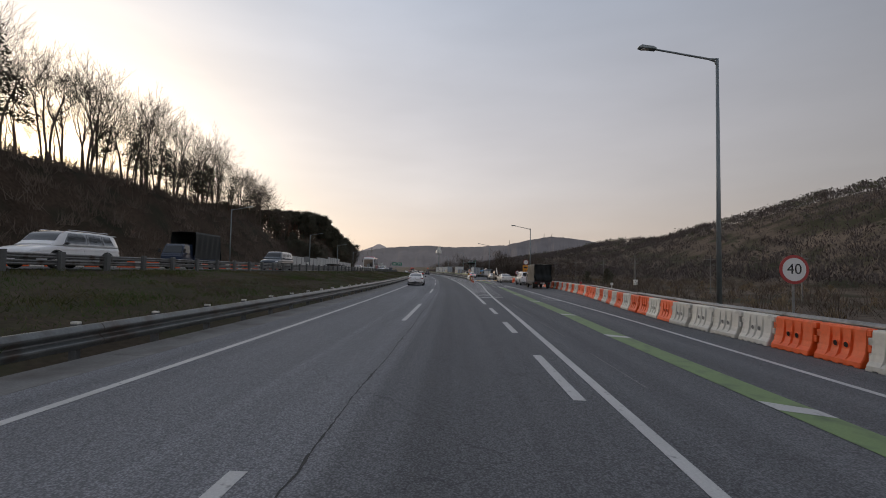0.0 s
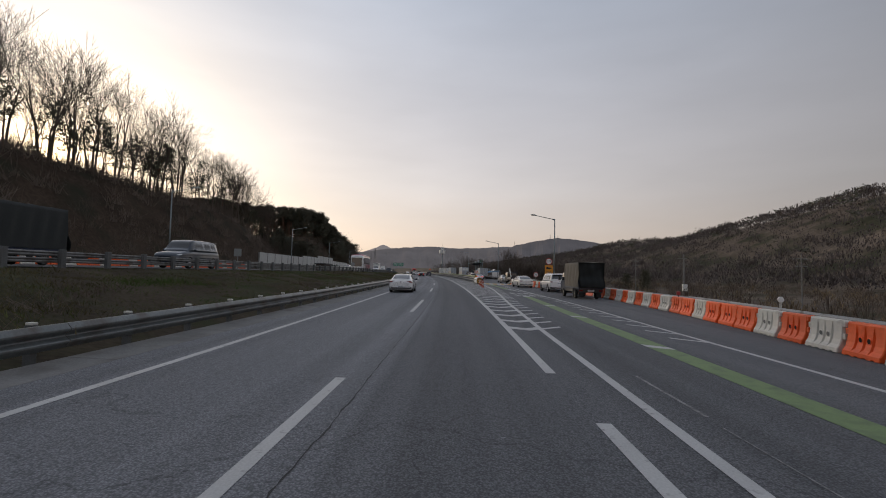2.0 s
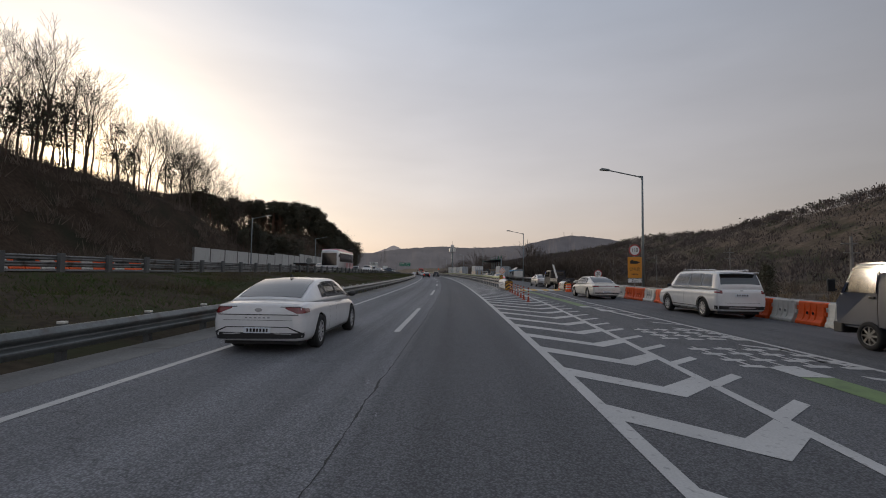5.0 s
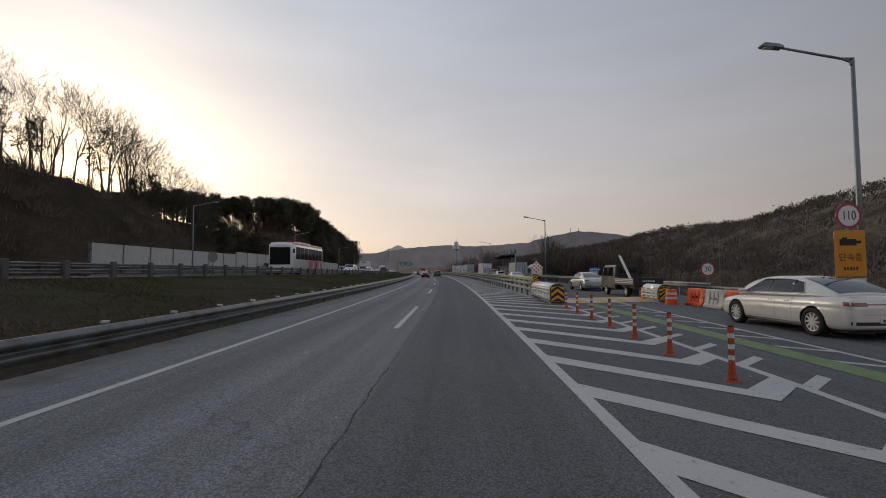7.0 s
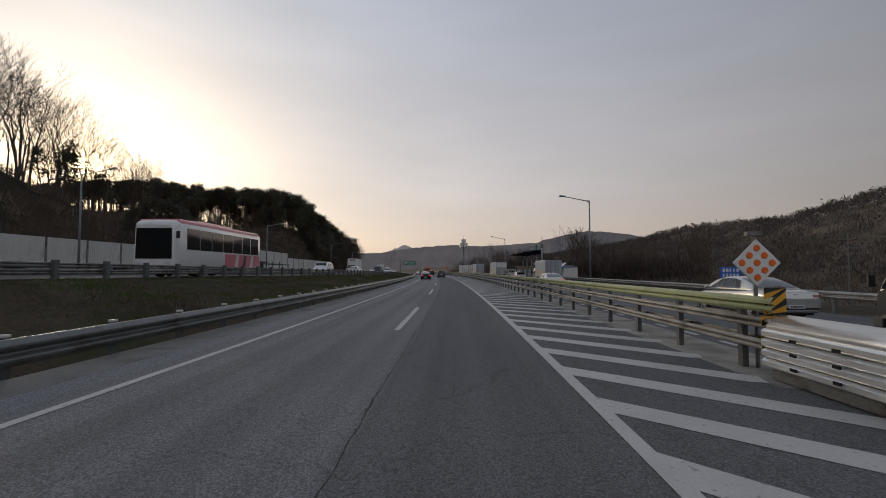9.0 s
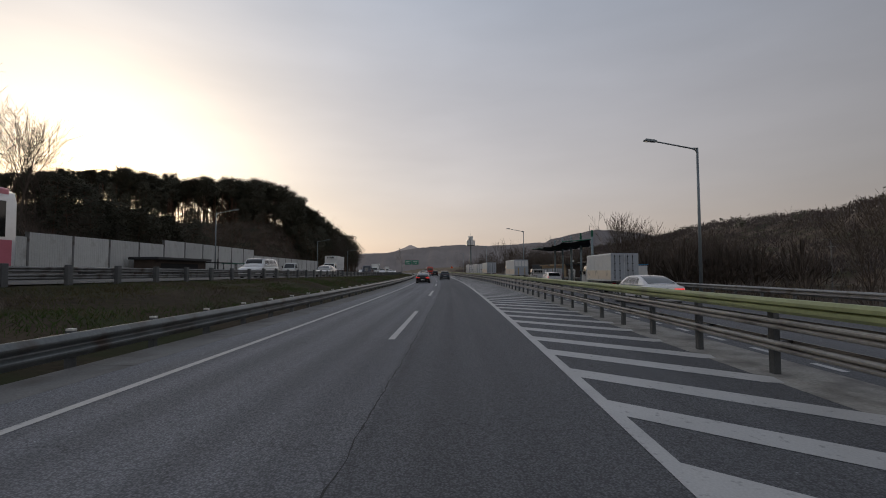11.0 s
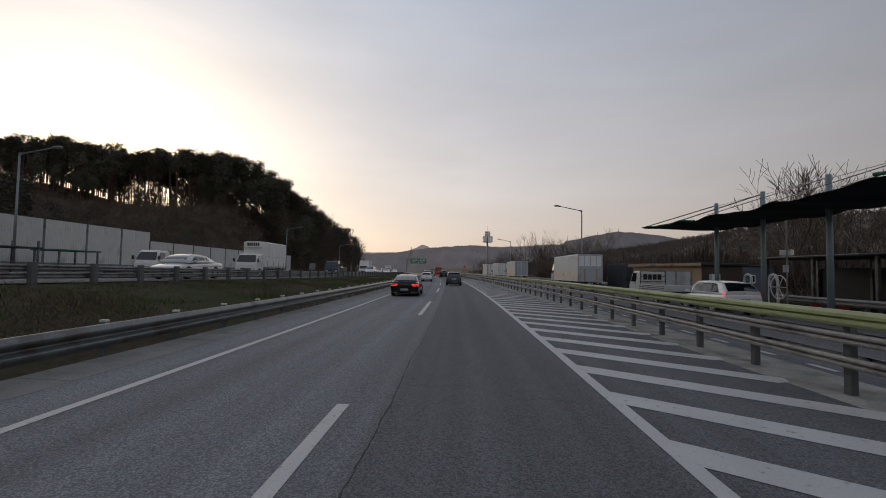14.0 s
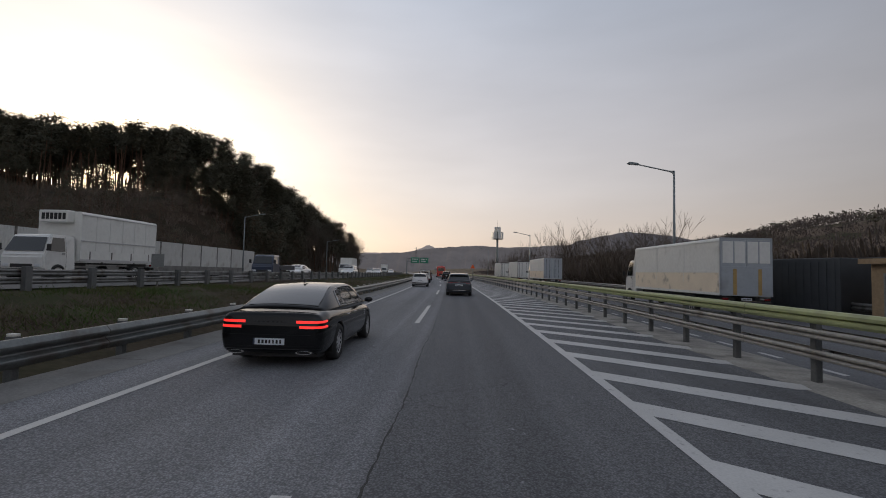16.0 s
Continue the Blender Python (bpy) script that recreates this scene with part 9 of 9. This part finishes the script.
for s in (150.45, 152.25):
    sp = thing("solar_panel", "dark tilted solar panel on a pale metal stand", "solar panel", on_road(s, 17.7, 2.2), "solar panels")
    for nm, dims, m2 in (("panel", (-0.40, 0.40, -0.62, 0.62, -0.012, 0.012), GLASS), ("panel_frame", (-0.43, 0.43, -0.66, -0.62, -0.02, 0.02), STEEL), ("panel_frame", (-0.43, 0.43, 0.62, 0.66, -0.02, 0.02), STEEL), ("panel_frame", (-0.43, -0.40, -0.66, 0.66, -0.02, 0.02), STEEL), ("panel_frame", (0.40, 0.43, -0.66, 0.66, -0.02, 0.02), STEEL)):
        bm = boxes(dims)
        bmesh.ops.rotate(bm, cent=(0, 0, 0), matrix=Matrix.Rotation(radians(-38), 3, "Y"), verts=bm.verts)
        bmesh.ops.translate(bm, vec=(0, 0, 0.40), verts=bm.verts)
        part(nm, bm, m2, sp)
    for y in (-0.5, 0.5):
        part("leg", tube(bmesh.new(), (0.30, y, 0.0), (0.30, y, 0.62), 0.018, 0.018, 6), STEEL, sp)
        part("leg", tube(bmesh.new(), (-0.30, y, 0.0), (-0.30, y, 0.18), 0.018, 0.018, 6), STEEL, sp)

hut = thing("rest_hut", "long brown timber hut with flat roof and pale doors", "hut", on_road(173.9, 18.2, 0.0, 13))
part("wall", boxes((-1.7, 1.7, -3.9, 3.9, 0.0, 2.46), bevel=0.02), WOOD_WALL, hut)
part("roof", boxes((-1.95, 1.95, -4.15, 4.15, 2.46, 2.64), bevel=0.03), TRIM, hut)
part("fascia", boxes((-1.97, -1.94, -4.15, 4.15, 2.40, 2.60)), WOOD_WALL, hut)
for y0, y1 in ((-2.9, -1.5), (-1.35, 0.1), (0.35, 1.75), (1.95, 3.4)):
    o = part("door", boxes((-1.73, -1.70, y0, y1, 0.05, 2.0), bevel=0.01), BOX_GREY, hut, "grey metal door panel")
    part("frame", boxes((-1.745, -1.72, y0 - 0.06, y0, 0.05, 2.0), (-1.745, -1.72, y1, y1 + 0.06, 0.05, 2.0), (-1.745, -1.72, y0 - 0.06, y1 + 0.06, 2.0, 2.06)), STEEL, o)
part("notice", boxes((-1.75, -1.735, 2.3, 2.85, 1.3, 1.8)), SIGN_WHITE, hut)
part("end_wall", boxes((-1.68, 1.7, -3.93, -3.9, 0.0, 2.45)), TIMBER_DARK, hut, "dark brown end wall")
part("small_sign", boxes((-1.99, -1.972, 0.6, 1.2, 2.42, 2.56)), CABIN_BLUE, hut)
part("small_sign", boxes((-1.99, -1.972, -1.5, -1.1, 2.42, 2.54)), SIGN_RED, hut)
part("air_conditioner", boxes((-1.1, -0.4, -4.2, -3.9, 1.35, 1.85), bevel=0.03), BOX_WHITE, hut)
cab2 = thing("site_cabin", "small blue-grey site cabin with a window", "cabin", on_road(173.3, 22.4, 0.0))
part("wall", boxes((-1.2, 1.2, -1.9, 1.9, 0.0, 2.45), bevel=0.03), CABIN_BLUE, cab2)
part("roof", boxes((-1.3, 1.3, -2.0, 2.0, 2.45, 2.55), bevel=0.02), TRIM, cab2)
w = part("window_frame", boxes((-0.95, -0.15, -1.95, -1.9, 1.25, 1.85), bevel=0.01), BOX_WHITE, cab2, "white window frame")
for x in (-0.87, -0.51):
    part("pane", boxes((x, x + 0.28, -1.965, -1.95, 1.33, 1.77)), GLASS, w)
cont = thing("container", "dark grey steel container standing beside the hut", "container", on_road(180.6, 16.6, 0.0, 13))
bm = boxes((-1.2, 1.2, -1.6, 1.6, 0.0, 2.7), bevel=0.03)
part("body", bm, CONTAINER, cont)
bm = bmesh.new()
for k in range(9):
    y = -1.4 + k * 0.34
    box(bm, -1.225, -1.2, y, y + 0.17, 0.15, 2.55)
part("corrugation", bm, CONTAINER, cont)
for s, wheeled in ((161.9, False), (160.0, True)):
    reel = thing("hose_reel" if wheeled else "water_post", "white arched stand with a large spoked hose reel" if wheeled else "white arched stand with a dark panel", "hose reel" if wheeled else "stand", on_road(s, 15.6, -0.06), "lay-by stands")
    bm = bmesh.new()
    ring = [Vector((0, -0.30, 0)), Vector((0, -0.30, 1.6))] + [Vector((0, -0.30 * math.cos(math.pi * k / 8), 1.6 + 0.30 * math.sin(math.pi * k / 8))) for k in range(1, 8)] + [Vector((0, 0.30, 1.6)), Vector((0, 0.30, 0))]
    for a, b in zip(ring, ring[1:]):
        tube(bm, a, b, 0.06, 0.06, 8)
    part("arch", bm, BOX_WHITE, reel)
    part("panel", boxes((-0.03, 0.03, -0.25, 0.25, 0.3, 1.35), bevel=0.01), TRIM, reel)
    part("sign_plate", boxes((-0.045, -0.03, -0.15, 0.15, 1.45, 1.75), bevel=0.01), CABIN_BLUE, reel)
    if wheeled:
        bm = bmesh.new()
        for k in range(24):
            a, b = 2 * math.pi * k / 24, 2 * math.pi * (k + 1) / 24
            tube(bm, (-0.16, -0.60 + 0.56 * math.cos(a), 1.3 + 0.56 * math.sin(a)), (-0.16, -0.60 + 0.56 * math.cos(b), 1.3 + 0.56 * math.sin(b)), 0.026, 0.026, 6)
            if k % 4 == 0:
                tube(bm, (-0.16, -0.60, 1.3), (-0.16, -0.60 + 0.56 * math.cos(a), 1.3 + 0.56 * math.sin(a)), 0.018, 0.018, 5)
        part("reel", bm, BOX_WHITE, reel)
        part("axle", tube(bmesh.new(), (-0.2, -0.60, 1.3), (0.0, -0.28, 1.3), 0.03, 0.03, 6), STEEL, reel)

# the lay-by on the far carriageway
kiosk = thing("kiosk", "low dark brown kiosk with a flat roof", "kiosk", on_road(160.8, -33.8, bank_top(160) - 0.1))
part("wall", boxes((-1.2, 1.2, -5.5, 5.5, 0.0, 2.1), bevel=0.02), TIMBER_DARK, kiosk)
part("roof", boxes((-1.6, 1.8, -5.9, 5.9, 2.1, 2.4), bevel=0.03), TRIM, kiosk)
# no cut in the wall: a near-black sheet stands for the unlit inside
part("opening", boxes((1.2, 1.22, -4.5, 3.5, 0.5, 1.7)), SEAM, kiosk)
for s in (169.5, 175.5):
    st = thing("bus_shelter", "small dark open shelter on posts", "shelter", on_road(s, -32.4, bank_top(s) - 0.1), "shelters")
    part("roof", boxes((-1.2, 1.2, -2.2, 2.2, 2.0, 2.12), bevel=0.02), NET_GREEN if s > 172 else TRIM, st)
    for x in (-1.0, 1.0):
        for y in (-2.0, 2.0):
            part("post", boxes((x - 0.06, x + 0.06, y - 0.06, y + 0.06, 0, 2.6 if s < 172 else 2.0)), STEEL_DARK, st)
